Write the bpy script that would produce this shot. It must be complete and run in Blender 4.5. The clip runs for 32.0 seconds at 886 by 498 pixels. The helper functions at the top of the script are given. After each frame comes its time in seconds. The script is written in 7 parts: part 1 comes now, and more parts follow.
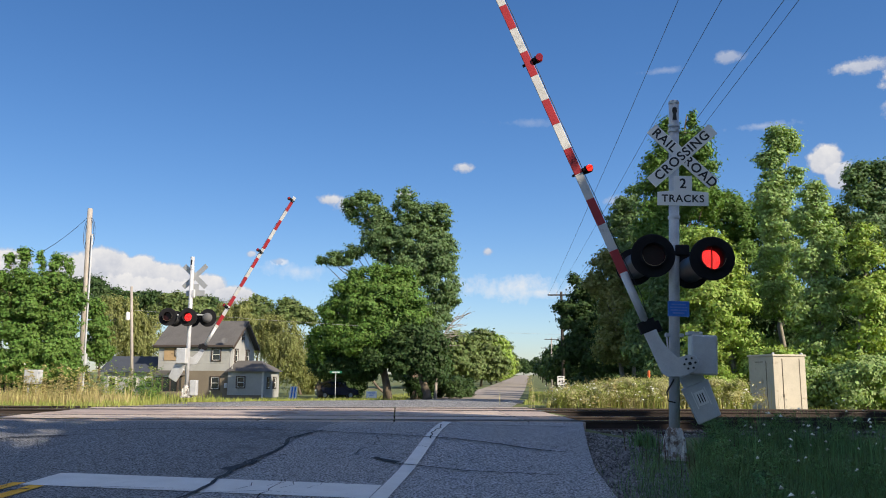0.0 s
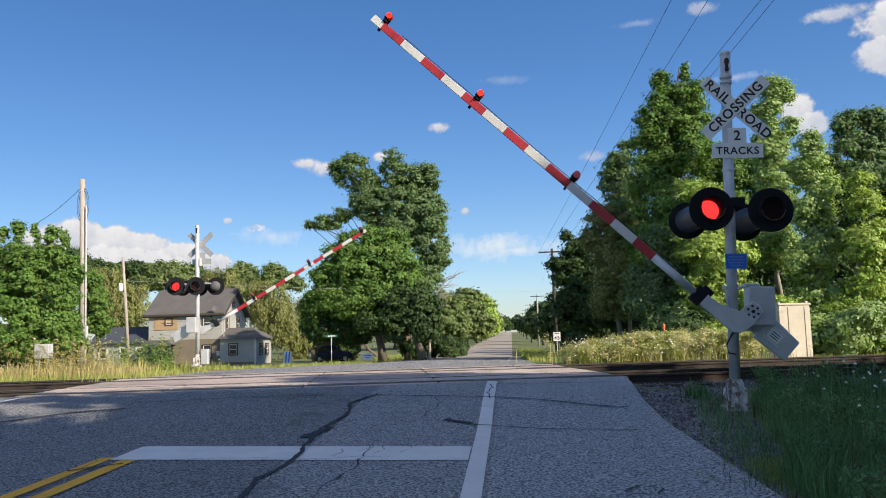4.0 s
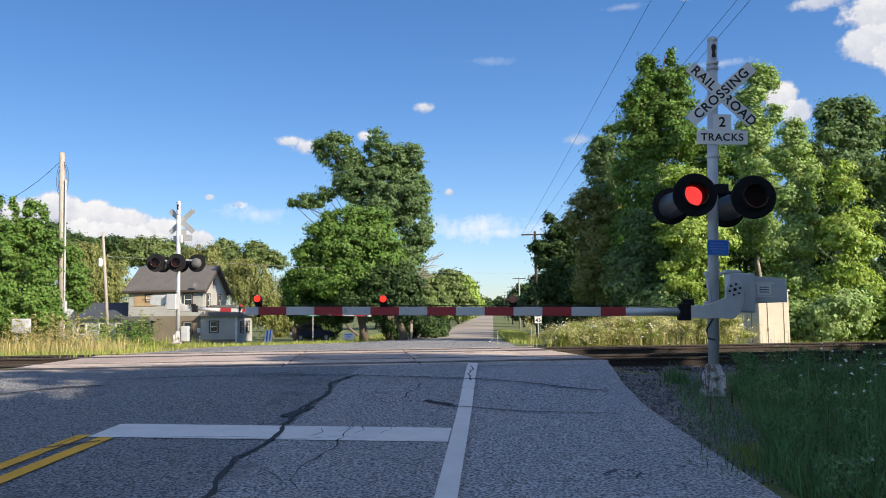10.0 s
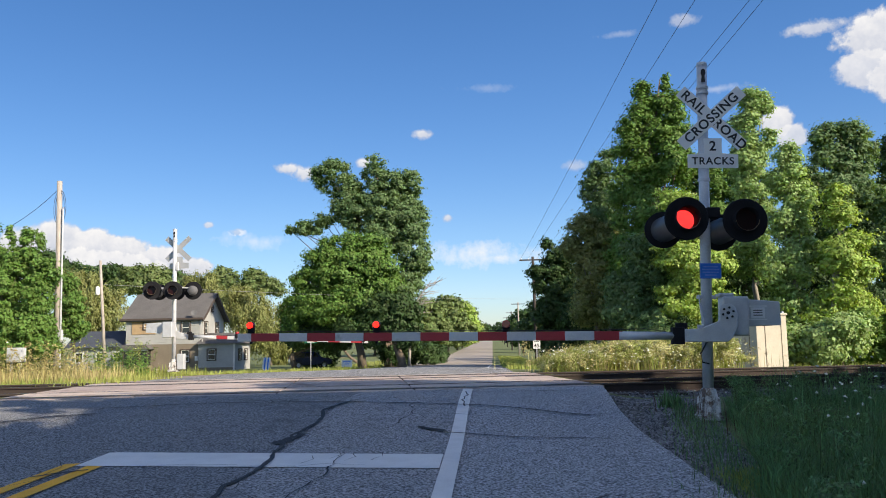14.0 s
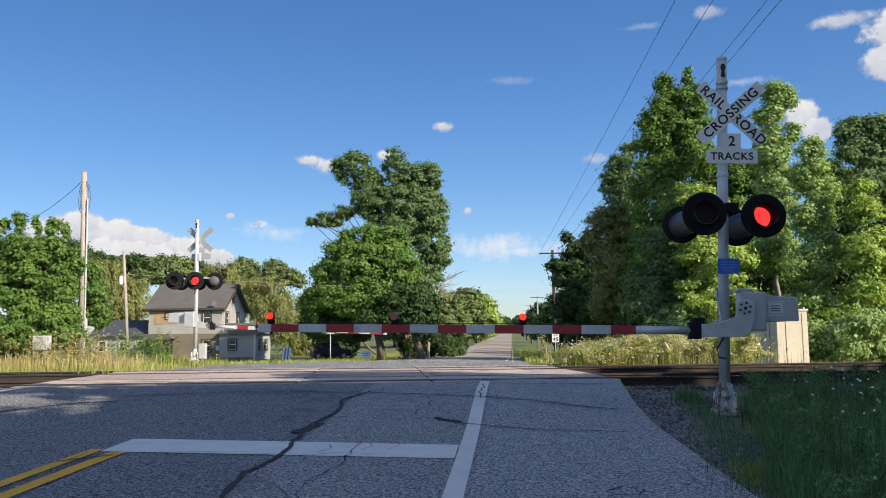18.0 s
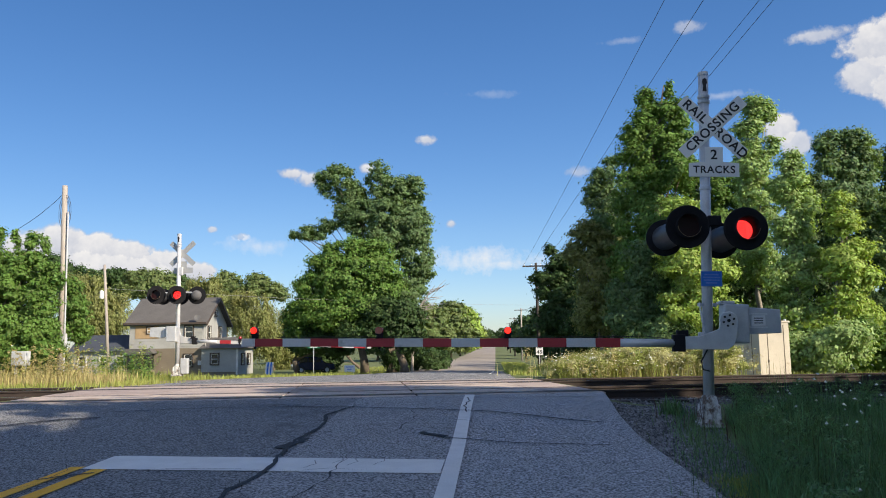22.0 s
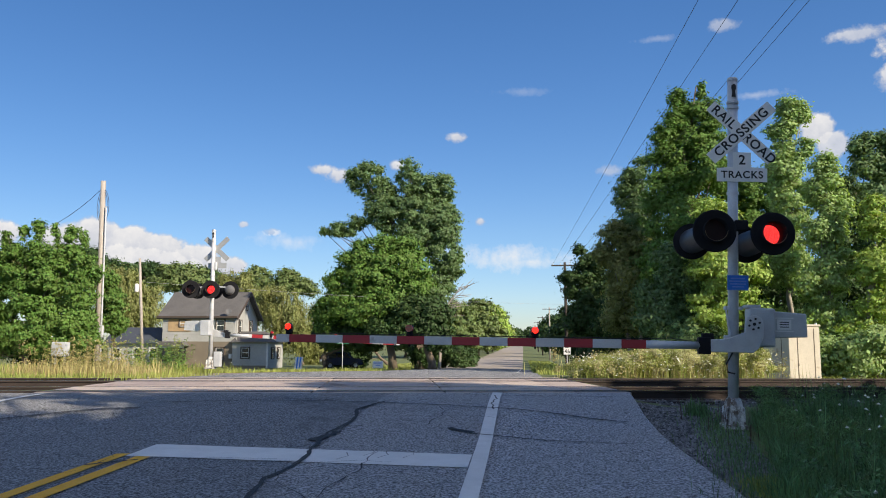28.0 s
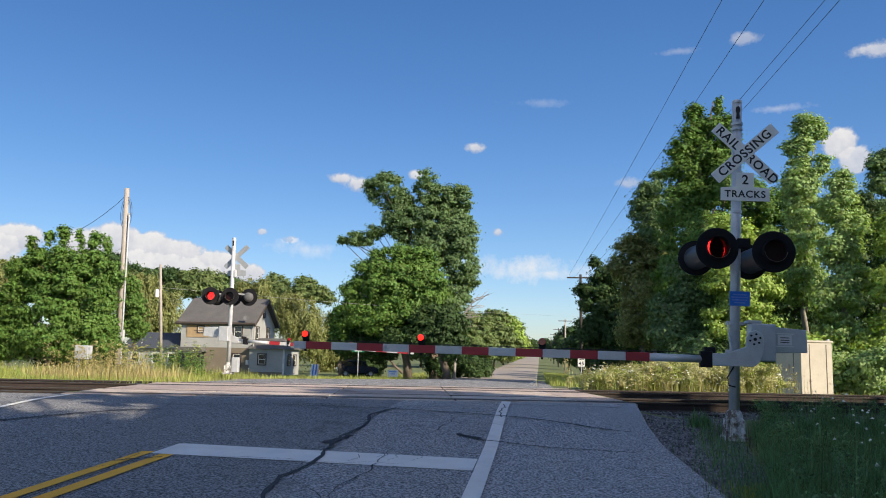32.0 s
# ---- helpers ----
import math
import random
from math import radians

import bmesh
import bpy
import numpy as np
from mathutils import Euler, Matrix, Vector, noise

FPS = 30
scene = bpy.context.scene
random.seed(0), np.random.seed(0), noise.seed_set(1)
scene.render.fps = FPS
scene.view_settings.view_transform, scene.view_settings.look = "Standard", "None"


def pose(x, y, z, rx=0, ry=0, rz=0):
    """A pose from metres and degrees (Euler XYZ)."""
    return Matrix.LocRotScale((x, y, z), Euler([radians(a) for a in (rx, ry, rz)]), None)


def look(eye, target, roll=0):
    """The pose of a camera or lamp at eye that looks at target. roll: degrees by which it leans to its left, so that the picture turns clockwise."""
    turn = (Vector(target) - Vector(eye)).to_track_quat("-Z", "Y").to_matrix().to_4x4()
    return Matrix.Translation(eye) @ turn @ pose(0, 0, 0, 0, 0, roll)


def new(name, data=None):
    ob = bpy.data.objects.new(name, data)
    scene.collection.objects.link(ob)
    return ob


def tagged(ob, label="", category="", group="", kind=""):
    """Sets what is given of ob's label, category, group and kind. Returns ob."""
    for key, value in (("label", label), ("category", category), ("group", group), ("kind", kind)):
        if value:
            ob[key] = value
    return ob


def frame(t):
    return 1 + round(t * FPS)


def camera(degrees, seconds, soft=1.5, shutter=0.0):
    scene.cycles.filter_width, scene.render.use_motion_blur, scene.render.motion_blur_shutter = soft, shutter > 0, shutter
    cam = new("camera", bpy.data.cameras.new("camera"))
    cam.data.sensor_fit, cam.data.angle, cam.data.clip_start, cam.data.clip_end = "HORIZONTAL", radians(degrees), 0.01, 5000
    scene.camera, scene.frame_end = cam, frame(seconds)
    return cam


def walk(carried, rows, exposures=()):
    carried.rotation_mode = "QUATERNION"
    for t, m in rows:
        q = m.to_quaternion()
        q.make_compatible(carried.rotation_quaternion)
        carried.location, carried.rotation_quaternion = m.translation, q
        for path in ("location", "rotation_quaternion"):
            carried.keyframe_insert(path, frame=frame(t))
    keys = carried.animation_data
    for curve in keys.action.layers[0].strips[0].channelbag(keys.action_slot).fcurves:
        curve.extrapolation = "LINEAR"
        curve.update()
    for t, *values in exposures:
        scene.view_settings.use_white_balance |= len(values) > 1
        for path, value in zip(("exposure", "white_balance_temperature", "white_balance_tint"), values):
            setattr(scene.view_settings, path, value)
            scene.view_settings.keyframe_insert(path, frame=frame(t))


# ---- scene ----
cam = camera(58.0, 32.0, soft=1.0)
PATH = [
    (0, (-2.085, -11.681, 1.165), (-2.301, -9.718, 1.477), 0.4),
    (0.5, (-2.097, -11.651, 1.156), (-2.326, -9.69, 1.471), 0.4),
    (1, (-2.133, -11.672, 1.166), (-2.379, -9.712, 1.476), 0.1),
    (1.5, (-2.207, -11.633, 1.182), (-2.47, -9.673, 1.481), -0.5),
    (2, (-2.398, -11.593, 1.192), (-2.668, -9.633, 1.481), -1.1),
    (2.5, (-2.572, -11.677, 1.196), (-2.831, -9.712, 1.466), -1.5),
    (3, (-2.79, -11.732, 1.201), (-3.012, -9.76, 1.45), -1.7),
    (3.5, (-3.036, -11.678, 1.199), (-3.223, -9.7, 1.428), -1.7),
    (5.5, (-3.379, -11.716, 1.177), (-3.496, -9.729, 1.373), -1.1),
    (6, (-3.387, -11.703, 1.181), (-3.49, -9.716, 1.378), -1.0),
    (6.5, (-3.389, -11.715, 1.179), (-3.491, -9.728, 1.375), -0.8),
    (7, (-3.399, -11.722, 1.169), (-3.504, -9.733, 1.359), -0.7),
    (7.5, (-3.391, -11.724, 1.171), (-3.499, -9.735, 1.352), -0.6),
    (8, (-3.395, -11.723, 1.17), (-3.501, -9.733, 1.343), -0.7),
    (8.5, (-3.327, -11.684, 1.153), (-3.433, -9.694, 1.323), -0.9),
    (9, (-3.222, -11.664, 1.203), (-3.331, -9.674, 1.372), -1.0),
    (9.5, (-3.224, -11.658, 1.209), (-3.341, -9.668, 1.375), -1.0),
    (10, (-3.217, -11.651, 1.206), (-3.339, -9.661, 1.371), -0.7),
    (10.5, (-3.22, -11.643, 1.19), (-3.333, -9.653, 1.351), -0.5),
    (11, (-3.21, -11.647, 1.194), (-3.305, -9.655, 1.352), -0.2),
    (11.5, (-3.204, -11.654, 1.19), (-3.272, -9.661, 1.347), -0.3),
    (12, (-3.2, -11.644, 1.189), (-3.244, -9.651, 1.353), -0.5),
    (12.5, (-3.192, -11.638, 1.194), (-3.226, -9.646, 1.37), -0.9),
    (13, (-3.149, -11.638, 1.198), (-3.192, -9.648, 1.392), -1.2),
    (13.5, (-3.112, -11.647, 1.193), (-3.188, -9.66, 1.408), -1.3),
    (14, (-3.127, -11.644, 1.191), (-3.245, -9.66, 1.421), -1.1),
    (14.5, (-3.126, -11.667, 1.199), (-3.277, -9.687, 1.441), -0.9),
    (16.5, (-3.115, -11.688, 1.193), (-3.228, -9.706, 1.432), -0.9),
    (17, (-3.125, -11.704, 1.195), (-3.243, -9.72, 1.423), -0.8),
    (17.5, (-3.109, -11.736, 1.195), (-3.248, -9.753, 1.412), -0.6),
    (18, (-3.092, -11.741, 1.189), (-3.26, -9.759, 1.401), -0.5),
    (18.5, (-3.11, -11.76, 1.197), (-3.302, -9.78, 1.408), -0.3),
    (19, (-3.111, -11.739, 1.204), (-3.318, -9.762, 1.422), -0.3),
    (19.5, (-3.115, -11.736, 1.2), (-3.323, -9.761, 1.431), -0.3),
    (20, (-3.125, -11.749, 1.198), (-3.323, -9.774, 1.442), -0.2),
    (20.5, (-3.116, -11.741, 1.202), (-3.299, -9.766, 1.452), -0.3),
    (21, (-3.117, -11.746, 1.195), (-3.282, -9.769, 1.446), -0.5),
    (21.5, (-3.113, -11.726, 1.197), (-3.258, -9.747, 1.446), -0.6),
    (22, (-3.112, -11.734, 1.197), (-3.238, -9.752, 1.441), -0.8),
    (22.5, (-3.107, -11.73, 1.196), (-3.212, -9.747, 1.435), -0.9),
    (23, (-3.104, -11.743, 1.197), (-3.201, -9.76, 1.435), -0.9),
    (23.5, (-3.095, -11.735, 1.197), (-3.199, -9.752, 1.438), -0.9),
    (24, (-3.104, -11.733, 1.199), (-3.231, -9.752, 1.444), -0.7),
    (24.5, (-3.111, -11.739, 1.196), (-3.268, -9.761, 1.442), -0.5),
    (25, (-3.109, -11.737, 1.199), (-3.293, -9.76, 1.443), -0.4),
    (25.5, (-3.109, -11.75, 1.197), (-3.311, -9.775, 1.439), -0.3),
    (27.5, (-3.138, -11.953, 1.199), (-3.316, -9.976, 1.442), 0.1),
    (28, (-3.105, -12.019, 1.208), (-3.303, -10.043, 1.446), 0.2),
    (28.5, (-3.078, -12.091, 1.204), (-3.315, -10.119, 1.438), 0.4),
    (29, (-3.024, -12.147, 1.2), (-3.301, -10.18, 1.433), 0.5),
    (29.5, (-2.981, -12.222, 1.197), (-3.281, -10.259, 1.434), 0.7),
    (30, (-2.947, -12.273, 1.206), (-3.251, -10.311, 1.448), 0.9),
    (30.5, (-2.961, -12.369, 1.198), (-3.254, -10.406, 1.446), 1.0),
    (31, (-2.962, -12.46, 1.188), (-3.237, -10.495, 1.441), 1.1),
    (31.5, (-2.984, -12.486, 1.195), (-3.239, -10.519, 1.452), 1.2),
    (32, (-2.972, -12.483, 1.195), (-3.213, -10.515, 1.457), 1.2),
]
walk(cam, [(t, look(e, a, r)) for t, e, a, r in PATH], [(0, 0.52), (3, 0.54), (6, 0.66), (12, 0.72), (17, 0.6), (20, 0.56), (24, 0.57), (30, 0.55), (32, 0.55)])

# ---- light ----
SUN_AZ, SUN_EL = -34.0, 28.0
sun_dir = Vector((math.cos(radians(SUN_EL)) * math.cos(radians(SUN_AZ)), math.cos(radians(SUN_EL)) * math.sin(radians(SUN_AZ)), math.sin(radians(SUN_EL))))
sun = new("sun", bpy.data.lights.new("sun", "SUN"))
sun.data.energy, sun.data.angle, sun.data.color = 5.0, radians(0.6), (1.0, 0.87, 0.68)
sun.matrix_basis = look(sun_dir * 100, (0, 0, 0))


def direction(az, el):
    """Unit vector, azimuth in degrees to the right of the road, elevation above the horizon."""
    a, e = radians(az), radians(el)
    return Vector((math.sin(a) * math.cos(e), math.cos(a) * math.cos(e), math.sin(e)))


# azimuth, elevation, half width, half height (degrees), edge noise, strength
CLOUDS = [
    (-36.9, 6.2, 2.4, 1.05, 0.3, 1.0), (-35.2, 6.8, 1.7, 0.97, 0.3, 1.0), (-37.8, 5.5, 3.2, 1.22, 0.3, 1.0), (-31.1, 6.5, 2.0, 1.46, 0.3, 1.0), (-29.4, 7.0, 2.0, 1.38, 0.3, 1.0),
    (-27.2, 6.7, 1.9, 1.22, 0.3, 1.0), (-25.3, 6.4, 1.9, 1.13, 0.3, 1.0), (-23.0, 5.9, 1.9, 0.97, 0.3, 1.0), (-21.0, 5.4, 1.6, 0.73, 0.3, 1.0), (-40.6, 5.5, 3.6, 1.38, 0.3, 1.0), (-27.6, 5.1, 6.1, 1.62, 0.3, 1.0),
    (26.8, 18.4, 3.2, 1.78, 0.3, 1.0), (27.8, 16.0, 2.6, 1.86, 0.3, 1.0), (25.4, 16.7, 2.0, 1.38, 0.3, 0.95), (22.8, 19.6, 2.6, 0.53, 0.6, 0.8), (20.0, 14.0, 1.2, 1.13, 0.3, 1.0), (20.8, 13.0, 1.1, 0.97, 0.3, 0.9),
    (-4.6, 14.8, 0.9, 0.41, 0.66, 0.9), (-14.5, 12.3, 1.2, 0.49, 0.66, 0.95), (-13.3, 12.0, 1.0, 0.57, 0.66, 0.95), (-9.1, 12.8, 0.6, 0.36, 0.4, 0.95), (-3.0, 8.8, 0.5, 0.36, 0.66, 0.85), (-19.9, 8.3, 0.4, 0.24, 0.5, 0.8),
    (-1.1, 6.3, 5.0, 1.0, 0.7, 0.8), (0.6, 5.9, 3.4, 0.55, 0.7, 0.7), (-16.7, 7.2, 2.4, 0.65, 0.8, 0.4), (6.3, 12.2, 1.0, 0.45, 0.6, 0.6), (14.3, 21.3, 1.1, 0.49, 0.6, 0.55),
    (16.3, 16.6, 2.6, 0.32, 0.8, 0.35), (9.9, 20.9, 1.6, 0.24, 0.9, 0.2), (-17.9, 7.8, 0.6, 0.32, 0.5, 0.6), (0.0, 17.9, 2.4, 0.32, 0.9, 0.15),
]

world = bpy.data.worlds.new("sky")
scene.world = world
world.use_nodes = True
wn, wl = world.node_tree.nodes, world.node_tree.links
wn.clear()


def wnode(kind, **inputs):
    n = wn.new(kind)
    for k, v in inputs.items():
        n.inputs[int(k[1:])].default_value = v
    return n


def wmath(op, a, b=None, clamp=False):
    n = wn.new("ShaderNodeMath")
    n.operation, n.use_clamp = op, clamp
    for i, v in enumerate((a, b)):
        if v is None:
            continue
        if isinstance(v, (int, float)):
            n.inputs[i].default_value = v
        else:
            wl.new(v, n.inputs[i])
    return n.outputs[0]


def wdot(vec_out, v):
    n = wn.new("ShaderNodeVectorMath")
    n.operation = "DOT_PRODUCT"
    wl.new(vec_out, n.inputs[0])
    n.inputs[1].default_value = v
    return n.outputs["Value"]


sky = wn.new("ShaderNodeTexSky")
sky.sky_type, sky.sun_disc = "NISHITA", False
sky.sun_elevation, sky.sun_rotation = radians(SUN_EL), radians(90 - SUN_AZ)
sky.air_density, sky.dust_density, sky.ozone_density = 1.0, 0.3, 3.5
geo = wn.new("ShaderNodeTexCoord").outputs["Generated"]
big = wnode("ShaderNodeTexNoise", i2=20.0, i3=5.0, i4=0.55)
fine = wnode("ShaderNodeTexNoise", i2=90.0, i3=6.0, i4=0.6)
for n in (big, fine):
    wl.new(geo, n.inputs[0])
rough_edge = wmath("ADD", wmath("MULTIPLY", wmath("SUBTRACT", big.outputs[0], 0.5), 1.5), wmath("MULTIPLY", wmath("SUBTRACT", fine.outputs[0], 0.5), 1.5))
density, shade = None, None
for az, el, hw, hh, edge, strength in CLOUDS:
    c = direction(az, el)
    right = Vector((math.cos(radians(az)), -math.sin(radians(az)), 0))
    up = right.cross(c)
    u = wmath("MULTIPLY", wdot(geo, right), 1 / math.sin(radians(hw)))
    v = wmath("MULTIPLY", wmath("SUBTRACT", wdot(geo, up), 0.0), 1 / math.sin(radians(hh)))
    front = wmath("GREATER_THAN", wdot(geo, c), 0.5)
    r2 = wmath("SQRT", wmath("ADD", wmath("MULTIPLY", u, u), wmath("MULTIPLY", v, v)))
    d = wmath("ADD", wmath("SUBTRACT", 1.0, r2), wmath("MULTIPLY", rough_edge, edge * 1.5))
    d = wmath("MULTIPLY", wmath("MULTIPLY", d, 0.9 if edge >= 0.7 else 4.0 if hh > 0.7 else 1.8, clamp=True), front)
    d = wmath("MULTIPLY", d, strength)
    lit = wmath("MULTIPLY", d, wmath("ADD", 0.5, wmath("MULTIPLY", wmath("ADD", v, wmath("MULTIPLY", rough_edge, 1.6)), 0.3), clamp=True))
    if edge >= 0.7:
        lit = wmath("MULTIPLY", d, 20.0, clamp=True)
    density = d if density is None else wmath("MAXIMUM", density, d)
    shade = lit if shade is None else wmath("MAXIMUM", shade, lit)
# unseen cumulus added overhead and behind the camera to brighten the shaded ground
overhead = wmath("MULTIPLY", wmath("SUBTRACT", wdot(geo, (0, -0.35, 0.94)), 0.42, clamp=True), 4.0, clamp=True)
field = wnode("ShaderNodeTexNoise", i2=3.2, i3=6.0, i4=0.6)
wl.new(geo, field.inputs[0])
fill_puffs = wmath("MULTIPLY", wmath("MULTIPLY", wmath("SUBTRACT", field.outputs[0], 0.47), 7.0, clamp=True), overhead)
density = wmath("MAXIMUM", density, fill_puffs)
shade = wmath("MAXIMUM", shade, fill_puffs)
white = wn.new("ShaderNodeMix")
white.data_type = "RGBA"
wl.new(shade, white.inputs[0])
white.inputs[6].default_value, white.inputs[7].default_value = (3.3, 3.6, 4.4, 1), (6.6, 6.4, 6.2, 1)
mixed = wn.new("ShaderNodeMix")
mixed.data_type = "RGBA"
wl.new(density, mixed.inputs[0])
deep = wn.new("ShaderNodeHueSaturation")
deep.inputs["Saturation"].default_value, deep.inputs["Value"].default_value = 1.2, 1.0
wl.new(sky.outputs[0], deep.inputs["Color"])
tone = wn.new("ShaderNodeMix")
tone.data_type, tone.blend_type = "RGBA", "MULTIPLY"
low = wn.new("ShaderNodeMix")
low.data_type = "RGBA"
wl.new(wmath("SUBTRACT", 1.0, wmath("MULTIPLY", wdot(geo, (0, 0, 1)), 7.0), clamp=True), low.inputs[0])
low.inputs[6].default_value, low.inputs[7].default_value = (1.0, 0.965, 1.08, 1), (0.88, 0.93, 1.12, 1)
tone.inputs[0].default_value = 1.0
wl.new(low.outputs[2], tone.inputs[7])
wl.new(deep.outputs[0], tone.inputs[6])
# the clear sky is deepest across from the sun
across = wmath("SUBTRACT", 1.0, wmath("MULTIPLY", wmath("ADD", wdot(geo, (-0.86, 0.5, 0.0)), -0.35, clamp=True), 0.42))
deeper = wn.new("ShaderNodeVectorMath")
deeper.operation = "SCALE"
wl.new(tone.outputs[2], deeper.inputs[0])
wl.new(across, deeper.inputs["Scale"])
wl.new(deeper.outputs[0], mixed.inputs[6])
wl.new(white.outputs[2], mixed.inputs[7])
back = wnode("ShaderNodeBackground", i1=0.097)
wl.new(mixed.outputs[2], back.inputs[0])
wl.new(back.outputs[0], wn.new("ShaderNodeOutputWorld").inputs[0])


# ---- materials ----
def material(name, a, b=None, scale=4.0, rough=0.7, metal=0.0, bump=0.0, bump_scale=60.0, fine_amount=0.3, stain=None, stain_scale=0.8, stain_at=0.55,
             random_amount=0.0, island=False, translucent=None, spec=0.4, emit=None, stretch=(1, 1, 1), coat=0.0):
    """A two-scale procedural surface: large patches from a to b, fine grain, optional stains, relief and variation from piece to piece."""
    m = bpy.data.materials.new(name)
    m.use_nodes = True
    n, l = m.node_tree.nodes, m.node_tree.links
    p = n["Principled BSDF"]
    b = b or tuple(c * 0.75 for c in a)
    coord = n.new("ShaderNodeNewGeometry").outputs["Position"] if not island else n.new("ShaderNodeTexCoord").outputs["Object"]
    mp = n.new("ShaderNodeMapping")
    mp.inputs["Scale"].default_value = stretch
    l.new(coord, mp.inputs[0])

    def noise_tex(sc, detail=4.0, r=0.6):
        t = n.new("ShaderNodeTexNoise")
        t.inputs["Scale"].default_value, t.inputs["Detail"].default_value, t.inputs["Roughness"].default_value = sc, detail, r
        l.new(mp.outputs[0], t.inputs["Vector"])
        return t.outputs[0]

    def ramp(x, lo, hi):
        r = n.new("ShaderNodeMapRange")
        r.inputs[1].default_value, r.inputs[2].default_value = lo, hi
        l.new(x, r.inputs[0])
        return r.outputs[0]

    def mix(f, c1, c2, blend="MIX"):
        q = n.new("ShaderNodeMix")
        q.data_type, q.blend_type = "RGBA", blend
        for v, i in ((f, 0), (c1, 6), (c2, 7)):
            if isinstance(v, (int, float)):
                q.inputs[i].default_value = v
            elif isinstance(v, tuple):
                q.inputs[i].default_value = (*v, 1)
            else:
                l.new(v, q.inputs[i])
        return q.outputs[2]

    col = mix(ramp(noise_tex(scale), 0.35, 0.65), a, b)
    g = ramp(noise_tex(bump_scale, 3.0, 0.7), *((0.4, 0.6) if fine_amount > 0.8 else (0.3, 0.7)))
    col = mix(fine_amount, col, mix(g, tuple(c * (0.35 if fine_amount < 0.94 else 0.22) for c in a), tuple(min(1, c * (1.6 if fine_amount < 0.94 else 1.85)) for c in a)))
    if stain:
        col = mix(ramp(noise_tex(stain_scale, 6.0, 0.7), stain_at, stain_at + 0.12), col, stain)
    if random_amount:
        src = n.new("ShaderNodeNewGeometry").outputs["Random Per Island"] if island else n.new("ShaderNodeObjectInfo").outputs["Random"]
        hsv = n.new("ShaderNodeHueSaturation")
        l.new(col, hsv.inputs["Color"])
        l.new(ramp_to(n, l, src, 1 - random_amount, 1 + random_amount), hsv.inputs["Value"])
        l.new(ramp_to(n, l, src, 0.5 - random_amount * 0.06, 0.5 + random_amount * 0.05), hsv.inputs["Hue"])
        col = hsv.outputs[0]
    l.new(col, p.inputs["Base Color"])
    p.inputs["Roughness"].default_value, p.inputs["Metallic"].default_value = rough, metal
    p.inputs["Specular IOR Level"].default_value = spec
    p.inputs["Coat Weight"].default_value = coat
    if bump:
        bp = n.new("ShaderNodeBump")
        bp.inputs["Strength"].default_value, bp.inputs["Distance"].default_value = bump, 0.01
        l.new(g, bp.inputs["Height"])
        l.new(bp.outputs[0], p.inputs["Normal"])
    if emit:
        p.inputs["Emission Color"].default_value, p.inputs["Emission Strength"].default_value = (*emit[0], 1), emit[1]
    if translucent:
        tr = n.new("ShaderNodeBsdfTranslucent")
        l.new(mix(1.0, col, translucent[0], "MULTIPLY"), tr.inputs[0])
        ms = n.new("ShaderNodeMixShader")
        ms.inputs[0].default_value = translucent[1]
        l.new(p.outputs[0], ms.inputs[1])
        l.new(tr.outputs[0], ms.inputs[2])
        l.new(ms.outputs[0], n["Material Output"].inputs[0])
    return m


def ramp_to(n, l, x, lo, hi):
    r = n.new("ShaderNodeMapRange")
    r.inputs[3].default_value, r.inputs[4].default_value = lo, hi
    l.new(x, r.inputs[0])
    return r.outputs[0]


ASPHALT = material("asphalt", (0.235, 0.237, 0.245), (0.18, 0.182, 0.19), 0.7, 0.88, bump=1.0, bump_scale=40, fine_amount=0.95, stain=(0.12, 0.121, 0.126), stain_scale=0.4, stain_at=0.58)
LANE_ASPHALT = material("lane_asphalt", (0.34, 0.338, 0.345), (0.26, 0.26, 0.266), 0.9, 0.88, bump=1.0, bump_scale=40, fine_amount=0.95, stain=(0.16, 0.16, 0.165), stain_scale=0.5, stain_at=0.6)
SHOULDER = material("shoulder_asphalt", (0.38, 0.385, 0.4), (0.3, 0.303, 0.315), 0.7, 0.9, bump=1.0, bump_scale=40, fine_amount=0.95, stain=(0.24, 0.235, 0.235), stain_scale=0.9, stain_at=0.64)
OLD_ROAD = material("old_road", (0.37, 0.32, 0.27), (0.3, 0.26, 0.22), 0.25, 0.9, bump=0.5, bump_scale=80, fine_amount=0.3)
TAR = material("tar", (0.02, 0.02, 0.022), (0.032, 0.032, 0.034), 3.0, 0.7, bump=0.5, fine_amount=0.4)
WHITE_LINE = material("white_line", (0.84, 0.83, 0.8), (0.74, 0.73, 0.7), 3.0, 0.75, bump=0.5, bump_scale=110, fine_amount=0.16, stain=(0.2, 0.2, 0.2), stain_scale=6.0, stain_at=0.66)
YELLOW_LINE = material("yellow_line", (0.95, 0.47, 0.03), (0.82, 0.4, 0.03), 3.0, 0.75, bump=0.5, bump_scale=110, fine_amount=0.2, stain=(0.15, 0.12, 0.08), stain_scale=5.0, stain_at=0.66)
CONCRETE = material("crossing_concrete", (0.5, 0.41, 0.36), (0.38, 0.31, 0.27), 1.4, 0.85, bump=0.4, bump_scale=70, fine_amount=0.35, stain=(0.2, 0.15, 0.12), stain_scale=1.2, random_amount=0.16)
# rubber beside the rails, with tree-shadow streaks put into the same dark colour
STRIP = material("rubber_shade_strip", (0.06, 0.05, 0.047), (0.09, 0.075, 0.068), 1.5, 0.8, bump=0.3, bump_scale=40, fine_amount=0.3, random_amount=0.2)
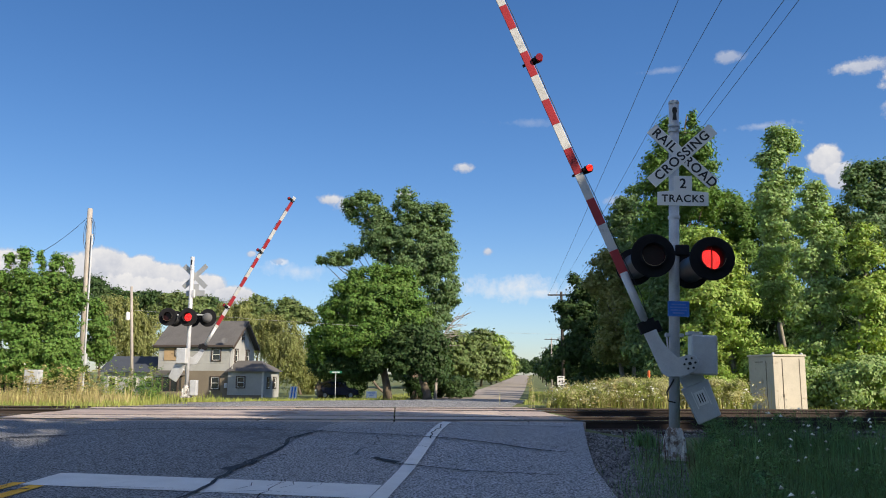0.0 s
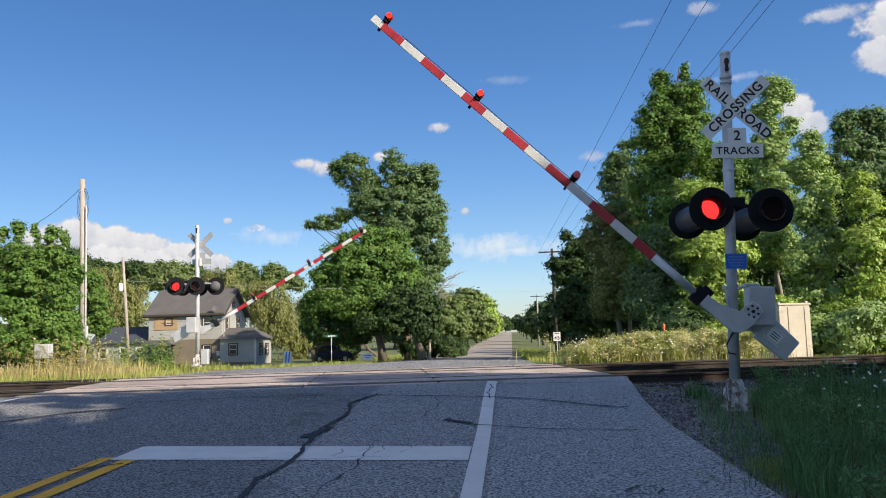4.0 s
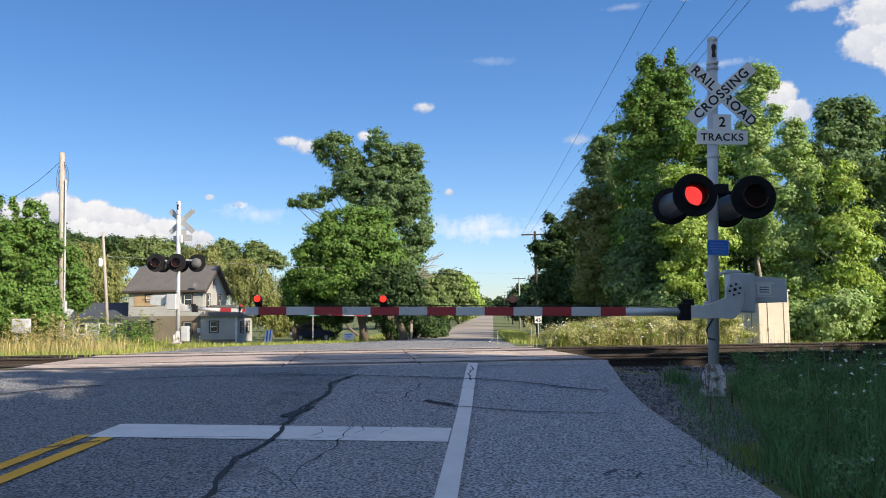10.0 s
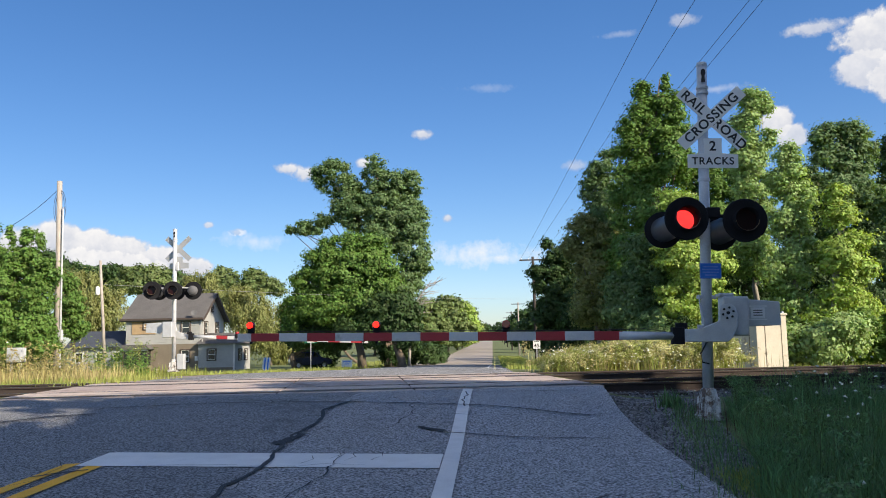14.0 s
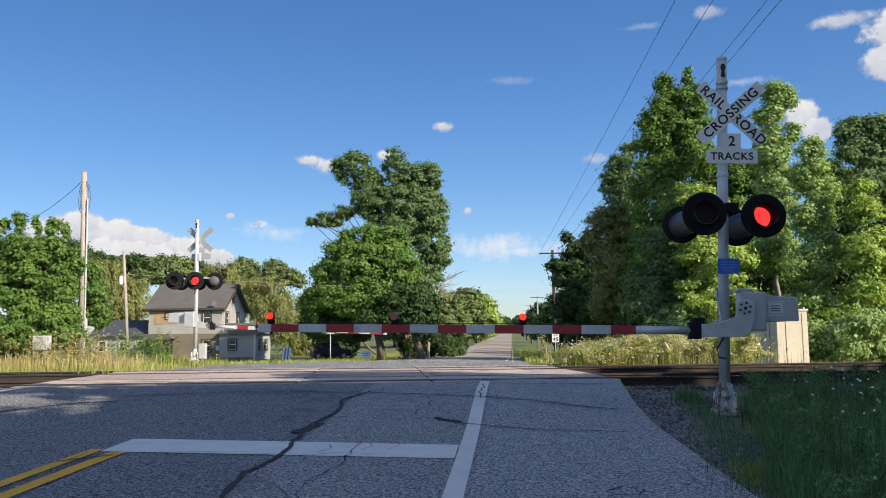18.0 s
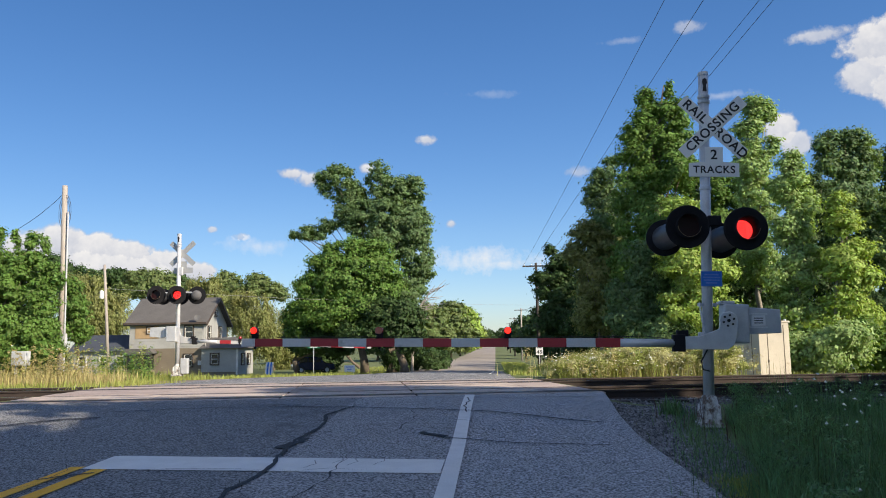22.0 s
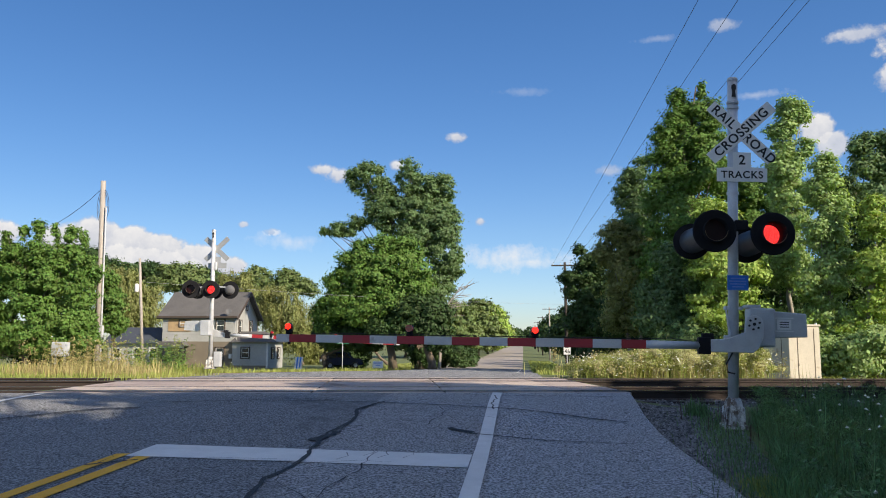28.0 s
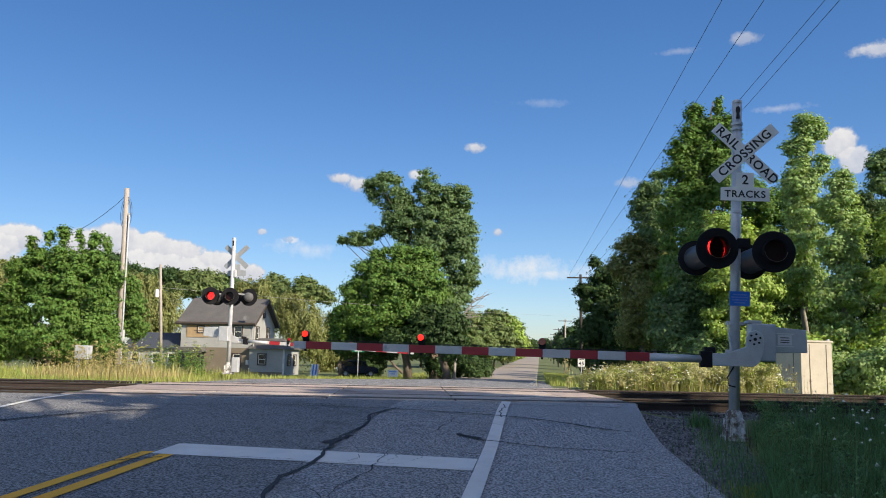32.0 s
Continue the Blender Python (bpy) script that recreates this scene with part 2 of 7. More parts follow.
GRASS_SOIL = material("grassy_soil", (0.12, 0.15, 0.055), (0.16, 0.175, 0.07), 0.35, 0.95, bump=0.8, bump_scale=22, fine_amount=0.5, stain=(0.2, 0.17, 0.09), stain_scale=0.12, stain_at=0.6)
GRAVEL = material("gravel", (0.3, 0.26, 0.22), (0.22, 0.19, 0.165), 1.2, 0.95, bump=1.0, bump_scale=45, fine_amount=0.6)
BALLAST_ST = material("ballast_stone", (0.22, 0.222, 0.226), (0.1, 0.101, 0.103), 5.0, 0.9, bump=0.5, bump_scale=60, fine_amount=0.3, island=True, random_amount=0.75)
BALLAST = material("ballast_bed", (0.1, 0.092, 0.09), (0.075, 0.065, 0.06), 3.0, 0.95, bump=1.0, bump_scale=35, fine_amount=0.6)
RAIL_RUST = material("rail_rust", (0.05, 0.036, 0.03), (0.035, 0.026, 0.022), 5.0, 0.8, bump=0.3, bump_scale=80)
RAIL_TOP = material("rail_top", (0.55, 0.53, 0.52), (0.42, 0.4, 0.39), 8.0, 0.25, metal=1.0, fine_amount=0.1)
TIE = material("tie_wood", (0.07, 0.055, 0.045), (0.045, 0.038, 0.033), 4.0, 0.9, bump=0.6, bump_scale=40, random_amount=0.25)
GALV = material("galvanised_steel", (0.62, 0.63, 0.655), (0.5, 0.51, 0.535), 5.0, 0.5, metal=0.2, bump=0.12, bump_scale=45, fine_amount=0.12)
ALU = material("cast_aluminium", (0.62, 0.63, 0.64), (0.52, 0.53, 0.55), 4.0, 0.5, metal=0.35, bump=0.25, bump_scale=70, fine_amount=0.12, stain=(0.33, 0.33, 0.34), stain_scale=3.0, stain_at=0.64)
BASE_PAINT = material("peeling_base", (0.62, 0.62, 0.6), (0.5, 0.5, 0.48), 4.0, 0.7, bump=0.4, bump_scale=40, stain=(0.14, 0.1, 0.075), stain_scale=7.0, stain_at=0.46)
BLACK_PAINT = material("black_paint", (0.012, 0.012, 0.014), (0.018, 0.018, 0.021), 4.0, 0.75, bump=0.1, fine_amount=0.2, spec=0.15)
SIGN_WHITE = material("sign_white", (0.84, 0.83, 0.82), (0.78, 0.78, 0.77), 3.0, 0.5, fine_amount=0.06)
SIGN_BACK = material("sign_back", (0.42, 0.43, 0.44), (0.36, 0.37, 0.38), 3.0, 0.5, metal=0.4, fine_amount=0.1)
SIGN_BLACK = material("sign_black", (0.02, 0.02, 0.022), None, 3.0, 0.5, fine_amount=0.05)
SIGN_BLUE = material("sign_blue", (0.03, 0.17, 0.62), (0.035, 0.18, 0.56), 3.0, 0.5, fine_amount=0.06)
SIGN_GREEN = material("sign_green", (0.02, 0.16, 0.09), None, 3.0, 0.5, fine_amount=0.06)
ARM_WHITE = material("arm_white", (0.6, 0.6, 0.59), (0.5, 0.5, 0.49), 2.0, 0.5, fine_amount=0.1, stain=(0.36, 0.355, 0.34), stain_scale=5, stain_at=0.58)
ARM_RED = material("arm_red", (0.38, 0.028, 0.035), (0.31, 0.024, 0.03), 2.0, 0.45, fine_amount=0.12)
LENS_DARK = material("dark_lens", (0.016, 0.004, 0.004), (0.024, 0.005, 0.005), 20.0, 0.35, fine_amount=0.1, spec=0.25)
GLINT = material("visor_glint", (0.3, 0.22, 0.13), None, 10, 0.4, metal=0.4)
LED = material("lit_lens", (0.5, 0.02, 0.01), None, 60, 0.4, emit=((1.0, 0.01, 0.014), 0.5))
LED_HOT = material("lit_diode", (0.6, 0.1, 0.04), None, 60, 0.4, emit=((1.0, 0.06, 0.055), 1.6))
RED_GLASS = material("red_glass", (0.25, 0.01, 0.012), (0.2, 0.008, 0.01), 20.0, 0.15, fine_amount=0.05, spec=0.7)
ARM_LED = material("arm_lamp_glow", (0.5, 0.02, 0.01), None, 60, 0.3, emit=((1.0, 0.016, 0.008), 2.2))
BARREL = material("barrel_paint", (0.075, 0.078, 0.085), (0.055, 0.057, 0.062), 4.0, 0.45, fine_amount=0.12)
HOUSING = material("dull_housing", (0.12, 0.12, 0.125), (0.09, 0.09, 0.094), 6.0, 0.7, fine_amount=0.25)
RUBBER = material("black_rubber", (0.02, 0.02, 0.02), None, 8, 0.6)
CABINET = material("cabinet_paint", (0.52, 0.47, 0.39), (0.44, 0.4, 0.33), 1.5, 0.6, bump=0.1, bump_scale=30, fine_amount=0.12, stain=(0.27, 0.21, 0.15), stain_scale=2.0, stain_at=0.58)
SEAM = material("dark_seam", (0.12, 0.1, 0.08), None, 6, 0.8)
POLE_WOOD = material("weathered_pole", (0.4, 0.36, 0.32), (0.3, 0.265, 0.235), 3.0, 0.9, bump=0.6, bump_scale=25, fine_amount=0.4, stretch=(1, 1, 0.08))
DARK_POLE = material("creosote_pole", (0.06, 0.05, 0.043), (0.042, 0.035, 0.03), 3.0, 0.9, bump=0.5, bump_scale=25, stretch=(1, 1, 0.1))
BARK = material("bark", (0.17, 0.135, 0.1), (0.11, 0.09, 0.07), 3.0, 0.95, bump=0.8, bump_scale=18, fine_amount=0.4, stretch=(1, 1, 0.25))
PALE_BARK = material("pale_bark", (0.34, 0.31, 0.26), (0.24, 0.215, 0.18), 3.0, 0.95, bump=0.6, bump_scale=18, fine_amount=0.4, stretch=(1, 1, 0.25))
WIRE = material("wire", (0.05, 0.05, 0.055), None, 6, 0.6)


def leaf_material(name, a, b, glow, amount=0.45, rnd=0.3):
    return material(name, a, b, 0.35, 0.6, fine_amount=0.12, bump_scale=3.0, island=True, random_amount=rnd, translucent=(glow, amount), spec=0.3)


LEAF_MAPLE = leaf_material("maple_leaf", (0.1, 0.19, 0.038), (0.14, 0.24, 0.05), (1.5, 1.5, 0.5), 0.22)
# base colour lowered further to deepen the shade inside crowns
LEAF_DARK = leaf_material("dark_leaf", (0.038, 0.078, 0.024), (0.062, 0.108, 0.032), (1.4, 1.5, 0.5), 0.2)
LEAF_POPLAR = leaf_material("poplar_leaf", (0.26, 0.37, 0.14), (0.31, 0.42, 0.17), (1.6, 1.6, 0.55), 0.27)
LEAF_YELLOW = leaf_material("yellow_green_leaf", (0.28, 0.4, 0.09), (0.34, 0.45, 0.12), (1.6, 1.5, 0.45), 0.27)
LEAF_COTTON = leaf_material("cottonwood_leaf", (0.125, 0.205, 0.085), (0.165, 0.25, 0.11), (1.4, 1.4, 0.5), 0.3)
LEAF_WILLOW = leaf_material("willow_leaf", (0.22, 0.245, 0.085), (0.27, 0.285, 0.11), (1.4, 1.4, 0.5), 0.25)
LEAF_FAR = leaf_material("far_leaf", (0.13, 0.185, 0.06), (0.17, 0.22, 0.08), (1.4, 1.4, 0.5), 0.22)
WEED_GREEN = leaf_material("verge_grass", (0.095, 0.18, 0.075), (0.18, 0.28, 0.12), (1.4, 1.4, 0.6), 0.25, 0.6)
WEED_TALL = leaf_material("tall_weeds", (0.24, 0.29, 0.07), (0.33, 0.35, 0.1), (1.4, 1.4, 0.5), 0.25)
WEED_DRY = leaf_material("dry_grass", (0.47, 0.42, 0.2), (0.4, 0.34, 0.15), (1.3, 1.2, 0.7), 0.25)
WEED_PALE = leaf_material("pale_seedheads", (0.52, 0.5, 0.27), (0.44, 0.42, 0.2), (1.3, 1.3, 0.7), 0.25)
WEED_RED = leaf_material("red_dock", (0.07, 0.035, 0.028), (0.1, 0.045, 0.032), (1.3, 1.1, 0.7), 0.25)
FLOWER = material("white_flower", (0.72, 0.74, 0.64), (0.62, 0.64, 0.52), 5.0, 0.8, fine_amount=0.1, island=True, random_amount=0.2)


# ---- mesh helpers ----
def part(name, bm, mat, parent=None, label="", smooth=False):
    me = bpy.data.meshes.new(name)
    if smooth:
        for f in bm.faces:
            f.smooth = True
    bm.to_mesh(me)
    bm.free()
    me.materials.append(mat)
    ob = new(name, me)
    ob.parent = parent
    if label:
        tagged(ob, label=label)
    return ob


def empty(name, m=None, **tags):
    ob = new(name)
    if m is not None:
        ob.matrix_basis = m
    return tagged(ob, **tags)


def box(sx, sy, sz, x=0, y=0, z=0, bevel=0.0, m=None, bm=None):
    """A box centred at x, y, z; bevelled edges."""
    b = bmesh.new()
    bmesh.ops.create_cube(b, size=1.0, matrix=Matrix.Translation((x, y, z)) @ Matrix.Diagonal((sx, sy, sz, 1)))
    if bevel:
        bmesh.ops.bevel(b, geom=b.edges[:], offset=bevel, segments=2, affect="EDGES", profile=0.5)
    if m is not None:
        bmesh.ops.transform(b, matrix=m, verts=b.verts)
    return joined(bm, b)


def joined(bm, b):
    if bm is None:
        return b
    me = bpy.data.meshes.new("tmp")
    b.to_mesh(me)
    b.free()
    bm.from_mesh(me)
    bpy.data.meshes.remove(me)
    return bm


def tube(points, radii, sides=10, caps=True, bm=None):
    """A tube through points with a radius at each one."""
    b = bmesh.new()
    pts = [Vector(p) for p in points]
    if isinstance(radii, (int, float)):
        radii = [radii] * len(pts)
    rings = []
    for i, p in enumerate(pts):
        d = (pts[min(i + 1, len(pts) - 1)] - pts[max(i - 1, 0)]).normalized()
        q = d.to_track_quat("Z", "Y")
        rings.append([b.verts.new(p + q @ Vector((math.cos(a) * radii[i], math.sin(a) * radii[i], 0))) for a in [2 * math.pi * k / sides for k in range(sides)]])
    for r0, r1 in zip(rings, rings[1:]):
        for k in range(sides):
            b.faces.new((r0[k], r0[(k + 1) % sides], r1[(k + 1) % sides], r1[k]))
    if caps:
        b.faces.new(rings[0][::-1])
        b.faces.new(rings[-1])
    return joined(bm, b)


def lathe(profile, sides=24, m=None, bm=None):
    """Turns (radius, height) pairs about z."""
    b = bmesh.new()
    rings = [[b.verts.new((r * math.cos(2 * math.pi * k / sides), r * math.sin(2 * math.pi * k / sides), z)) for k in range(sides)] for r, z in profile]
    for r0, r1 in zip(rings, rings[1:]):
        for k in range(sides):
            b.faces.new((r0[k], r0[(k + 1) % sides], r1[(k + 1) % sides], r1[k]))
    bmesh.ops.remove_doubles(b, verts=b.verts, dist=1e-5)
    if m is not None:
        bmesh.ops.transform(b, matrix=m, verts=b.verts)
    bmesh.ops.recalc_face_normals(b, faces=b.faces)
    return joined(bm, b)


def prism(outline, thick, m=None, bevel=0.0, bm=None):
    """An outline in x, z, made thick along y."""
    b = bmesh.new()
    f = b.faces.new([b.verts.new((x, -thick / 2, z)) for x, z in outline])
    r = bmesh.ops.extrude_face_region(b, geom=[f])
    bmesh.ops.translate(b, vec=(0, thick, 0), verts=[v for v in r["geom"] if isinstance(v, bmesh.types.BMVert)])
    bmesh.ops.recalc_face_normals(b, faces=b.faces)
    if bevel:
        bmesh.ops.bevel(b, geom=b.edges[:], offset=bevel, segments=1, affect="EDGES")
    if m is not None:
        bmesh.ops.transform(b, matrix=m, verts=b.verts)
    return joined(bm, b)


def raw(name, verts, faces, mat, parent=None, **tags):
    me = bpy.data.meshes.new(name)
    me.from_pydata(verts.tolist() if hasattr(verts, "tolist") else verts, [], faces.tolist() if hasattr(faces, "tolist") else faces)
    me.materials.append(mat)
    ob = new(name, me)
    ob.parent = parent
    return tagged(ob, **tags)


def words(text, size, mat, parent, m, name="lettering"):
    c = bpy.data.curves.new(name, "FONT")
    c.body, c.size, c.align_x, c.align_y, c.extrude, c.offset = text, size, "CENTER", "CENTER", 0.002, size * 0.018
    c.space_character = 1.12
    c.materials.append(mat)
    ob = new(name, c)
    ob.parent, ob.matrix_basis = parent, m
    return ob


# ---- ground ----
PROFILE_Y = np.array([-3000, -60, -20, -11.7, -6, -3, 0, 2.0, 3.2, 9.5, 12, 18, 30, 60, 120, 160, 270, 420, 700, 3500])
PROFILE_Z = np.array([-3, -1.2, -0.6, -0.36, -0.12, 0.0, 0.14, 0.27, 0.33, 0.335, 0.31, 0.2, -0.2, -0.95, -1.25, -1.15, -0.5, 0.9, 2.0, 3.0])
ROAD_X = -7.2
TRACK_TURN = 9.5
TRACK_U = Vector((math.cos(radians(TRACK_TURN)), math.sin(radians(TRACK_TURN)), 0))
TRACK_N = Vector((-TRACK_U.y, TRACK_U.x, 0))
TRACK_O = Vector((-3.35, 3.45, 0))
RAIL_Z = 0.345


def smooth_profile(y):
    y = np.asarray(y, float)
    return sum(np.interp(y + d, PROFILE_Y, PROFILE_Z) for d in (-1.2, -0.6, 0, 0.6, 1.2)) / 5


def road_z(x, y):
    x, y = np.asarray(x, float), np.asarray(y, float)
    d = np.abs(x - ROAD_X)
    z = smooth_profile(y) + 0.05 - 0.016 * np.minimum(d, 3.6) - 0.022 * np.clip(d - 3.6, 0, 4)
    t = (x - TRACK_O.x) * TRACK_N.x + (y - TRACK_O.y) * TRACK_N.y
    w = np.clip(1 - np.maximum(np.abs(t - 2.8) - 3.35, 0) / np.interp(d, [4.0, 5.8], [5.0, 2.6]), 0, 1)
    w = w * w * (3 - 2 * w)
    return z * (1 - w) + (RAIL_Z - 0.006) * w


def ground_z(x, y):
    x, y = np.asarray(x, float), np.asarray(y, float)
    d = np.abs(x - ROAD_X)
    z = road_z(x, y) - 0.035 - 0.02 * np.clip(d - 6.2, 0, 12) * np.where(x > ROAD_X, 1.0, 0.25)
    s = (x - TRACK_O.x) * TRACK_N.x + (y - TRACK_O.y) * TRACK_N.y
    bed = np.clip(1 - np.maximum(np.abs(s - 2.8) - 4.2, 0) / 1.8, 0, 1)
    side = np.clip((d - 5.6) / 1.0, 0, 1)
    z = z * (1 - bed * side) + (0.12 * bed * side) + 0 * z
    return z


def axis(near_lo, near_hi, step, far_lo, far_hi):
    a = list(np.arange(near_lo, near_hi + 1e-6, step))
    lo, hi, s = near_lo, near_hi, step
    while hi < far_hi or lo > far_lo:
        s *= 1.35
        hi, lo = hi + s, lo - s
        a = [max(lo, far_lo)] + a + [min(hi, far_hi)]
    return np.unique(np.array(a))


def sheet(name, xs, ys, zfun, mat, lift=0.0, **tags):
    gx, gy = np.meshgrid(xs, ys)
    v = np.stack([gx, gy, zfun(gx, gy) + lift], -1).reshape(-1, 3)
    nx, ny = len(xs), len(ys)
    i = (np.arange(ny - 1)[:, None] * nx + np.arange(nx - 1)[None]).reshape(-1)
    f = np.stack([i, i + 1, i + nx + 1, i + nx], -1)
    ob = raw(name, v, f, mat, kind="structure", **tags)
    for q in ob.data.polygons:
        q.use_smooth = True
    return ob


sheet("ground", axis(-40, 30, 0.6, -3000, 3000), axis(-20, 60, 0.6, -3000, 3500), ground_z, GRASS_SOIL, -0.01, label="grassy ground round a level crossing", category="ground")




def track_y(x, s):
    """y at which the line s metres beyond the first rail crosses x."""
    return TRACK_O.y + ((x - TRACK_O.x) * TRACK_U.y + s) / TRACK_U.x


def skewed(name, x0, x1, ya, yb, mat, lift, nx, ny, zfun=road_z, widen=None, **tags):
    """A sheet between the lines y = ya(x) and y = yb(x)."""
    xs = np.linspace(x0, x1, nx)
    w = np.linspace(0, 1, ny)
    gx, gw = np.meshgrid(xs, w)
    gy = ya(gx) * (1 - gw) + yb(gx) * gw
    if widen:
        gx = gx + (gx - x0) / (x1 - x0) * widen(gy)
    v = np.stack([gx, gy, zfun(gx, gy) + lift], -1).reshape(-1, 3)
    i = (np.arange(ny - 1)[:, None] * nx + np.arange(nx - 1)[None]).reshape(-1)
    f = np.stack([i, i + 1, i + nx + 1, i + nx], -1)
    ob = raw(name, v, f, mat, kind="structure", **tags)
    for q in ob.data.polygons:
        q.use_smooth = True
    return ob


NEAR_EDGE, FAR_EDGE = -0.55, 6.1
skewed("road", -11.5, -5.45, lambda x: -60 + 0 * x, lambda x: track_y(x, NEAR_EDGE), ASPHALT, 0.0, 18, 140, label="worn dark grey asphalt road leading up to the tracks", category="road")
skewed("road_lane", -5.45, -3.45, lambda x: -60 + 0 * x, lambda x: track_y(x, NEAR_EDGE), LANE_ASPHALT, 0.0, 8, 140, label="paler strip of worn asphalt beside the sealed joint", category="road")
skewed("shoulder_right", -3.45, -1.3, lambda x: -60 + 0 * x, lambda x: track_y(x, NEAR_EDGE), SHOULDER, 0.0, 8, 180, widen=lambda y: np.interp(y, [-60, -12, -6, -1.2, 2.0, 3.6], [0.22, 0.22, 0.2, 0.0, 0.08, 0.14]), label="paved road shoulder of coarse grey asphalt", category="shoulder")
skewed("shoulder_left", -13.2, -11.5, lambda x: -60 + 0 * x, lambda x: track_y(x, NEAR_EDGE), ASPHALT, 0.0, 8, 140, label="paved road shoulder of dark grey asphalt", category="shoulder")
skewed("road_beyond", -12.4, -2.6, lambda x: track_y(x, FAR_EDGE), lambda x: 60 + 0 * x, ASPHALT, 0.0, 25, 90, label="grey asphalt road beyond the tracks", category="road")
skewed("road_far", -11.2, -3.2, lambda x: 60 + 0 * x, lambda x: 620 + 0 * x, OLD_ROAD, 0.004, 9, 240, label="sunlit old road running straight into the distance", category="road")
skewed("side_road", -70, -12.4, lambda x: 19.5 - 0.6 * np.exp((x + 12.4) / 3), lambda x: 27 + 8 * np.exp((x + 12.4) / 4), OLD_ROAD, 0.035, 60, 12, ground_z, label="side street joining the road past the crossing", category="road")
skewed("gravel_apron", -15.8, -12.4, lambda x: track_y(x, FAR_EDGE), lambda x: 19.2 + 0 * x, GRAVEL, 0.03, 30, 20, ground_z, label="tan gravel apron beside the crossing", category="gravel")


def ribbon(name, pts, width, mat, lift=0.006, parent=None, jitter=0.0, zfun=road_z, seed=1, **tags):
    """A flat band along a line on the road, with an uneven edge."""
    rnd = random.Random(seed)
    p = []
    for (x0, y0), (x1, y1) in zip(pts, pts[1:]):
        n = max(2, int(math.hypot(x1 - x0, y1 - y0) / 0.12))
        p += [(x0 + (x1 - x0) * i / n, y0 + (y1 - y0) * i / n) for i in range(n)]
    p.append(pts[-1])
    v, f = [], []
    wob = 0
    for i, (x, y) in enumerate(p):
        a, b = p[max(i - 1, 0)], p[min(i + 1, len(p) - 1)]
        d = math.hypot(b[0] - a[0], b[1] - a[1]) or 1
        nx, ny = -(b[1] - a[1]) / d, (b[0] - a[0]) / d
        wob = wob * 0.7 + rnd.uniform(-jitter, jitter)
        w0, w1 = width / 2 * (1 + rnd.uniform(-1, 1) * min(1, jitter * 20)), width / 2 * (1 + rnd.uniform(-1, 1) * min(1, jitter * 20))
        for q, w in ((1, w0), (-1, -w1)):
            X, Y = x + nx * (w + wob), y + ny * (w + wob)
            v.append((X, Y, float(zfun(X, Y)) + lift))
        if i:
            k = 2 * i
            f.append((k - 2, k - 1, k + 1, k))
    return raw(name, v, f, mat, parent, **tags)


# ---- road markings ----
mark = dict(kind="structure", category="road marking")
ribbon("stop_line", [(-7.32, -3.35), (-3.68, -3.35)], 0.74, WHITE_LINE, 0.007, label="white stop line painted across the lane", **mark)
ribbon("edge_line_right", [(-3.58, -60), (-3.58, 2.75)], 0.17, WHITE_LINE, 0.011, label="white edge line painted along the road", **mark)
ribbon("edge_line_left", [(-11.35, -60), (-11.35, 1.2)], 0.13, WHITE_LINE, 0.011, label="white edge line painted along the road", **mark)
ribbon("edge_line_beyond_right", [(-3.48, 19), (-3.3, 60)], 0.1, WHITE_LINE, 0.011, label="white edge line beyond the tracks", **mark)
ribbon("centre_line_1", [(-7.1, -60), (-7.1, -3.75)], 0.155, YELLOW_LINE, 0.011, label="yellow centre line painted on asphalt", **mark)
ribbon("centre_line_2", [(-7.4, -60), (-7.4, -3.6)], 0.155, YELLOW_LINE, 0.011, label="yellow centre line painted on asphalt", **mark)
seal = dict(kind="structure", category="crack seal", label="black tar sealing a crack in the asphalt")
ribbon("crack_seal", [(-5.3, 0.75), (-5.53, -0.1), (-5.45, -1.1), (-5.62, -1.9), (-5.55, -2.4), (-5.42, -3.8), (-5.5, -4.7), (-5.3, -5.7), (-5.5, -7.5), (-5.35, -10)], 0.05, TAR, 0.014, jitter=0.024, seed=3, **seal)
ribbon("crack_seal", [(-5.62, -2.45), (-5.58, -2.2), (-5.5, -2.0), (-5.48, -1.8)], 0.11, TAR, 0.015, jitter=0.03, seed=5, **seal)
ribbon("crack_seal", [(-9.0, 0.1), (-7.5, 0.55), (-5.5, 0.65), (-3.75, 0.4), (-2.4, 0.15), (-1.6, 0.0)], 0.045, TAR, 0.014, jitter=0.012, seed=7, **seal)
ribbon("crack_seal", [(-4.1, -1.28), (-3.95, -1.42), (-3.75, -1.55)], 0.11, TAR, 0.014, jitter=0.02, seed=8, **seal)
ribbon("crack_seal", [(-3.8, -1.6), (-2.9, -1.85), (-1.75, -1.9)], 0.035, TAR, 0.014, jitter=0.012, seed=9, **seal)
ribbon("crack_seal", [(-3.5, 2.0), (-2.5, 2.1), (-1.5, 2.25)], 0.04, TAR, 0.014, jitter=0.012, seed=11, **seal)
ribbon("crack_seal", [(-10.8, -1.9), (-9.9, -1.0), (-9.3, -0.55), (-8.8, -0.4)], 0.06, TAR, 0.014, jitter=0.015, seed=12, **seal)
ribbon("crack_seal", [(-4.75, -2.9), (-4.7, -3.6), (-4.85, -4.6), (-4.75, -5.6)], 0.012, TAR, 0.014, jitter=0.045, seed=13, **seal)
ribbon("crack_seal", [(-6.6, 0.9), (-6.5, 0.2), (-6.7, -0.4)], 0.012, TAR, 0.014, jitter=0.05, seed=14, **seal)
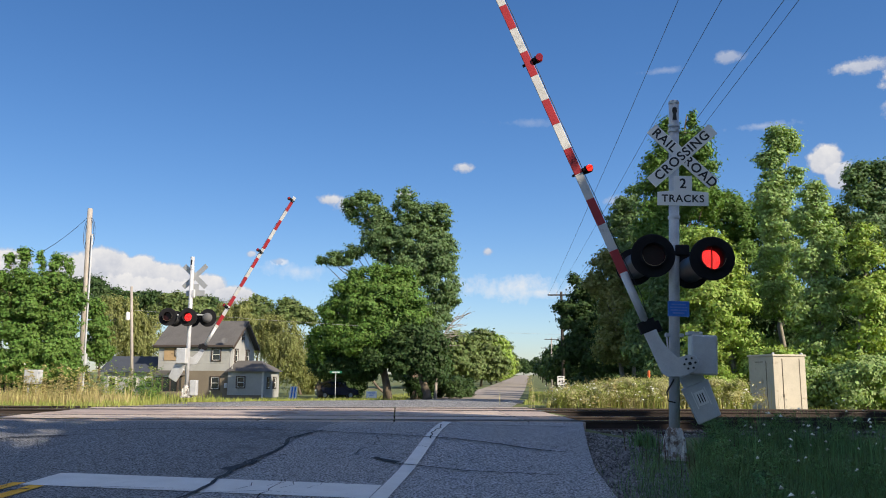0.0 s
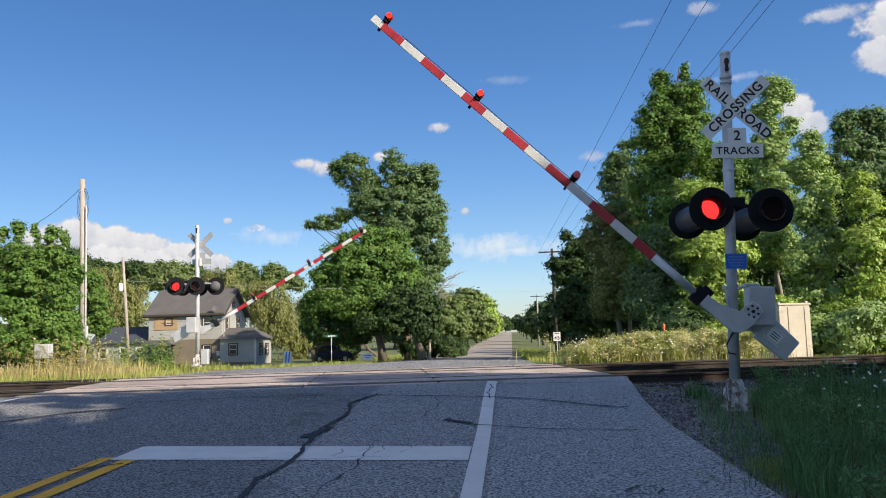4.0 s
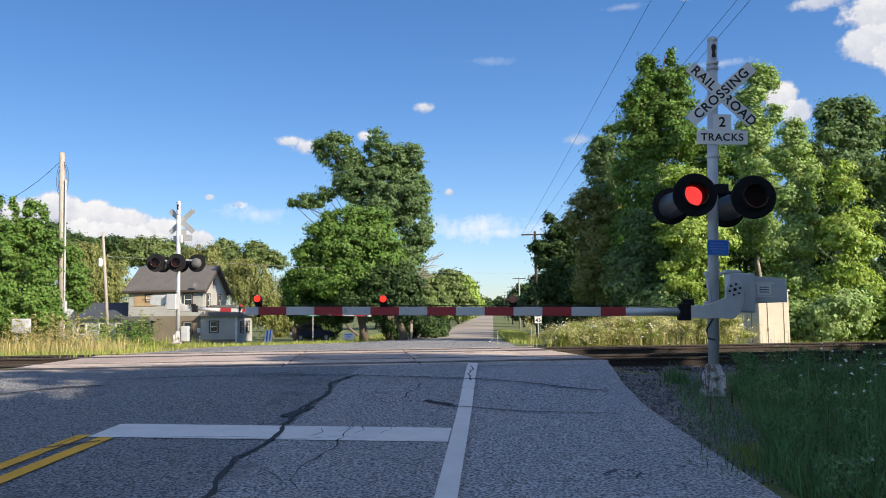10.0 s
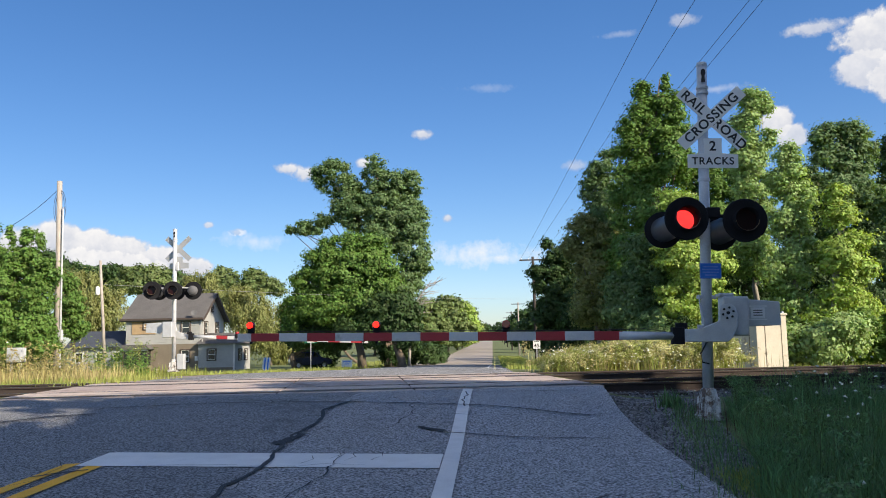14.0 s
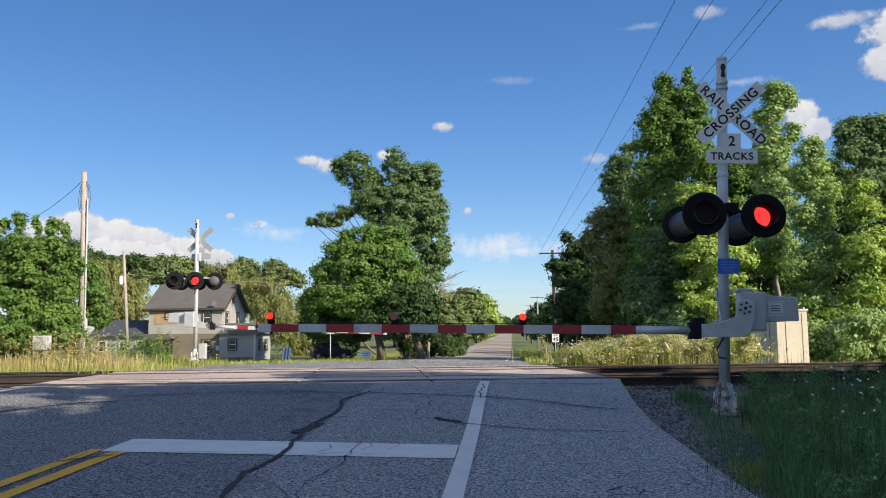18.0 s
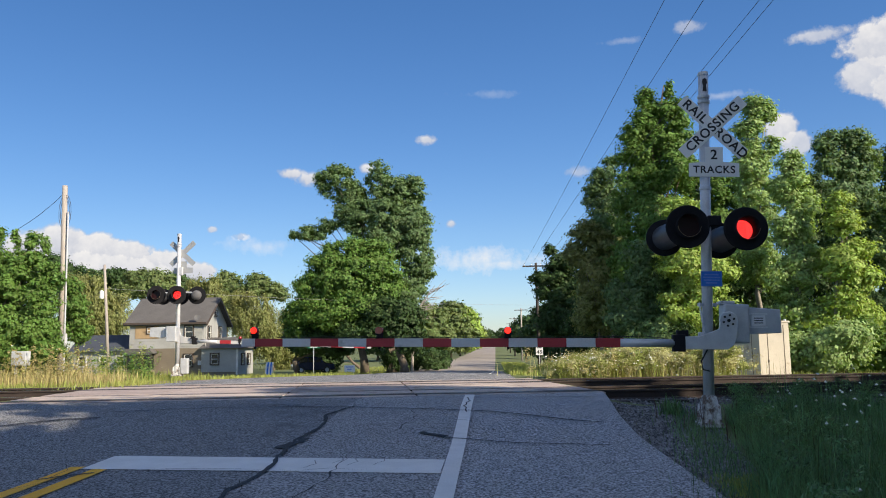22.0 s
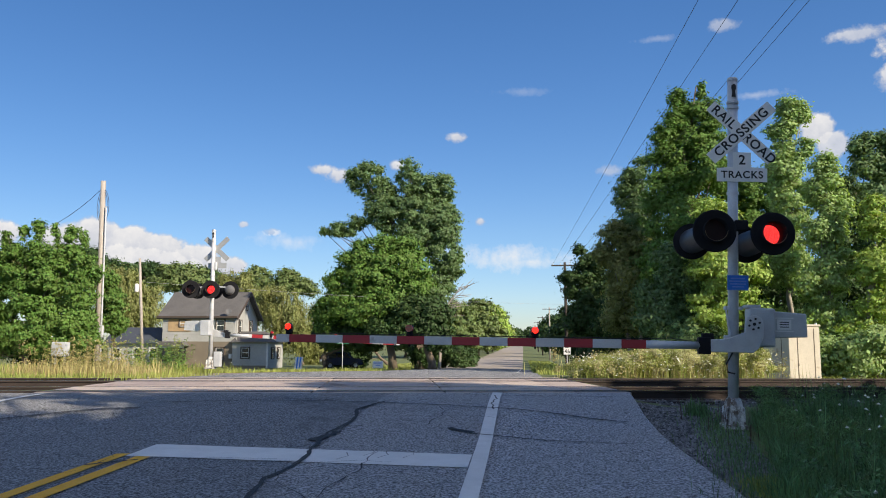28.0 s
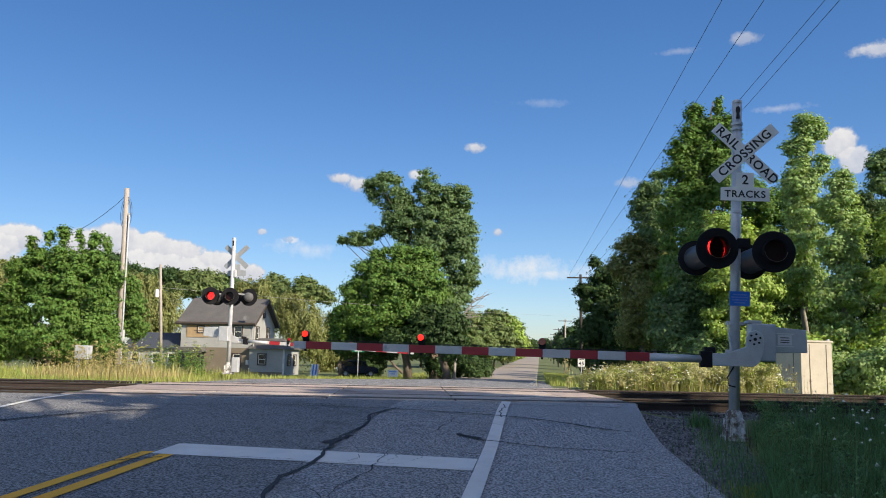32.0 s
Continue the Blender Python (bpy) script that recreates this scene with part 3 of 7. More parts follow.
ribbon("crack_seal", [(-4.4, 0.4), (-4.3, -0.4), (-4.45, -1.2)], 0.012, TAR, 0.014, jitter=0.045, seed=15, **seal)
ribbon("crack_seal", [(-2.35, -4.95), (-2.2, -4.75), (-2.02, -4.85), (-2.1, -5.0), (-2.3, -5.05)], 0.02, TAR, 0.014, jitter=0.008, seed=16, **seal)
ribbon("crack_seal", [(-7.47, -4.25), (-7.35, -4.12), (-7.2, -4.05), (-7.05, -3.97)], 0.045, TAR, 0.016, jitter=0.03, seed=18, **seal)
ribbon("crack_seal", [(-7.25, -60), (-7.25, -20), (-7.26, -8), (-7.24, -3.9)], 0.012, TAR, 0.012, jitter=0.006, seed=19, **seal)
ribbon("crack_seal", [(-7.05, 0.9), (-6.75, 0.75), (-6.5, 0.95), (-6.3, 0.7), (-6.15, 1.0)], 0.03, TAR, 0.014, jitter=0.03, seed=20, **seal)
for k, (x, y) in enumerate(((-4.8, -3.1), (-4.62, -3.2), (-5.05, -3.35), (-4.35, -3.15))):
    ribbon("line_crack", [(x, y + 0.2), (x + 0.05, y), (x - 0.03, y - 0.22)], 0.007, TAR, 0.016, jitter=0.02, seed=90 + k, **seal)
ribbon("line_crack", [(-3.6, 2.0), (-3.55, 1.4), (-3.62, 0.8), (-3.57, 0.2)], 0.02, TAR, 0.016, jitter=0.02, seed=17, **seal)

cr = random.Random(21)
for k in range(26):
    x, y = cr.uniform(-9.5, -3.9), cr.uniform(-7.5, 1.2)
    a = cr.choice([0.2, 1.5, 1.6, 1.4, 0.0]) + cr.uniform(-0.5, 0.5)
    pts = [(x, y)]
    for _ in range(cr.randint(2, 5)):
        a += cr.uniform(-0.5, 0.5)
        pts.append((pts[-1][0] + math.cos(a) * 0.35, pts[-1][1] + math.sin(a) * 0.35))
    ribbon("hairline_crack", pts, 0.007, TAR, 0.013, jitter=0.03, seed=400 + k, kind="structure", category="crack", label="thin dark crack in the asphalt")

# ---- crossing surface and tracks ----
RAILS = [0.0, 1.435, 4.15, 5.585]


def on_track(s, along, z=0.0):
    """A place s metres beyond the first rail, so far along the track from its origin."""
    p = TRACK_O + TRACK_U * along + TRACK_N * s
    return Vector((p.x, p.y, z))


T0, T1 = -8.6, 2.2
track_m = Matrix.Translation(TRACK_O) @ Matrix.Rotation(radians(TRACK_TURN), 4, "Z")
crossing = empty("crossing_surface", track_m, label="concrete panels laid between the rails of the crossing", category="crossing", kind="structure")
cols = [(-0.52, -0.3), (-0.29, -0.075), (0.085, 0.3), (0.31, 1.12), (1.13, 1.35), (1.51, 1.73), (1.74, 2.6), (2.66, 3.85), (3.86, 4.07), (4.235, 4.45), (4.46, 5.28), (5.29, 5.5), (5.66, 5.88), (5.89, 6.12)]
panel_mesh = {}
for s0, s1 in cols:
    along = T0
    while along < T1 - 0.1:
        ln = min(2.44, T1 - along)
        strip = s1 - s0 < 0.218 and s0 > -0.4 and s1 < 6.1
        key = (round(s1 - s0, 3), round(ln, 3), strip)
        if key not in panel_mesh:
            b = box(ln - 0.03, s1 - s0, 0.16, 0, 0, -0.08, bevel=0.012)
            me = bpy.data.meshes.new("panel")
            b.to_mesh(me)
            b.free()
            me.materials.append(STRIP if strip else CONCRETE)
            panel_mesh[key] = me
        ob = new("panel", panel_mesh[key])
        ob.parent = crossing
        ob.matrix_basis = pose(along + ln / 2, (s0 + s1) / 2, RAIL_Z + random.uniform(-0.006, 0.004), random.uniform(-0.2, 0.2), random.uniform(-0.15, 0.15))
        along += ln
b = box(T1 - T0, 6.7, 0.1, (T0 + T1) / 2, 2.8, RAIL_Z - 0.22)
part("panel_bed", b, RUBBER, crossing)

bed_pts = [(-1.6, 0.02), (-0.9, 0.1), (-0.3, 0.16), (6.0, 0.16), (6.7, 0.1), (7.6, 0.02)]


def ballast_bed(a0, a1, name):
    v, f = [], []
    rnd = np.random.RandomState(4)
    al = np.arange(a0, a1 + 0.01, 0.8 if abs(a0) < 70 else 1.5)
    for a in al:
        for s, z in bed_pts:
            p = on_track(s, a, z + rnd.uniform(-0.015, 0.015))
            v.append(tuple(p))
    n = len(bed_pts)
    for i in range(len(al) - 1):
        for k in range(n - 1):
            f.append((i * n + k, (i + 1) * n + k, (i + 1) * n + k + 1, i * n + k + 1))
    return raw(name, v, f, BALLAST, kind="structure", label="dark stone ballast bed under the tracks", category="ballast")


ballast_bed(-120, T0 - 0.05, "ballast_west")
ballast_bed(T1 + 0.05, 160, "ballast_east")


def rail(s, name):
    """A flat-bottom rail with a worn bright head."""
    prof = [(-0.075, -0.18), (0.075, -0.18), (0.075, -0.165), (0.012, -0.145), (0.012, -0.045), (0.036, -0.035), (0.036, -0.004), (0.03, 0), (-0.03, 0), (-0.036, -0.004), (-0.036, -0.035), (-0.012, -0.045), (-0.012, -0.145), (-0.075, -0.165)]
    root = empty(name, track_m, label="rusty steel rail with a bright worn top", category="rail", kind="structure", group="rails of the two tracks")
    b = prism([(y, z) for y, z in prof], 280, m=pose(20, s, RAIL_Z + 0.002, 0, 0, 90))
    part("rail_body", b, RAIL_RUST, root)
    part("rail_head", box(280, 0.05, 0.004, 20, s, RAIL_Z + 0.004), RAIL_TOP, root)


for i, s in enumerate(RAILS):
    rail(s, "rail_%d" % (i + 1))
tie_me = bpy.data.meshes.new("tie")
b = box(0.22, 2.6, 0.17, 0, 0, 0, bevel=0.012)
b.to_mesh(tie_me)
b.free()
tie_me.materials.append(TIE)
for line, c in ((1, 0.72), (2, 4.87)):
    ties = empty("ties_%d" % line, track_m, label="creosoted wooden ties under the track", category="tie", kind="structure")
    for a in list(np.arange(T1 + 0.3, 42, 0.55)) + list(np.arange(T0 - 18, T0 - 0.2, 0.55)):
        ob = new("tie", tie_me)
        ob.parent = ties
        ob.matrix_basis = pose(float(a), c + random.uniform(-0.04, 0.04), RAIL_Z - 0.255, 0, 0, random.uniform(-1, 1))


def stones(name, n, region, size, mat, seed, **tags):
    """Loose angular stones; region(u, v) gives a place."""
    r = np.random.RandomState(seed)
    base = np.array([[1, 0, 0], [-1, 0, 0], [0, 1, 0], [0, -1, 0], [0, 0, 1], [0, 0, -1]], float)
    tri = np.array([[0, 2, 4], [2, 1, 4], [1, 3, 4], [3, 0, 4], [2, 0, 5], [1, 2, 5], [3, 1, 5], [0, 3, 5]])
    P = np.array([region(a, c) for a, c in r.rand(n, 2)])
    S = size * r.uniform(0.5, 1.3, (n, 1, 3)) * np.array([1, 1, 0.7])
    ang = r.uniform(0, 6.28, n)
    V = base[None] * S + r.uniform(-0.25, 0.25, (n, 6, 3)) * size
    c, s = np.cos(ang)[:, None], np.sin(ang)[:, None]
    V = np.stack([V[..., 0] * c - V[..., 1] * s, V[..., 0] * s + V[..., 1] * c, V[..., 2]], -1) + P[:, None]
    F = (tri[None] + (np.arange(n) * 6)[:, None, None]).reshape(-1, 3)
    return raw(name, V.reshape(-1, 3), F, mat, kind="stuff", **tags)


def ballast_place(a, c):
    s = -1.75 + 9.2 * c
    al = T1 + 0.1 + 26 * a ** 1.5
    p = on_track(s, al)
    p.z = float(np.interp(s, [q[0] for q in bed_pts], [q[1] for q in bed_pts])) + 0.01
    return tuple(p)


stones("ballast_stones_east", 22000, ballast_place, 0.03, BALLAST_ST, 1, label="loose dark ballast stones along the rails", category="ballast")


def verge_stone_place(a, c):
    x = -1.2 - 0.12 * a + 1.7 * c * (0.3 + 0.7 * a)
    y = -4.9 + 7.5 * a
    return (x, y, float(ground_z(x, y)) + 0.0)


stones("verge_stones", 11000, verge_stone_place, 0.024, BALLAST_ST, 2, label="grey crushed stone spilled at the road edge", category="gravel")


# ---- crossing signals ----


def lamp_unit(parent, front, rear, shutter_name, r=0.305, aim=0.0):
    """One flashing lamp: round black background, visor, lit lens with an added turning shutter that stands for its dark
    phase, and the barrel to its twin behind.
    """
    lamp = empty("lamp")
    lamp.parent, lamp.matrix_basis = parent, pose(*front, 0, 0, aim)
    to_y = Matrix.Rotation(radians(90), 4, "X")  # local z to -y
    part("background", lathe([(0.165, 0.0), (r - 0.01, 0.0), (r, 0.012), (r, 0.03), (r - 0.015, 0.04), (0.165, 0.02), (0.165, 0.0)], 40, to_y), BLACK_PAINT, lamp, smooth=False)
    part("visor", lathe([(0.165, -0.19), (0.172, 0.16), (0.165, 0.16), (0.158, -0.19)], 32, to_y), BLACK_PAINT, lamp, smooth=True)
    # amber arc modelled as the reflection along the bottom of the lens
    part("rim", tube([(0.157 * math.cos(a), -0.15, 0.157 * math.sin(a)) for a in np.linspace(math.pi * 1.02, math.pi * 1.98, 20)], 0.0028, 5), GLINT, lamp)
    lens = part("lens", lathe([(0.15, -0.165), (0.11, -0.155), (0.06, -0.15), (0.0, -0.148)], 32, to_y), LED, lamp, "red light-emitting lens", smooth=True)
    b = bmesh.new()
    for ring in range(1, 7):
        for k in range(ring * 7):
            a = 2 * math.pi * k / (ring * 7) + ring * 0.4
            rr = ring * 0.0225
            box(0.012, 0.006, 0.012, rr * math.cos(a), 0.15 + 0.012 * (rr / 0.15) ** 2 - 0.004, rr * math.sin(a), bm=b)
    part("diodes", b, LED_HOT, lamp)
    # added disc: closed it hides the always-lit lens, edge-on it shows it
    sh = part("shutter", lathe([(0.0, -0.0004), (0.1605, -0.0004), (0.1605, 0.0004), (0.0, 0.0004)], 32, to_y), LENS_DARK, lamp, "added dark red shutter standing for the unlit lens", smooth=False)
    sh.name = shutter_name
    d = Vector(rear) - Vector(front)
    b = tube([(0, 0.03, 0), (d.x * 0.25, 0.2, d.z * 0.25), (d.x * 0.5, d.y * 0.5, d.z * 0.5), (d.x, d.y, d.z)], [0.2, 0.19, 0.175, 0.19], 28, caps=False)
    lathe([(0.0, -0.2), (0.185, -0.2)], 28, Matrix.Translation((d.x * 0.25, 0, d.z * 0.25)) @ to_y, b)
    part("barrel", b, BARREL, lamp, "dark grey metal barrel", smooth=True)
    part("rear_background", lathe([(0.0, -0.02), (r * 0.9 - 0.01, -0.02), (r * 0.9, 0), (r * 0.9, 0.03), (0.0, 0.04)], 40, Matrix.Translation(d) @ to_y), BLACK_PAINT, lamp)
    part("rear_visor", lathe([(0.16, 0.0), (0.17, 0.3), (0.163, 0.3), (0.15, 0.0)], 28, Matrix.Translation(d) @ Matrix.Rotation(radians(-90), 4, "X")), BLACK_PAINT, lamp, smooth=True)
    return sh




def strap(parent, x, y, z, r):
    part("strap", lathe([(r, -0.02), (r + 0.012, -0.02), (r + 0.012, 0.02), (r, 0.02)], 24, Matrix.Translation((x, y, z))), GALV, parent, "steel band clamp")


def gate_arm(parent, pivot, length, lamps, name, drop):
    """The striped arm with its lamps, bracket and counterweight, turning on the pivot; it points to -x when level."""
    arm = empty(name)
    arm.parent, arm.matrix_basis = parent, Matrix.Translation(pivot)
    # cranked bracket from the hub down to the arm
    HUB = 0.16
    out = [(0.1, 0.12), (0.02, 0.16), (-0.08, 0.14), (-0.12, 0.05), (-0.13, drop + 0.2), (-0.2, drop + 0.11), (-0.3, drop + 0.095), (-0.47, drop + 0.09), (-0.47, drop - 0.09), (-0.02, drop - 0.09), (0.06, drop - 0.03), (0.12, drop + 0.12), (0.13, 0.02)]
    part("bracket", prism([(x + (HUB if z > drop + 0.12 or x > -0.1 else 0.0), z) for x, z in out], 0.05, Matrix.Translation((0, -0.02, 0)), bevel=0.008), ALU, arm, "grey cast bracket")
    for k in range(7):
        a, q, big = k * math.pi / 3 + 0.3, (0.075 if k < 6 else 0.0), 0.016 if k < 6 else 0.024
        part("bolt", lathe([(0.0, 0.0), (big, 0.0), (big, 0.02), (0.0, 0.02)], 8, Matrix.Translation((HUB + q * math.cos(a), -0.045, 0.03 + q * math.sin(a))) @ Matrix.Rotation(radians(90), 4, "X")), SIGN_BLACK, arm)
    b = box(0.17, 0.14, 0.24, -0.53, 0.02, drop, bevel=0.01)
    box(0.16, 0.1, 0.1, -0.47, 0.05, drop + 0.13, bevel=0.01, bm=b)
    part("hinge", b, BLACK_PAINT, arm, "dark hinge block at the arm's root")
    b = prism([(0.16, 0.2), (0.5, 0.22), (0.5, -0.1), (0.16, -0.13)], 0.06, Matrix.Translation((0.15, 0.38, 0)), bevel=0.008)
    part("weight_arm", b, ALU, arm)
    b = prism([(0.42, 0.24), (0.95, 0.2), (0.96, -0.14), (0.42, -0.16)], 0.09, Matrix.Translation((0.05, 0.36, 0)), bevel=0.01)
    part("counterweight", b, ALU, arm, "scuffed aluminium counterweight plate")
    b = box(0.2, 0.012, 0.15, 0.68, 0.308, 0.04, bevel=0.004)
    box(0.26, 0.01, 0.015, 0.68, 0.308, 0.135, bm=b)
    box(0.26, 0.01, 0.015, 0.68, 0.308, -0.055, bm=b)
    part("label_plate", b, SIGN_WHITE, arm)
    b = bmesh.new()
    for k in range(3):
        box(0.13, 0.004, 0.012, 0.68, 0.3, 0.075 - k * 0.035, bm=b)
    part("label_bars", b, SIGN_BLACK, arm)
    # tapered round-root and flat striped blade
    part("arm_root", tube([(-0.6, 0.0, drop), (-1.35, 0.0, drop + 0.005)], [0.055, 0.06], 16), ALU, arm, "grey aluminium root tube", smooth=True)
    x, red = -length, False
    while x < -1.31:
        e = min(x + (0.2 if x == -length else 0.411), -1.3)
        h = 0.132 - 0.016 * (-x / length)
        part("stripe", box(e - x, 0.032, h, (x + e) / 2, 0, drop + 0.005, bevel=0.006), ARM_RED if red else ARM_WHITE, arm, "red reflective stripe" if red else "white reflective stripe")
        x, red = e, not red
    part("cable", tube([(-0.7, -0.03, drop + 0.06), (-1.0, -0.04, drop + 0.1), (-1.3, -0.02, drop + 0.09)] + [(-1.3 - i * 0.25, 0, drop + 0.082 + 0.006 * (i % 2)) for i in range(1, int((length - 1.5) / 0.25))], 0.006, 5), RUBBER, arm)
    shut = []
    for i, lx in enumerate(lamps):
        lm = empty("arm_lamp")
        lm.parent, lm.matrix_basis = arm, Matrix.Translation((lx, 0, drop + 0.08))
        b = lathe([(0.0, 0.0), (0.045, 0.0), (0.045, 0.03), (0.06, 0.045), (0.06, 0.06), (0.0, 0.06)], 16)
        box(0.03, 0.05, 0.2, 0.0, 0.03, -0.07, bm=b)
        box(0.1, 0.015, 0.12, 0.0, 0.03, -0.02, bm=b)
        part("lamp_socket", b, BLACK_PAINT, lm)
        part("lamp_glass", lathe([(0.055, 0.06), (0.062, 0.085), (0.058, 0.12), (0.035, 0.145), (0.0, 0.15)], 16), RED_GLASS, lm, "red lamp glass", smooth=True)
        part("lamp_core", lathe([(0.0, 0.062), (0.046, 0.062), (0.046, 0.068), (0.0, 0.068)], 16, Matrix.Translation((0, 0.004, 0.1)) @ Matrix.Rotation(radians(90), 4, "X")), ARM_LED, lm, "glowing lamp core", smooth=False)
        # added disc that turns before the glowing core to make it flash
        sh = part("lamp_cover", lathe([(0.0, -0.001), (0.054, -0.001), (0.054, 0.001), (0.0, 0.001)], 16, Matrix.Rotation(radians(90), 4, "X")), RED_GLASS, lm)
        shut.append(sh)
    return arm, shut


def crossing_signal(m, near):
    root = empty("crossing_signal", m, label="railroad crossing signal with crossbuck, flashing lamps and striped gate arm" if near else "far crossing signal with gate arm, seen from its back", category="crossing signal", group="crossing signals")
    part("pole", tube([(0, 0, 0.25), (0, 0, 5.13)], [0.076, 0.072], 24), GALV, root, "galvanised steel pole", smooth=True)
    b = lathe([(0.0, 5.13), (0.078, 5.13), (0.078, 5.16), (0.07, 5.18), (0.0, 5.185)], 24)
    part("pole_cap", b, GALV, root)
    b = prism([(-0.03, -0.11), (0.03, -0.11), (0.02, -0.02), (0.035, 0.02), (0.03, 0.07), (0.0, 0.09), (-0.03, 0.07), (-0.035, 0.02), (-0.02, -0.02)], 0.01, pose(0.0, -0.076, 4.98))
    part("cable_slot", b, SIGN_BLACK, root, "dark keyhole-shaped opening")
    for z in (4.8, 4.72, 3.42):
        strap(root, 0, 0, z, 0.075)
    b = box(0.34, 0.34, 0.06, 0, 0, 0.03, bevel=0.012)
    b = lathe([(0.15, 0.06), (0.13, 0.1), (0.125, 0.36), (0.105, 0.42), (0.08, 0.44)], 12, None, b)
    for a in range(4):
        x, y = 0.135 * math.cos(a * math.pi / 2 + 0.78), 0.135 * math.sin(a * math.pi / 2 + 0.78)
        prism([(0.0, 0.06), (0.09, 0.06), (0.07, 0.3), (0.0, 0.36)], 0.03, pose(0, 0, 0, 0, 0, 90 * a + 45) @ Matrix.Translation((0.1, 0, 0)), bm=b)
    part("base", b, BASE_PAINT, root, "peeling white-painted cast base", smooth=False)
    # crossbuck
    cb = empty("crossbuck")
    cb.parent, cb.matrix_basis = root, Matrix.Translation((0.1, 0, 4.32) if near else (0.1, -0.02, 4.45))
    sgn = -1 if near else 1
    part("blade_behind", box(1.2, 0.006, 0.19, bevel=0.003, m=pose(0, sgn * 0.09, 0, 0, 43, 0)), SIGN_WHITE if near else SIGN_BACK, cb)
    part("blade_front", box(1.2, 0.006, 0.19, bevel=0.003, m=pose(0, sgn * 0.1, 0, 0, -43, 0)), SIGN_WHITE if near else SIGN_BACK, cb)
    plate = empty("tracks_sign")
    plate.parent, plate.matrix_basis = root, Matrix.Translation((0.11, sgn * 0.09, 3.7) if near else (0.13, sgn * 0.09, 3.84))
    part("plate", prism([(-0.36, -0.12), (0.36, -0.12), (0.36, 0.08), (0.13, 0.1), (0.13, 0.32), (-0.13, 0.32), (-0.13, 0.1), (-0.36, 0.08)], 0.006, bevel=0.002), SIGN_WHITE if near else SIGN_BACK, plate)
    if near:
        up = Matrix.Rotation(radians(90), 4, "X")
        words("CROSSING", 0.19, SIGN_BLACK, cb, pose(0, -0.105, 0, 0, -43, 0) @ up)
        words("RAIL", 0.19, SIGN_BLACK, cb, pose(0, -0.095, 0, 0, 43, 0) @ Matrix.Translation((-0.34, 0, 0)) @ up)
        words("ROAD", 0.19, SIGN_BLACK, cb, pose(0, -0.095, 0, 0, 43, 0) @ Matrix.Translation((0.35, 0, 0)) @ up)
        words("2", 0.2, SIGN_BLACK, plate, Matrix.Translation((0, -0.006, 0.2)) @ up)
        words("TRACKS", 0.15, SIGN_BLACK, plate, Matrix.Translation((0, -0.006, -0.02)) @ up)
        sg = empty("notice_sign")
        sg.parent, sg.matrix_basis = root, Matrix.Translation((0.045, -0.085, 2.09))
        part("plate", box(0.3, 0.005, 0.22, bevel=0.002), SIGN_BLUE, sg, "small blue notice plate")
        b = bmesh.new()
        for k, w in enumerate((0.2, 0.24, 0.22, 0.16)):
            box(w, 0.002, 0.018, 0, -0.004, 0.06 - k * 0.04, bm=b)
        for dx, dz, sx, sz in ((0, 0.103, 0.29, 0.006), (0, -0.103, 0.29, 0.006), (0.144, 0, 0.006, 0.2), (-0.144, 0, 0.006, 0.2)):
            box(sx, 0.002, sz, dx, -0.004, dz, bm=b)
        part("print_bars", b, material("pale_blue_print", (0.16, 0.3, 0.75), None, 5, 0.5), sg)
    else:
        part("sign_bracket", box(0.1, 0.12, 0.3, 0.1, -0.01, 3.8, bevel=0.01), GALV, root)
    return root


# ---- the near signal ----
LEAN = 2.0
near_signal = crossing_signal(pose(-0.12, 0, 0.03, 0, LEAN, 0), True)
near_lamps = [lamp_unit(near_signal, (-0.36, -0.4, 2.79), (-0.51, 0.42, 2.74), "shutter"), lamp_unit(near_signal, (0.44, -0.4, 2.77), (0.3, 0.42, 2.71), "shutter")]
b = tube([(-0.3, 0.02, 2.86), (0.0, 0.02, 2.95), (0.42, 0.02, 2.86)], 0.025, 10)
box(0.2, 0.2, 0.16, 0.1, 0, 2.93, bevel=0.02, bm=b)
part("lamp_crossarm", b, BLACK_PAINT, near_signal, "black lamp cross-arm")
b = box(0.36, 0.3, 0.56, 0.42, 0.16, 1.46, bevel=0.025)
box(0.2, 0.26, 0.05, 0.3, 0.16, 1.76, bevel=0.015, bm=b)
part("mechanism_box", b, ALU, near_signal, "grey gate mechanism case")
b = bmesh.new()
for z in (1.72, 1.3):
    box(0.26, 0.09, 0.05, 0.0, 0, z, bevel=0.008, bm=b)
tube([(-0.12, -0.05, 1.75), (-0.1, -0.09, 1.5), (-0.06, -0.09, 1.28)], 0.012, 6, bm=b)
part("mounting_clamps", b, GALV, near_signal)
part("flex_cable", tube([(-0.02, -0.08, 1.1), (-0.12, -0.1, 0.92), (-0.1, -0.1, 0.8), (0.0, -0.08, 0.78)], 0.012, 6), RUBBER, near_signal)
ARM_AT = (0.08, -0.16, 1.46)
arm, arm_sh = gate_arm(near_signal, ARM_AT, 6.83, (-6.64, -4.8, -2.94), "gate_arm", -0.285)

# ---- the far signal ----
far_signal = crossing_signal(pose(-14.6, 16.75, 0.3, 0, -0.5, 0), False)
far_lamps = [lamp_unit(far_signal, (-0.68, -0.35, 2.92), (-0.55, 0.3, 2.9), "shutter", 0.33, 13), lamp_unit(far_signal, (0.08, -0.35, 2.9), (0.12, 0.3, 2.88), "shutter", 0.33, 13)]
to_south = Matrix.Rotation(radians(90), 4, "X")
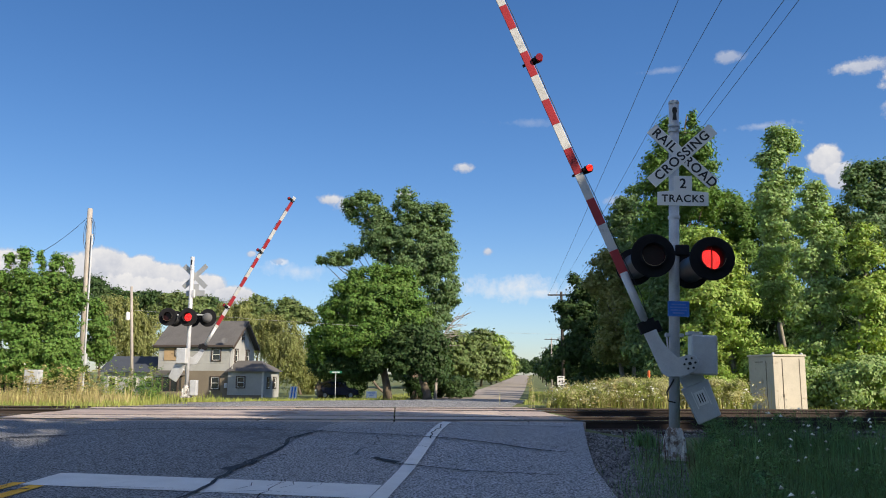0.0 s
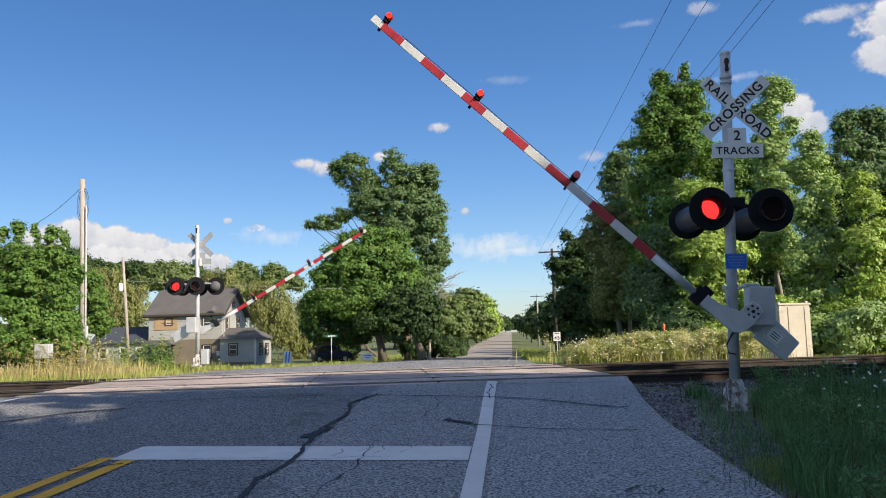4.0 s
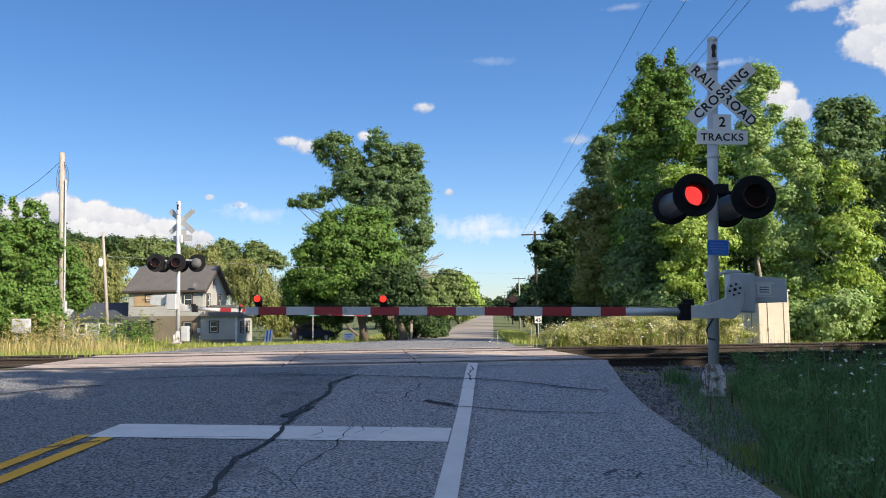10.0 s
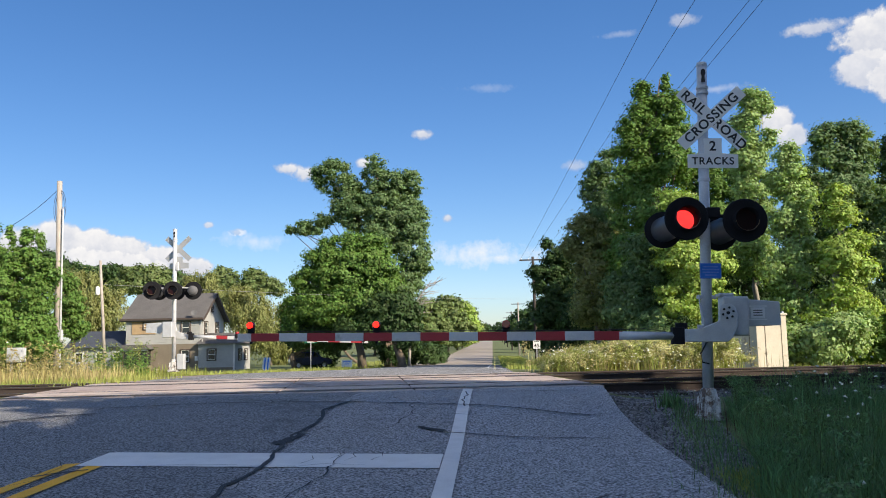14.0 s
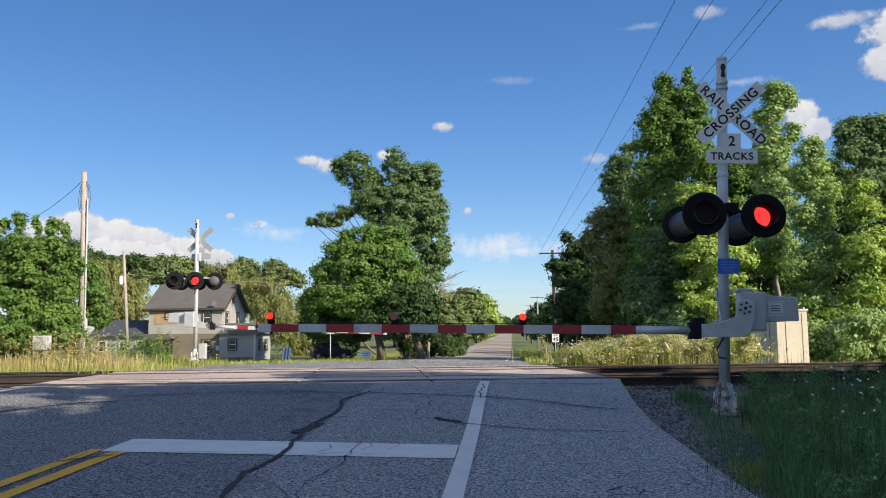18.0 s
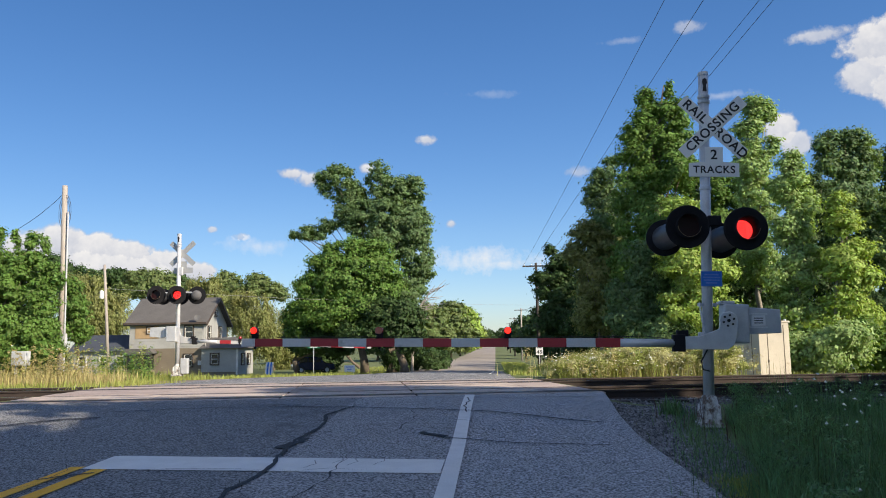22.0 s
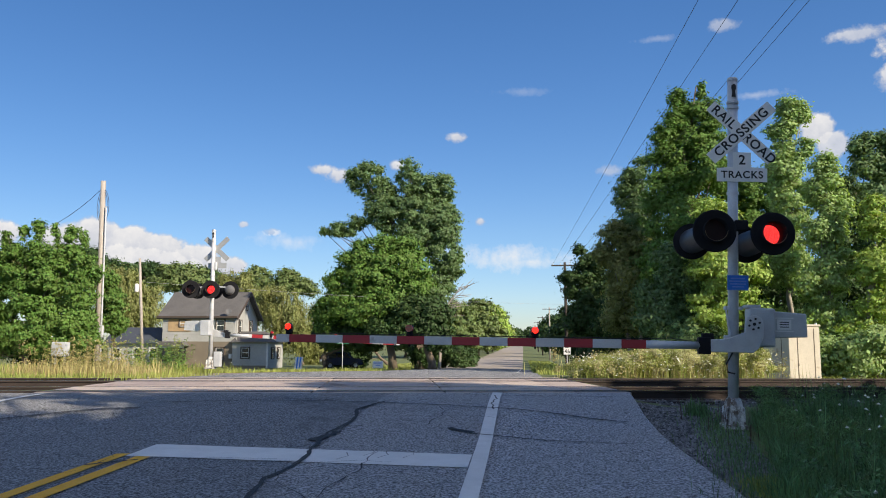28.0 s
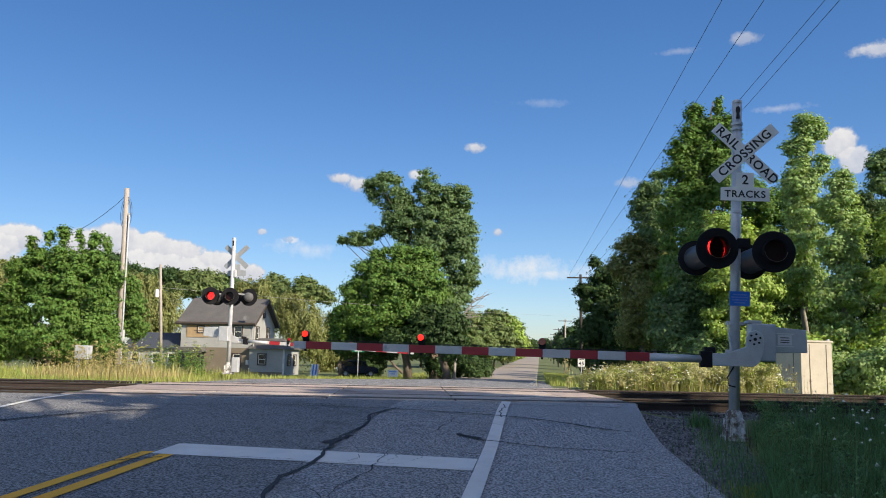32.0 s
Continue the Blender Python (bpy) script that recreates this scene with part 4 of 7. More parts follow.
part("rear_background", lathe([(0.0, 0.0), (0.32, 0.0), (0.33, 0.015), (0.33, 0.03), (0.0, 0.03)], 36, pose(0.66, 0.1, 2.9) @ to_south), BLACK_PAINT, far_signal)
part("rear_housing", lathe([(0.18, 0.03), (0.18, 0.1), (0.16, 0.11), (0.155, 0.18), (0.1, 0.22), (0.0, 0.23)], 28, pose(0.66, 0.1, 2.9) @ to_south), HOUSING, far_signal, "grey lamp housing seen from behind", smooth=True)
part("lamp_crossarm", tube([(-0.7, 0.05, 3.0), (0, 0.05, 3.04), (0.5, 0.05, 3.0)], 0.03, 10), GALV, far_signal)
b = box(0.36, 0.3, 0.56, -0.1, -0.25, 1.5, bevel=0.025)
part("mechanism_box", b, ALU, far_signal, "grey gate mechanism case")
part("relay_box", box(0.26, 0.2, 0.55, 0.28, 0.0, 0.35, bevel=0.02), ALU, far_signal, "small grey junction box")
farm, farm_sh = gate_arm(far_signal, (0.05, 0.2, 1.5), 7.0, (-6.85, -4.6, -2.2), "gate_arm", -0.235)


# ---- plants ----
def leaves(name, clumps, spread, per, size, mat, parent, seed, droop=0.0, out=None, aspect=0.55):
    """Many small leaves in clumps. clumps: centres; spread: clump radius; droop: pulls leaves into hanging strands."""
    r = np.random.RandomState(seed)
    clumps = np.asarray(clumps, float)
    clumps = clumps[: max(8, int(len(clumps) * 0.62))]
    per, size = int(per * 2.4), size * 0.8
    C = np.repeat(np.asarray(clumps, float), per, 0)
    n = len(C)
    off = r.normal(0, 1, (n, 3)) * spread * np.array([0.52, 0.52, 0.36])
    if droop:
        off[:, 2] -= np.abs(r.normal(0, droop, n))
        off[:, :2] *= 0.6
    P = C + off
    ctr = np.asarray(clumps, float).mean(0) if out is None else np.asarray(out, float)
    nrm = (P - ctr)
    nrm /= np.linalg.norm(nrm, axis=1, keepdims=True) + 1e-6
    own = off / (np.linalg.norm(off, axis=1, keepdims=True) + 1e-6)
    nrm = nrm * 0.75 + own * 0.65 + r.normal(0, 0.33, (n, 3)) + np.array([0, 0, 0.35])
    nrm /= np.linalg.norm(nrm, axis=1, keepdims=True) + 1e-6
    a = np.cross(nrm, r.normal(0, 1, (n, 3)))
    if droop:
        a = a * 0.3 + np.array([0, 0, -1.0])
        a -= nrm * (a * nrm).sum(1, keepdims=True)
    a /= np.linalg.norm(a, axis=1, keepdims=True) + 1e-6
    b = np.cross(nrm, a)
    L = size * r.uniform(0.6, 1.4, (n, 1))
    V = np.stack([P - a * L * 0.5, P + b * L * aspect * 0.5 + a * L * 0.05, P + a * L * 0.55, P - b * L * aspect * 0.5 + a * L * 0.05], 1).reshape(-1, 3)
    F = (np.arange(n) * 4)[:, None] + np.arange(4)[None]
    return raw(name, V, F, mat, parent)


def blob_clumps(blobs, n, seed, rough=0.35):
    """Clump centres in a set of ellipsoids (x, y, z, rx, ry, rz), most of them near the surface, with bays and gaps."""
    r = np.random.RandomState(seed)
    vol = np.array([b[3] * b[4] + b[4] * b[5] + b[3] * b[5] for b in blobs])
    pick = r.choice(len(blobs), n, p=vol / vol.sum())
    out = []
    for k in pick:
        x, y, z, rx, ry, rz = blobs[k]
        d = r.normal(0, 1, 3)
        d /= np.linalg.norm(d)
        g = noise.noise(Vector((d[0] * 2.2 + k * 3.1 + seed, d[1] * 2.2, d[2] * 2.2 + k)))
        rad = (r.uniform(0.35, 1.0) ** 0.45) * (1 + rough * g * 1.6)
        out.append((x + d[0] * rx * rad, y + d[1] * ry * rad, z + d[2] * rz * rad))
    return np.array(out)


def limbs(trunk_top, radius, blobs, seed, base=(0, 0, 0), mat=None, parent=None, lean=0.3, forks=2):
    """A tapered trunk with limbs that reach into the crown."""
    rnd = random.Random(seed)
    t = Vector(trunk_top)
    b0 = Vector(base)
    pts = [b0 + (t - b0) * k + Vector((rnd.uniform(-lean, lean), rnd.uniform(-lean, lean), 0)) * (0.0 if k in (0,) else 0.6) for k in (0, 0.12, 0.3, 0.5, 0.7, 0.85, 1)]
    b = tube(pts, [radius * 1.35, radius, radius * 0.85, radius * 0.68, radius * 0.5, radius * 0.35, radius * 0.12], 10)
    for bl in blobs:
        for _ in range(forks):
            h = rnd.uniform(0.25, 0.8)
            s = b0 + (t - b0) * h
            e = Vector((bl[0] + rnd.uniform(-0.6, 0.6) * bl[3], bl[1] + rnd.uniform(-0.6, 0.6) * bl[4], bl[2] + rnd.uniform(-0.3, 0.7) * bl[5]))
            if e.z < s.z:
                s = b0 + (t - b0) * max(0.12, (e.z - b0.z) / max(t.z - b0.z, 1) - 0.15)
            mid = s * 0.5 + e * 0.5 + Vector((0, 0, -0.08 * (e - s).length))
            tube([s, mid, e], [radius * 0.3 * (1 - h * 0.5), radius * 0.18, radius * 0.04], 6, bm=b)
    return part("trunk", b, mat or BARK, parent, smooth=True)


def tree(name, x, y, blobs, n, per, size, mat, seed, trunk_top=None, radius=0.25, spread=0.5, label="", bark=None, z=None, droop=0.0, category="tree", group="", rough=0.35, forks=2):
    z = float(ground_z(x, y)) - 0.05 if z is None else z
    root = empty(name, pose(x, y, z), label=label, category=category, group=group)
    top = trunk_top or (blobs[0][0], blobs[0][1], max(b[2] + b[5] * 0.7 for b in blobs))
    limbs(top, radius, blobs, seed, mat=bark, parent=root, forks=forks)
    leaves("crown", blob_clumps(blobs, n, seed, rough), spread, per, size, mat, root, seed, droop)
    return root


def lobes_of(blobs, lobe, seed, gaps=0.0):
    """Leafy lobes (x, y, z, r) over a set of ellipsoids: most sit at the surface, some fill the inside."""
    r = np.random.RandomState(seed)
    out = []
    for x, y, z, rx, ry, rz in blobs:
        p = 1.6
        surface = 4 * math.pi * (((rx * ry) ** p + (rx * rz) ** p + (ry * rz) ** p) / 3) ** (1 / p)
        lob = min(lobe * 0.8, 0.7 * min(rx, ry, rz))
        n = max(4, int(surface / (math.pi * lob * lob) * 1.25 * (1 - gaps)))
        d = r.normal(0, 1, (n, 3))
        d /= np.linalg.norm(d, axis=1, keepdims=True)
        size = np.minimum(lob * r.uniform(0.5, 1.4, n), 0.85 * min(rx, ry, rz))
        depth = np.where(r.rand(n) < 0.2, r.uniform(0.2, 0.7, n), r.uniform(0.82, 1.06, n))
        reach = np.maximum(np.array([[rx, ry, rz]]) - 0.55 * size[:, None], 0.15)
        out.append(np.column_stack([np.array([x, y, z]) + d * reach * depth[:, None], size]))
    return np.concatenate(out)


def foliage(name, lobes, leaf, cover, mat, parent, seed, droop=0.0, width=0.8):
    """Small leaves over the shells of lobes, facing outwards and up; droop hangs them in strands."""
    r = np.random.RandomState(seed)
    per = np.maximum(6, (cover * 4 * math.pi * lobes[:, 3] ** 2 * 0.8 / (0.5 * width * leaf * leaf)).astype(int))
    C = np.repeat(lobes, per, 0)
    n = len(C)
    d = r.normal(0, 1, (n, 3))
    d /= np.linalg.norm(d, axis=1, keepdims=True)
    k = np.repeat(r.uniform(0, 6.28, (len(lobes), 3)), per, 0)
    rag = 1 + 0.3 * np.sin(d[:, 0] * 4 + k[:, 0]) * np.sin(d[:, 1] * 4 + k[:, 1]) + 0.3 * np.sin(d[:, 2] * 5 + k[:, 2])
    rad = C[:, 3] * r.uniform(0.12, 1.0, n) ** 0.38 * rag * np.where(r.rand(n) < 0.24, r.uniform(1.0, 1.65, n), r.uniform(0.85, 1.1, n))
    off = d * rad[:, None] * np.array([1.05, 1.05, 0.72])
    if droop:
        strand = np.repeat(r.uniform(0.5, 1.0, len(lobes)), per)
        off[:, 2] -= droop * strand * np.abs(r.normal(0, 0.8, n))
        off[:, :2] *= 0.75
    P = C[:, :3] + off
    mid = lobes[:, :3].mean(0)
    out = (P - mid) / (np.linalg.norm(P - mid, axis=1, keepdims=True) + 1e-6)
    nrm = d * 0.8 + out * 0.45 + r.normal(0, 0.36, (n, 3)) + np.array([0, 0, 0.3])
    nrm /= np.linalg.norm(nrm, axis=1, keepdims=True) + 1e-6
    a = np.cross(nrm, r.normal(0, 1, (n, 3)))
    if droop:
        a = a * 0.3 + np.array([0, 0, -1.0])
        a -= nrm * (a * nrm).sum(1, keepdims=True)
    a /= np.linalg.norm(a, axis=1, keepdims=True) + 1e-6
    b = np.cross(nrm, a)
    L = leaf * r.uniform(0.65, 1.4, (n, 1))
    w = width * (0.55 if droop else 1.0)
    V = np.stack([P - a * L * 0.45 - b * L * w * 0.5, P - a * L * 0.3 + b * L * w * 0.5, P + a * L * 0.6], 1).reshape(-1, 3)
    return raw(name, V, np.arange(n * 3).reshape(-1, 3), mat, parent)


def crowned(name, x, y, blobs, lobe, leaf, mat, seed, label, group="", bark=None, radius=0.16, gaps=0.0, droop=0.0, cover=0.75):
    """A tree whose crown fills ellipsoids (x, y from the trunk, z over the road's level)."""
    z = float(ground_z(x, y)) - 0.05
    root = empty(name, pose(x, y, z), label=label, category="tree", group=group)
    blobs = [(bx, by, bz - z, rx, ry, rz) for bx, by, bz, rx, ry, rz in blobs]
    top = max(blobs, key=lambda q: q[2] + q[5])
    limbs((top[0] * 0.8, 0, top[2] + top[5] * 0.3), radius, blobs, seed, mat=bark, parent=root, forks=1 if leaf > 0.25 else 2)
    foliage("crown", lobes_of(blobs, lobe, seed, gaps), leaf, cover, mat, root, seed, droop)
    return root


# middle: a tall cottonwood with two tops behind a rounder maple
crowned("cottonwood_tree", -12.8, 63, [(-5.3, 0.0, 17.0, 2.0, 2.0, 1.9), (-4.0, 0.0, 14.3, 1.5, 1.6, 2.2), (-1.1, 0.0, 17.3, 1.4, 1.5, 1.9), (-0.2, 0.0, 14.2, 2.2, 2.3, 2.5), (2.1, 0.0, 15.9, 1.3, 1.4, 1.9), (2.3, 0.0, 12.6, 1.8, 1.9, 2.2), (0.2, 0.0, 11.3, 2.6, 2.3, 2.2), (2.4, 0.0, 9.4, 1.7, 1.8, 1.8), (3.1, 0.0, 8.2, 1.2, 1.3, 1.2), (1.5, 0.0, 6.3, 1.8, 1.8, 1.7), (-7.9, 0.0, 12.2, 1.8, 1.3, 0.8), (-9.5, 0.0, 12.1, 0.6, 0.5, 0.5), (-6.2, 0.0, 12.9, 1.1, 0.9, 0.8), (-0.0, 0.0, 4.8, 2.1, 2.2, 2.4), (-2.7, 0.0, 13.4, 2.2, 2.0, 2.2), (0.6, 0.0, 15.9, 1.5, 1.5, 1.9), (-3.2, 0.0, 16.0, 1.0, 1.0, 1.4), (1.2, 0.5, 13.6, 2.0, 2.0, 2.4)], 0.62, 0.21, LEAF_COTTON, 11, "tall cottonwood tree with a forked, open crown", radius=0.4, gaps=0.14)
crowned("maple_tree", -14.3, 57, [(-1.7, 0.0, 9.5, 2.1, 1.9, 1.8), (0.6, 0.0, 8.9, 2.0, 1.9, 1.8), (-3.6, 0.0, 7.9, 1.8, 1.9, 1.8), (-1.2, 0.0, 7.0, 3.4, 2.4, 2.3), (1.8, 0.0, 7.0, 2.0, 2.1, 2.0), (-4.7, 0.0, 5.6, 2.0, 2.1, 2.0), (-2.6, 0.0, 4.5, 3.4, 2.4, 2.3), (-5.8, 0.0, 3.7, 1.4, 1.5, 2.0), (-0.0, 0.0, 4.2, 2.5, 2.4, 2.3)], 0.75, 0.21, LEAF_MAPLE, 12, "broad green maple tree beside the road", radius=0.34)
# the maple's shaded lower right, put into the colour of separate dark leaves
crowned("shade_tree", -10.8, 56, [(-1.1, 0.0, 3.9, 2.6, 2.1, 2.0), (-3.3, 0.0, 2.5, 2.8, 1.9, 1.4), (0.6, 0.0, 3.4, 1.4, 1.4, 1.7), (0.0, 0.0, 1.7, 1.7, 1.2, 1.1)], 0.7, 0.21, LEAF_DARK, 13, "dark leaves standing for the shade under the maple's crown", radius=0.35)
crowned("shade_tree", -20.6, 58, [(1.2, 0.0, 2.2, 2.3, 1.8, 1.7), (3.5, 0.0, 2.2, 2.3, 1.8, 1.7), (-0.0, 0.0, 2.7, 1.0, 1.1, 1.4)], 0.7, 0.21, LEAF_DARK, 14, "dark leafy tree beside a lawn", radius=0.3)

snag = empty("dead_tree", pose(-10.8, 62, float(ground_z(-10.8, 62))), label="bare grey dead branches beside the green trees", category="dead tree")
sr = random.Random(9)
b = tube([(0, 0, -0.1), (0.1, 0, 2.5), (0.3, 0, 5.0), (1.0, 0, 6.3), (2.2, 0, 7.9)], [0.14, 0.12, 0.09, 0.06, 0.015], 7)
for k in range(16):
    s0 = Vector((0.2 + k * 0.1, 0, 4.6 + k * 0.19))
    ln, up = sr.uniform(0.8, 2.2), sr.uniform(0.0, 0.9)
    m0 = s0 + Vector((ln * 0.5, sr.uniform(-0.4, 0.4), up * 0.4 * ln))
    e0 = s0 + Vector((ln, sr.uniform(-0.6, 0.6), up * ln))
    tube([s0, m0, e0], [0.04, 0.028, 0.008], 5, bm=b)
    tube([m0, m0 + Vector((sr.uniform(0.2, 0.7), 0.1, sr.uniform(-0.2, 0.8)))], [0.02, 0.006], 4, bm=b)
part("branches", b, POLE_WOOD, snag)

# right: the wood beyond the tracks
W = "trees of the wood beside the tracks"
crowned("maple_tree", 5.9, 36, [(0.4, 0.0, 16.0, 0.5, 0.5, 0.6), (1.8, 0.0, 16.5, 0.3, 0.3, 0.6), (0.7, 0.0, 15.0, 1.1, 0.9, 0.9), (2.0, 0.0, 15.0, 1.0, 1.0, 1.0), (0.1, 0.0, 13.7, 1.4, 1.2, 1.2), (1.8, 0.0, 13.5, 1.4, 1.3, 1.3), (-0.1, 0.0, 12.1, 1.4, 1.3, 1.3), (1.6, 0.0, 11.5, 1.6, 1.6, 1.5), (-0.2, 0.0, 10.4, 1.8, 1.5, 1.4), (0.5, 0.0, 8.4, 2.5, 2.0, 1.9), (0.1, 0.0, 5.9, 2.3, 2.2, 2.1), (0.0, 0.0, 3.5, 2.3, 1.8, 1.7)], 0.62, 0.16, LEAF_MAPLE, 21, "tall dark green maple at the edge of the wood", group=W, radius=0.3)
crowned("poplar_tree", 4.6, 41, [(0.1, 0.0, 13.2, 0.6, 0.6, 0.6), (-0.3, 0.0, 12.2, 1.0, 0.9, 0.8), (-0.9, 0.0, 11.1, 1.1, 0.8, 0.8), (-0.3, 0.0, 10.5, 1.3, 1.3, 1.3), (-0.1, 0.0, 8.8, 1.5, 1.6, 1.7), (0.0, 0.0, 6.2, 1.7, 1.8, 1.9)], 0.5, 0.16, LEAF_COTTON, 22, "grey-green poplar at the edge of the wood", group=W, bark=PALE_BARK, gaps=0.12)
crowned("ash_tree", 3.5, 39, [(-0.6, 0.0, 8.2, 1.2, 0.9, 0.9), (-1.0, 0.0, 6.9, 1.3, 1.2, 1.1), (0.5, 0.0, 7.3, 1.2, 1.3, 1.2), (0.2, 0.0, 5.3, 1.6, 1.7, 1.8), (-0.0, 0.0, 3.2, 1.8, 1.5, 1.4)], 0.5, 0.16, LEAF_WILLOW, 23, "pale green ash at the edge of the wood", group=W, bark=PALE_BARK)
crowned("dark_tree", 3.4, 52, [(-2.1, 0.0, 8.8, 0.6, 0.5, 0.5), (-1.2, 0.0, 7.4, 1.3, 1.3, 1.2), (-2.7, 0.0, 6.6, 1.1, 0.8, 0.6), (-1.5, 0.0, 5.3, 1.8, 1.9, 1.8), (-0.2, 0.0, 6.3, 1.8, 1.9, 2.0), (-1.0, 0.0, 3.0, 2.3, 1.9, 1.8), (0.0, 0.0, 3.8, 2.3, 2.1, 2.0)], 0.55, 0.2, LEAF_DARK, 24, "dark broadleaf tree beside the road", group=W)
crowned("dark_tree", 6.0, 46, [(-0.9, 0.0, 4.9, 2.1, 2.2, 2.1), (-1.9, 0.0, 2.8, 2.5, 1.8, 1.6), (-0.0, 0.0, 2.6, 2.3, 1.6, 1.4)], 0.6, 0.18, LEAF_DARK, 25, "dark broadleaf tree beside the road", group=W)
crowned("ash_tree", 6.3, 31, [(-1.6, 0.0, 5.8, 1.0, 1.1, 1.0), (-1.1, 0.0, 4.4, 1.4, 1.2, 1.2), (-2.3, 0.0, 3.7, 1.2, 1.2, 1.2), (-1.7, 0.0, 2.4, 1.9, 1.3, 1.0), (-0.0, 0.0, 2.9, 1.5, 1.2, 1.2)], 0.5, 0.15, LEAF_COTTON, 26, "grey-green ash at the edge of the wood", group=W, bark=PALE_BARK, gaps=0.12)
crowned("poplar_tree", 10.7, 31, [(0.4, 0.0, 13.8, 0.7, 0.7, 0.6), (0.9, 0.0, 13.4, 0.6, 0.6, 0.6), (0.0, 0.0, 12.6, 0.9, 0.8, 0.7), (0.4, 0.0, 11.6, 1.1, 0.9, 0.9), (-0.1, 0.0, 10.3, 1.2, 1.2, 1.2), (0.3, 0.0, 8.8, 1.2, 1.2, 1.2), (-0.0, 0.0, 7.2, 1.3, 1.4, 1.3), (0.0, 0.0, 5.2, 1.3, 1.4, 1.3)], 0.46, 0.14, LEAF_POPLAR, 27, "slim pale poplar at the edge of the wood", group=W, bark=PALE_BARK, gaps=0.14)
crowned("poplar_tree", 8.1, 29, [(-1.5, 0.0, 7.8, 1.1, 0.9, 0.8), (-1.2, 0.0, 6.7, 1.5, 1.0, 1.0), (-1.9, 0.0, 5.2, 1.3, 1.2, 1.1), (-0.6, 0.0, 4.7, 1.5, 1.4, 1.3), (-1.3, 0.0, 3.1, 1.8, 1.4, 1.3), (-0.0, 0.0, 2.4, 1.8, 1.2, 1.0)], 0.46, 0.14, LEAF_YELLOW, 28, "bright yellow-green poplar beside the tracks", group=W, bark=PALE_BARK)
crowned("poplar_tree", 11.5, 28, [(0.2, 0.0, 9.9, 0.6, 0.6, 0.8), (0.1, 0.0, 8.8, 1.0, 0.9, 0.8), (0.5, 0.0, 7.7, 0.9, 0.9, 0.8), (-0.2, 0.0, 6.6, 1.2, 1.0, 0.9), (0.4, 0.0, 5.2, 1.1, 1.0, 0.9), (-0.3, 0.0, 4.0, 1.2, 1.1, 1.1), (0.0, 0.0, 2.4, 1.3, 1.3, 1.2)], 0.46, 0.14, LEAF_POPLAR, 29, "pale yellow-green poplar beside the tracks", group=W, bark=PALE_BARK, gaps=0.08)
crowned("poplar_tree", 12.6, 26.5, [(0.6, 0.0, 7.7, 0.5, 0.5, 0.6), (0.7, 0.0, 6.6, 0.8, 0.8, 0.7), (1.1, 0.0, 5.4, 1.0, 0.7, 0.6), (0.3, 0.0, 4.8, 1.0, 1.0, 0.9), (1.4, 0.0, 4.0, 0.8, 0.8, 0.7), (0.6, 0.0, 3.1, 1.2, 0.8, 0.8), (1.4, 0.0, 2.2, 0.9, 0.8, 0.8), (0.0, 0.0, 1.9, 1.2, 0.9, 0.9)], 0.42, 0.13, LEAF_YELLOW, 30, "yellow-green poplar with layered boughs beside the tracks", group=W, bark=PALE_BARK)
crowned("oak_tree", 20.3, 44, [(0.2, 0.0, 15.1, 1.1, 0.8, 0.8), (1.5, 0.0, 14.9, 1.2, 1.0, 1.0), (-0.6, 0.0, 14.3, 1.0, 0.9, 0.9), (2.4, 0.0, 14.3, 1.1, 1.1, 1.1), (0.5, 0.0, 13.3, 1.7, 1.2, 1.1), (1.9, 0.0, 12.5, 1.5, 1.2, 1.1), (1.3, 0.0, 11.0, 1.7, 1.4, 1.3), (2.7, 0.0, 9.8, 1.7, 1.8, 1.7), (-0.0, 0.0, 10.6, 1.7, 1.8, 1.7)], 0.65, 0.19, LEAF_COTTON, 32, "tall grey-green oak deep in the wood", group=W, gaps=0.12)
crowned("oak_tree", 26.8, 47, [(0.3, 0.0, 16.2, 1.0, 0.8, 0.8), (0.9, 0.0, 15.1, 1.6, 1.3, 1.2), (-0.4, 0.0, 14.5, 1.4, 1.3, 1.2), (0.6, 0.0, 13.3, 1.8, 1.5, 1.4), (-1.0, 0.0, 12.9, 1.4, 1.5, 1.6), (2.3, 0.0, 15.5, 1.6, 1.5, 1.4), (2.5, 0.0, 13.1, 1.8, 1.9, 1.8), (0.0, 0.0, 10.3, 2.4, 2.3, 2.2)], 0.7, 0.2, LEAF_DARK, 33, "tall dark oak deep in the wood", group=W)
crowned("ash_tree", 19.9, 36, [(0.5, 0.0, 8.6, 1.0, 0.8, 0.8), (0.6, 0.0, 7.6, 1.1, 0.9, 0.8), (-0.1, 0.0, 6.5, 1.0, 1.0, 1.1), (0.5, 0.0, 4.7, 1.5, 1.5, 1.6), (0.0, 0.0, 2.6, 1.8, 1.7, 1.6)], 0.5, 0.15, LEAF_COTTON, 35, "grey-green ash hung with bare vines", group=W, bark=PALE_BARK, gaps=0.16)
crowned("ash_tree", 23.6, 38, [(-0.6, 0.0, 10.2, 1.0, 0.8, 0.8), (0.1, 0.0, 9.2, 1.2, 1.1, 1.0), (0.5, 0.0, 7.2, 1.5, 1.6, 1.5), (0.0, 0.0, 4.5, 1.8, 1.9, 1.8)], 0.55, 0.16, LEAF_POPLAR, 36, "pale green ash in the wood", group=W, bark=PALE_BARK, gaps=0.12)
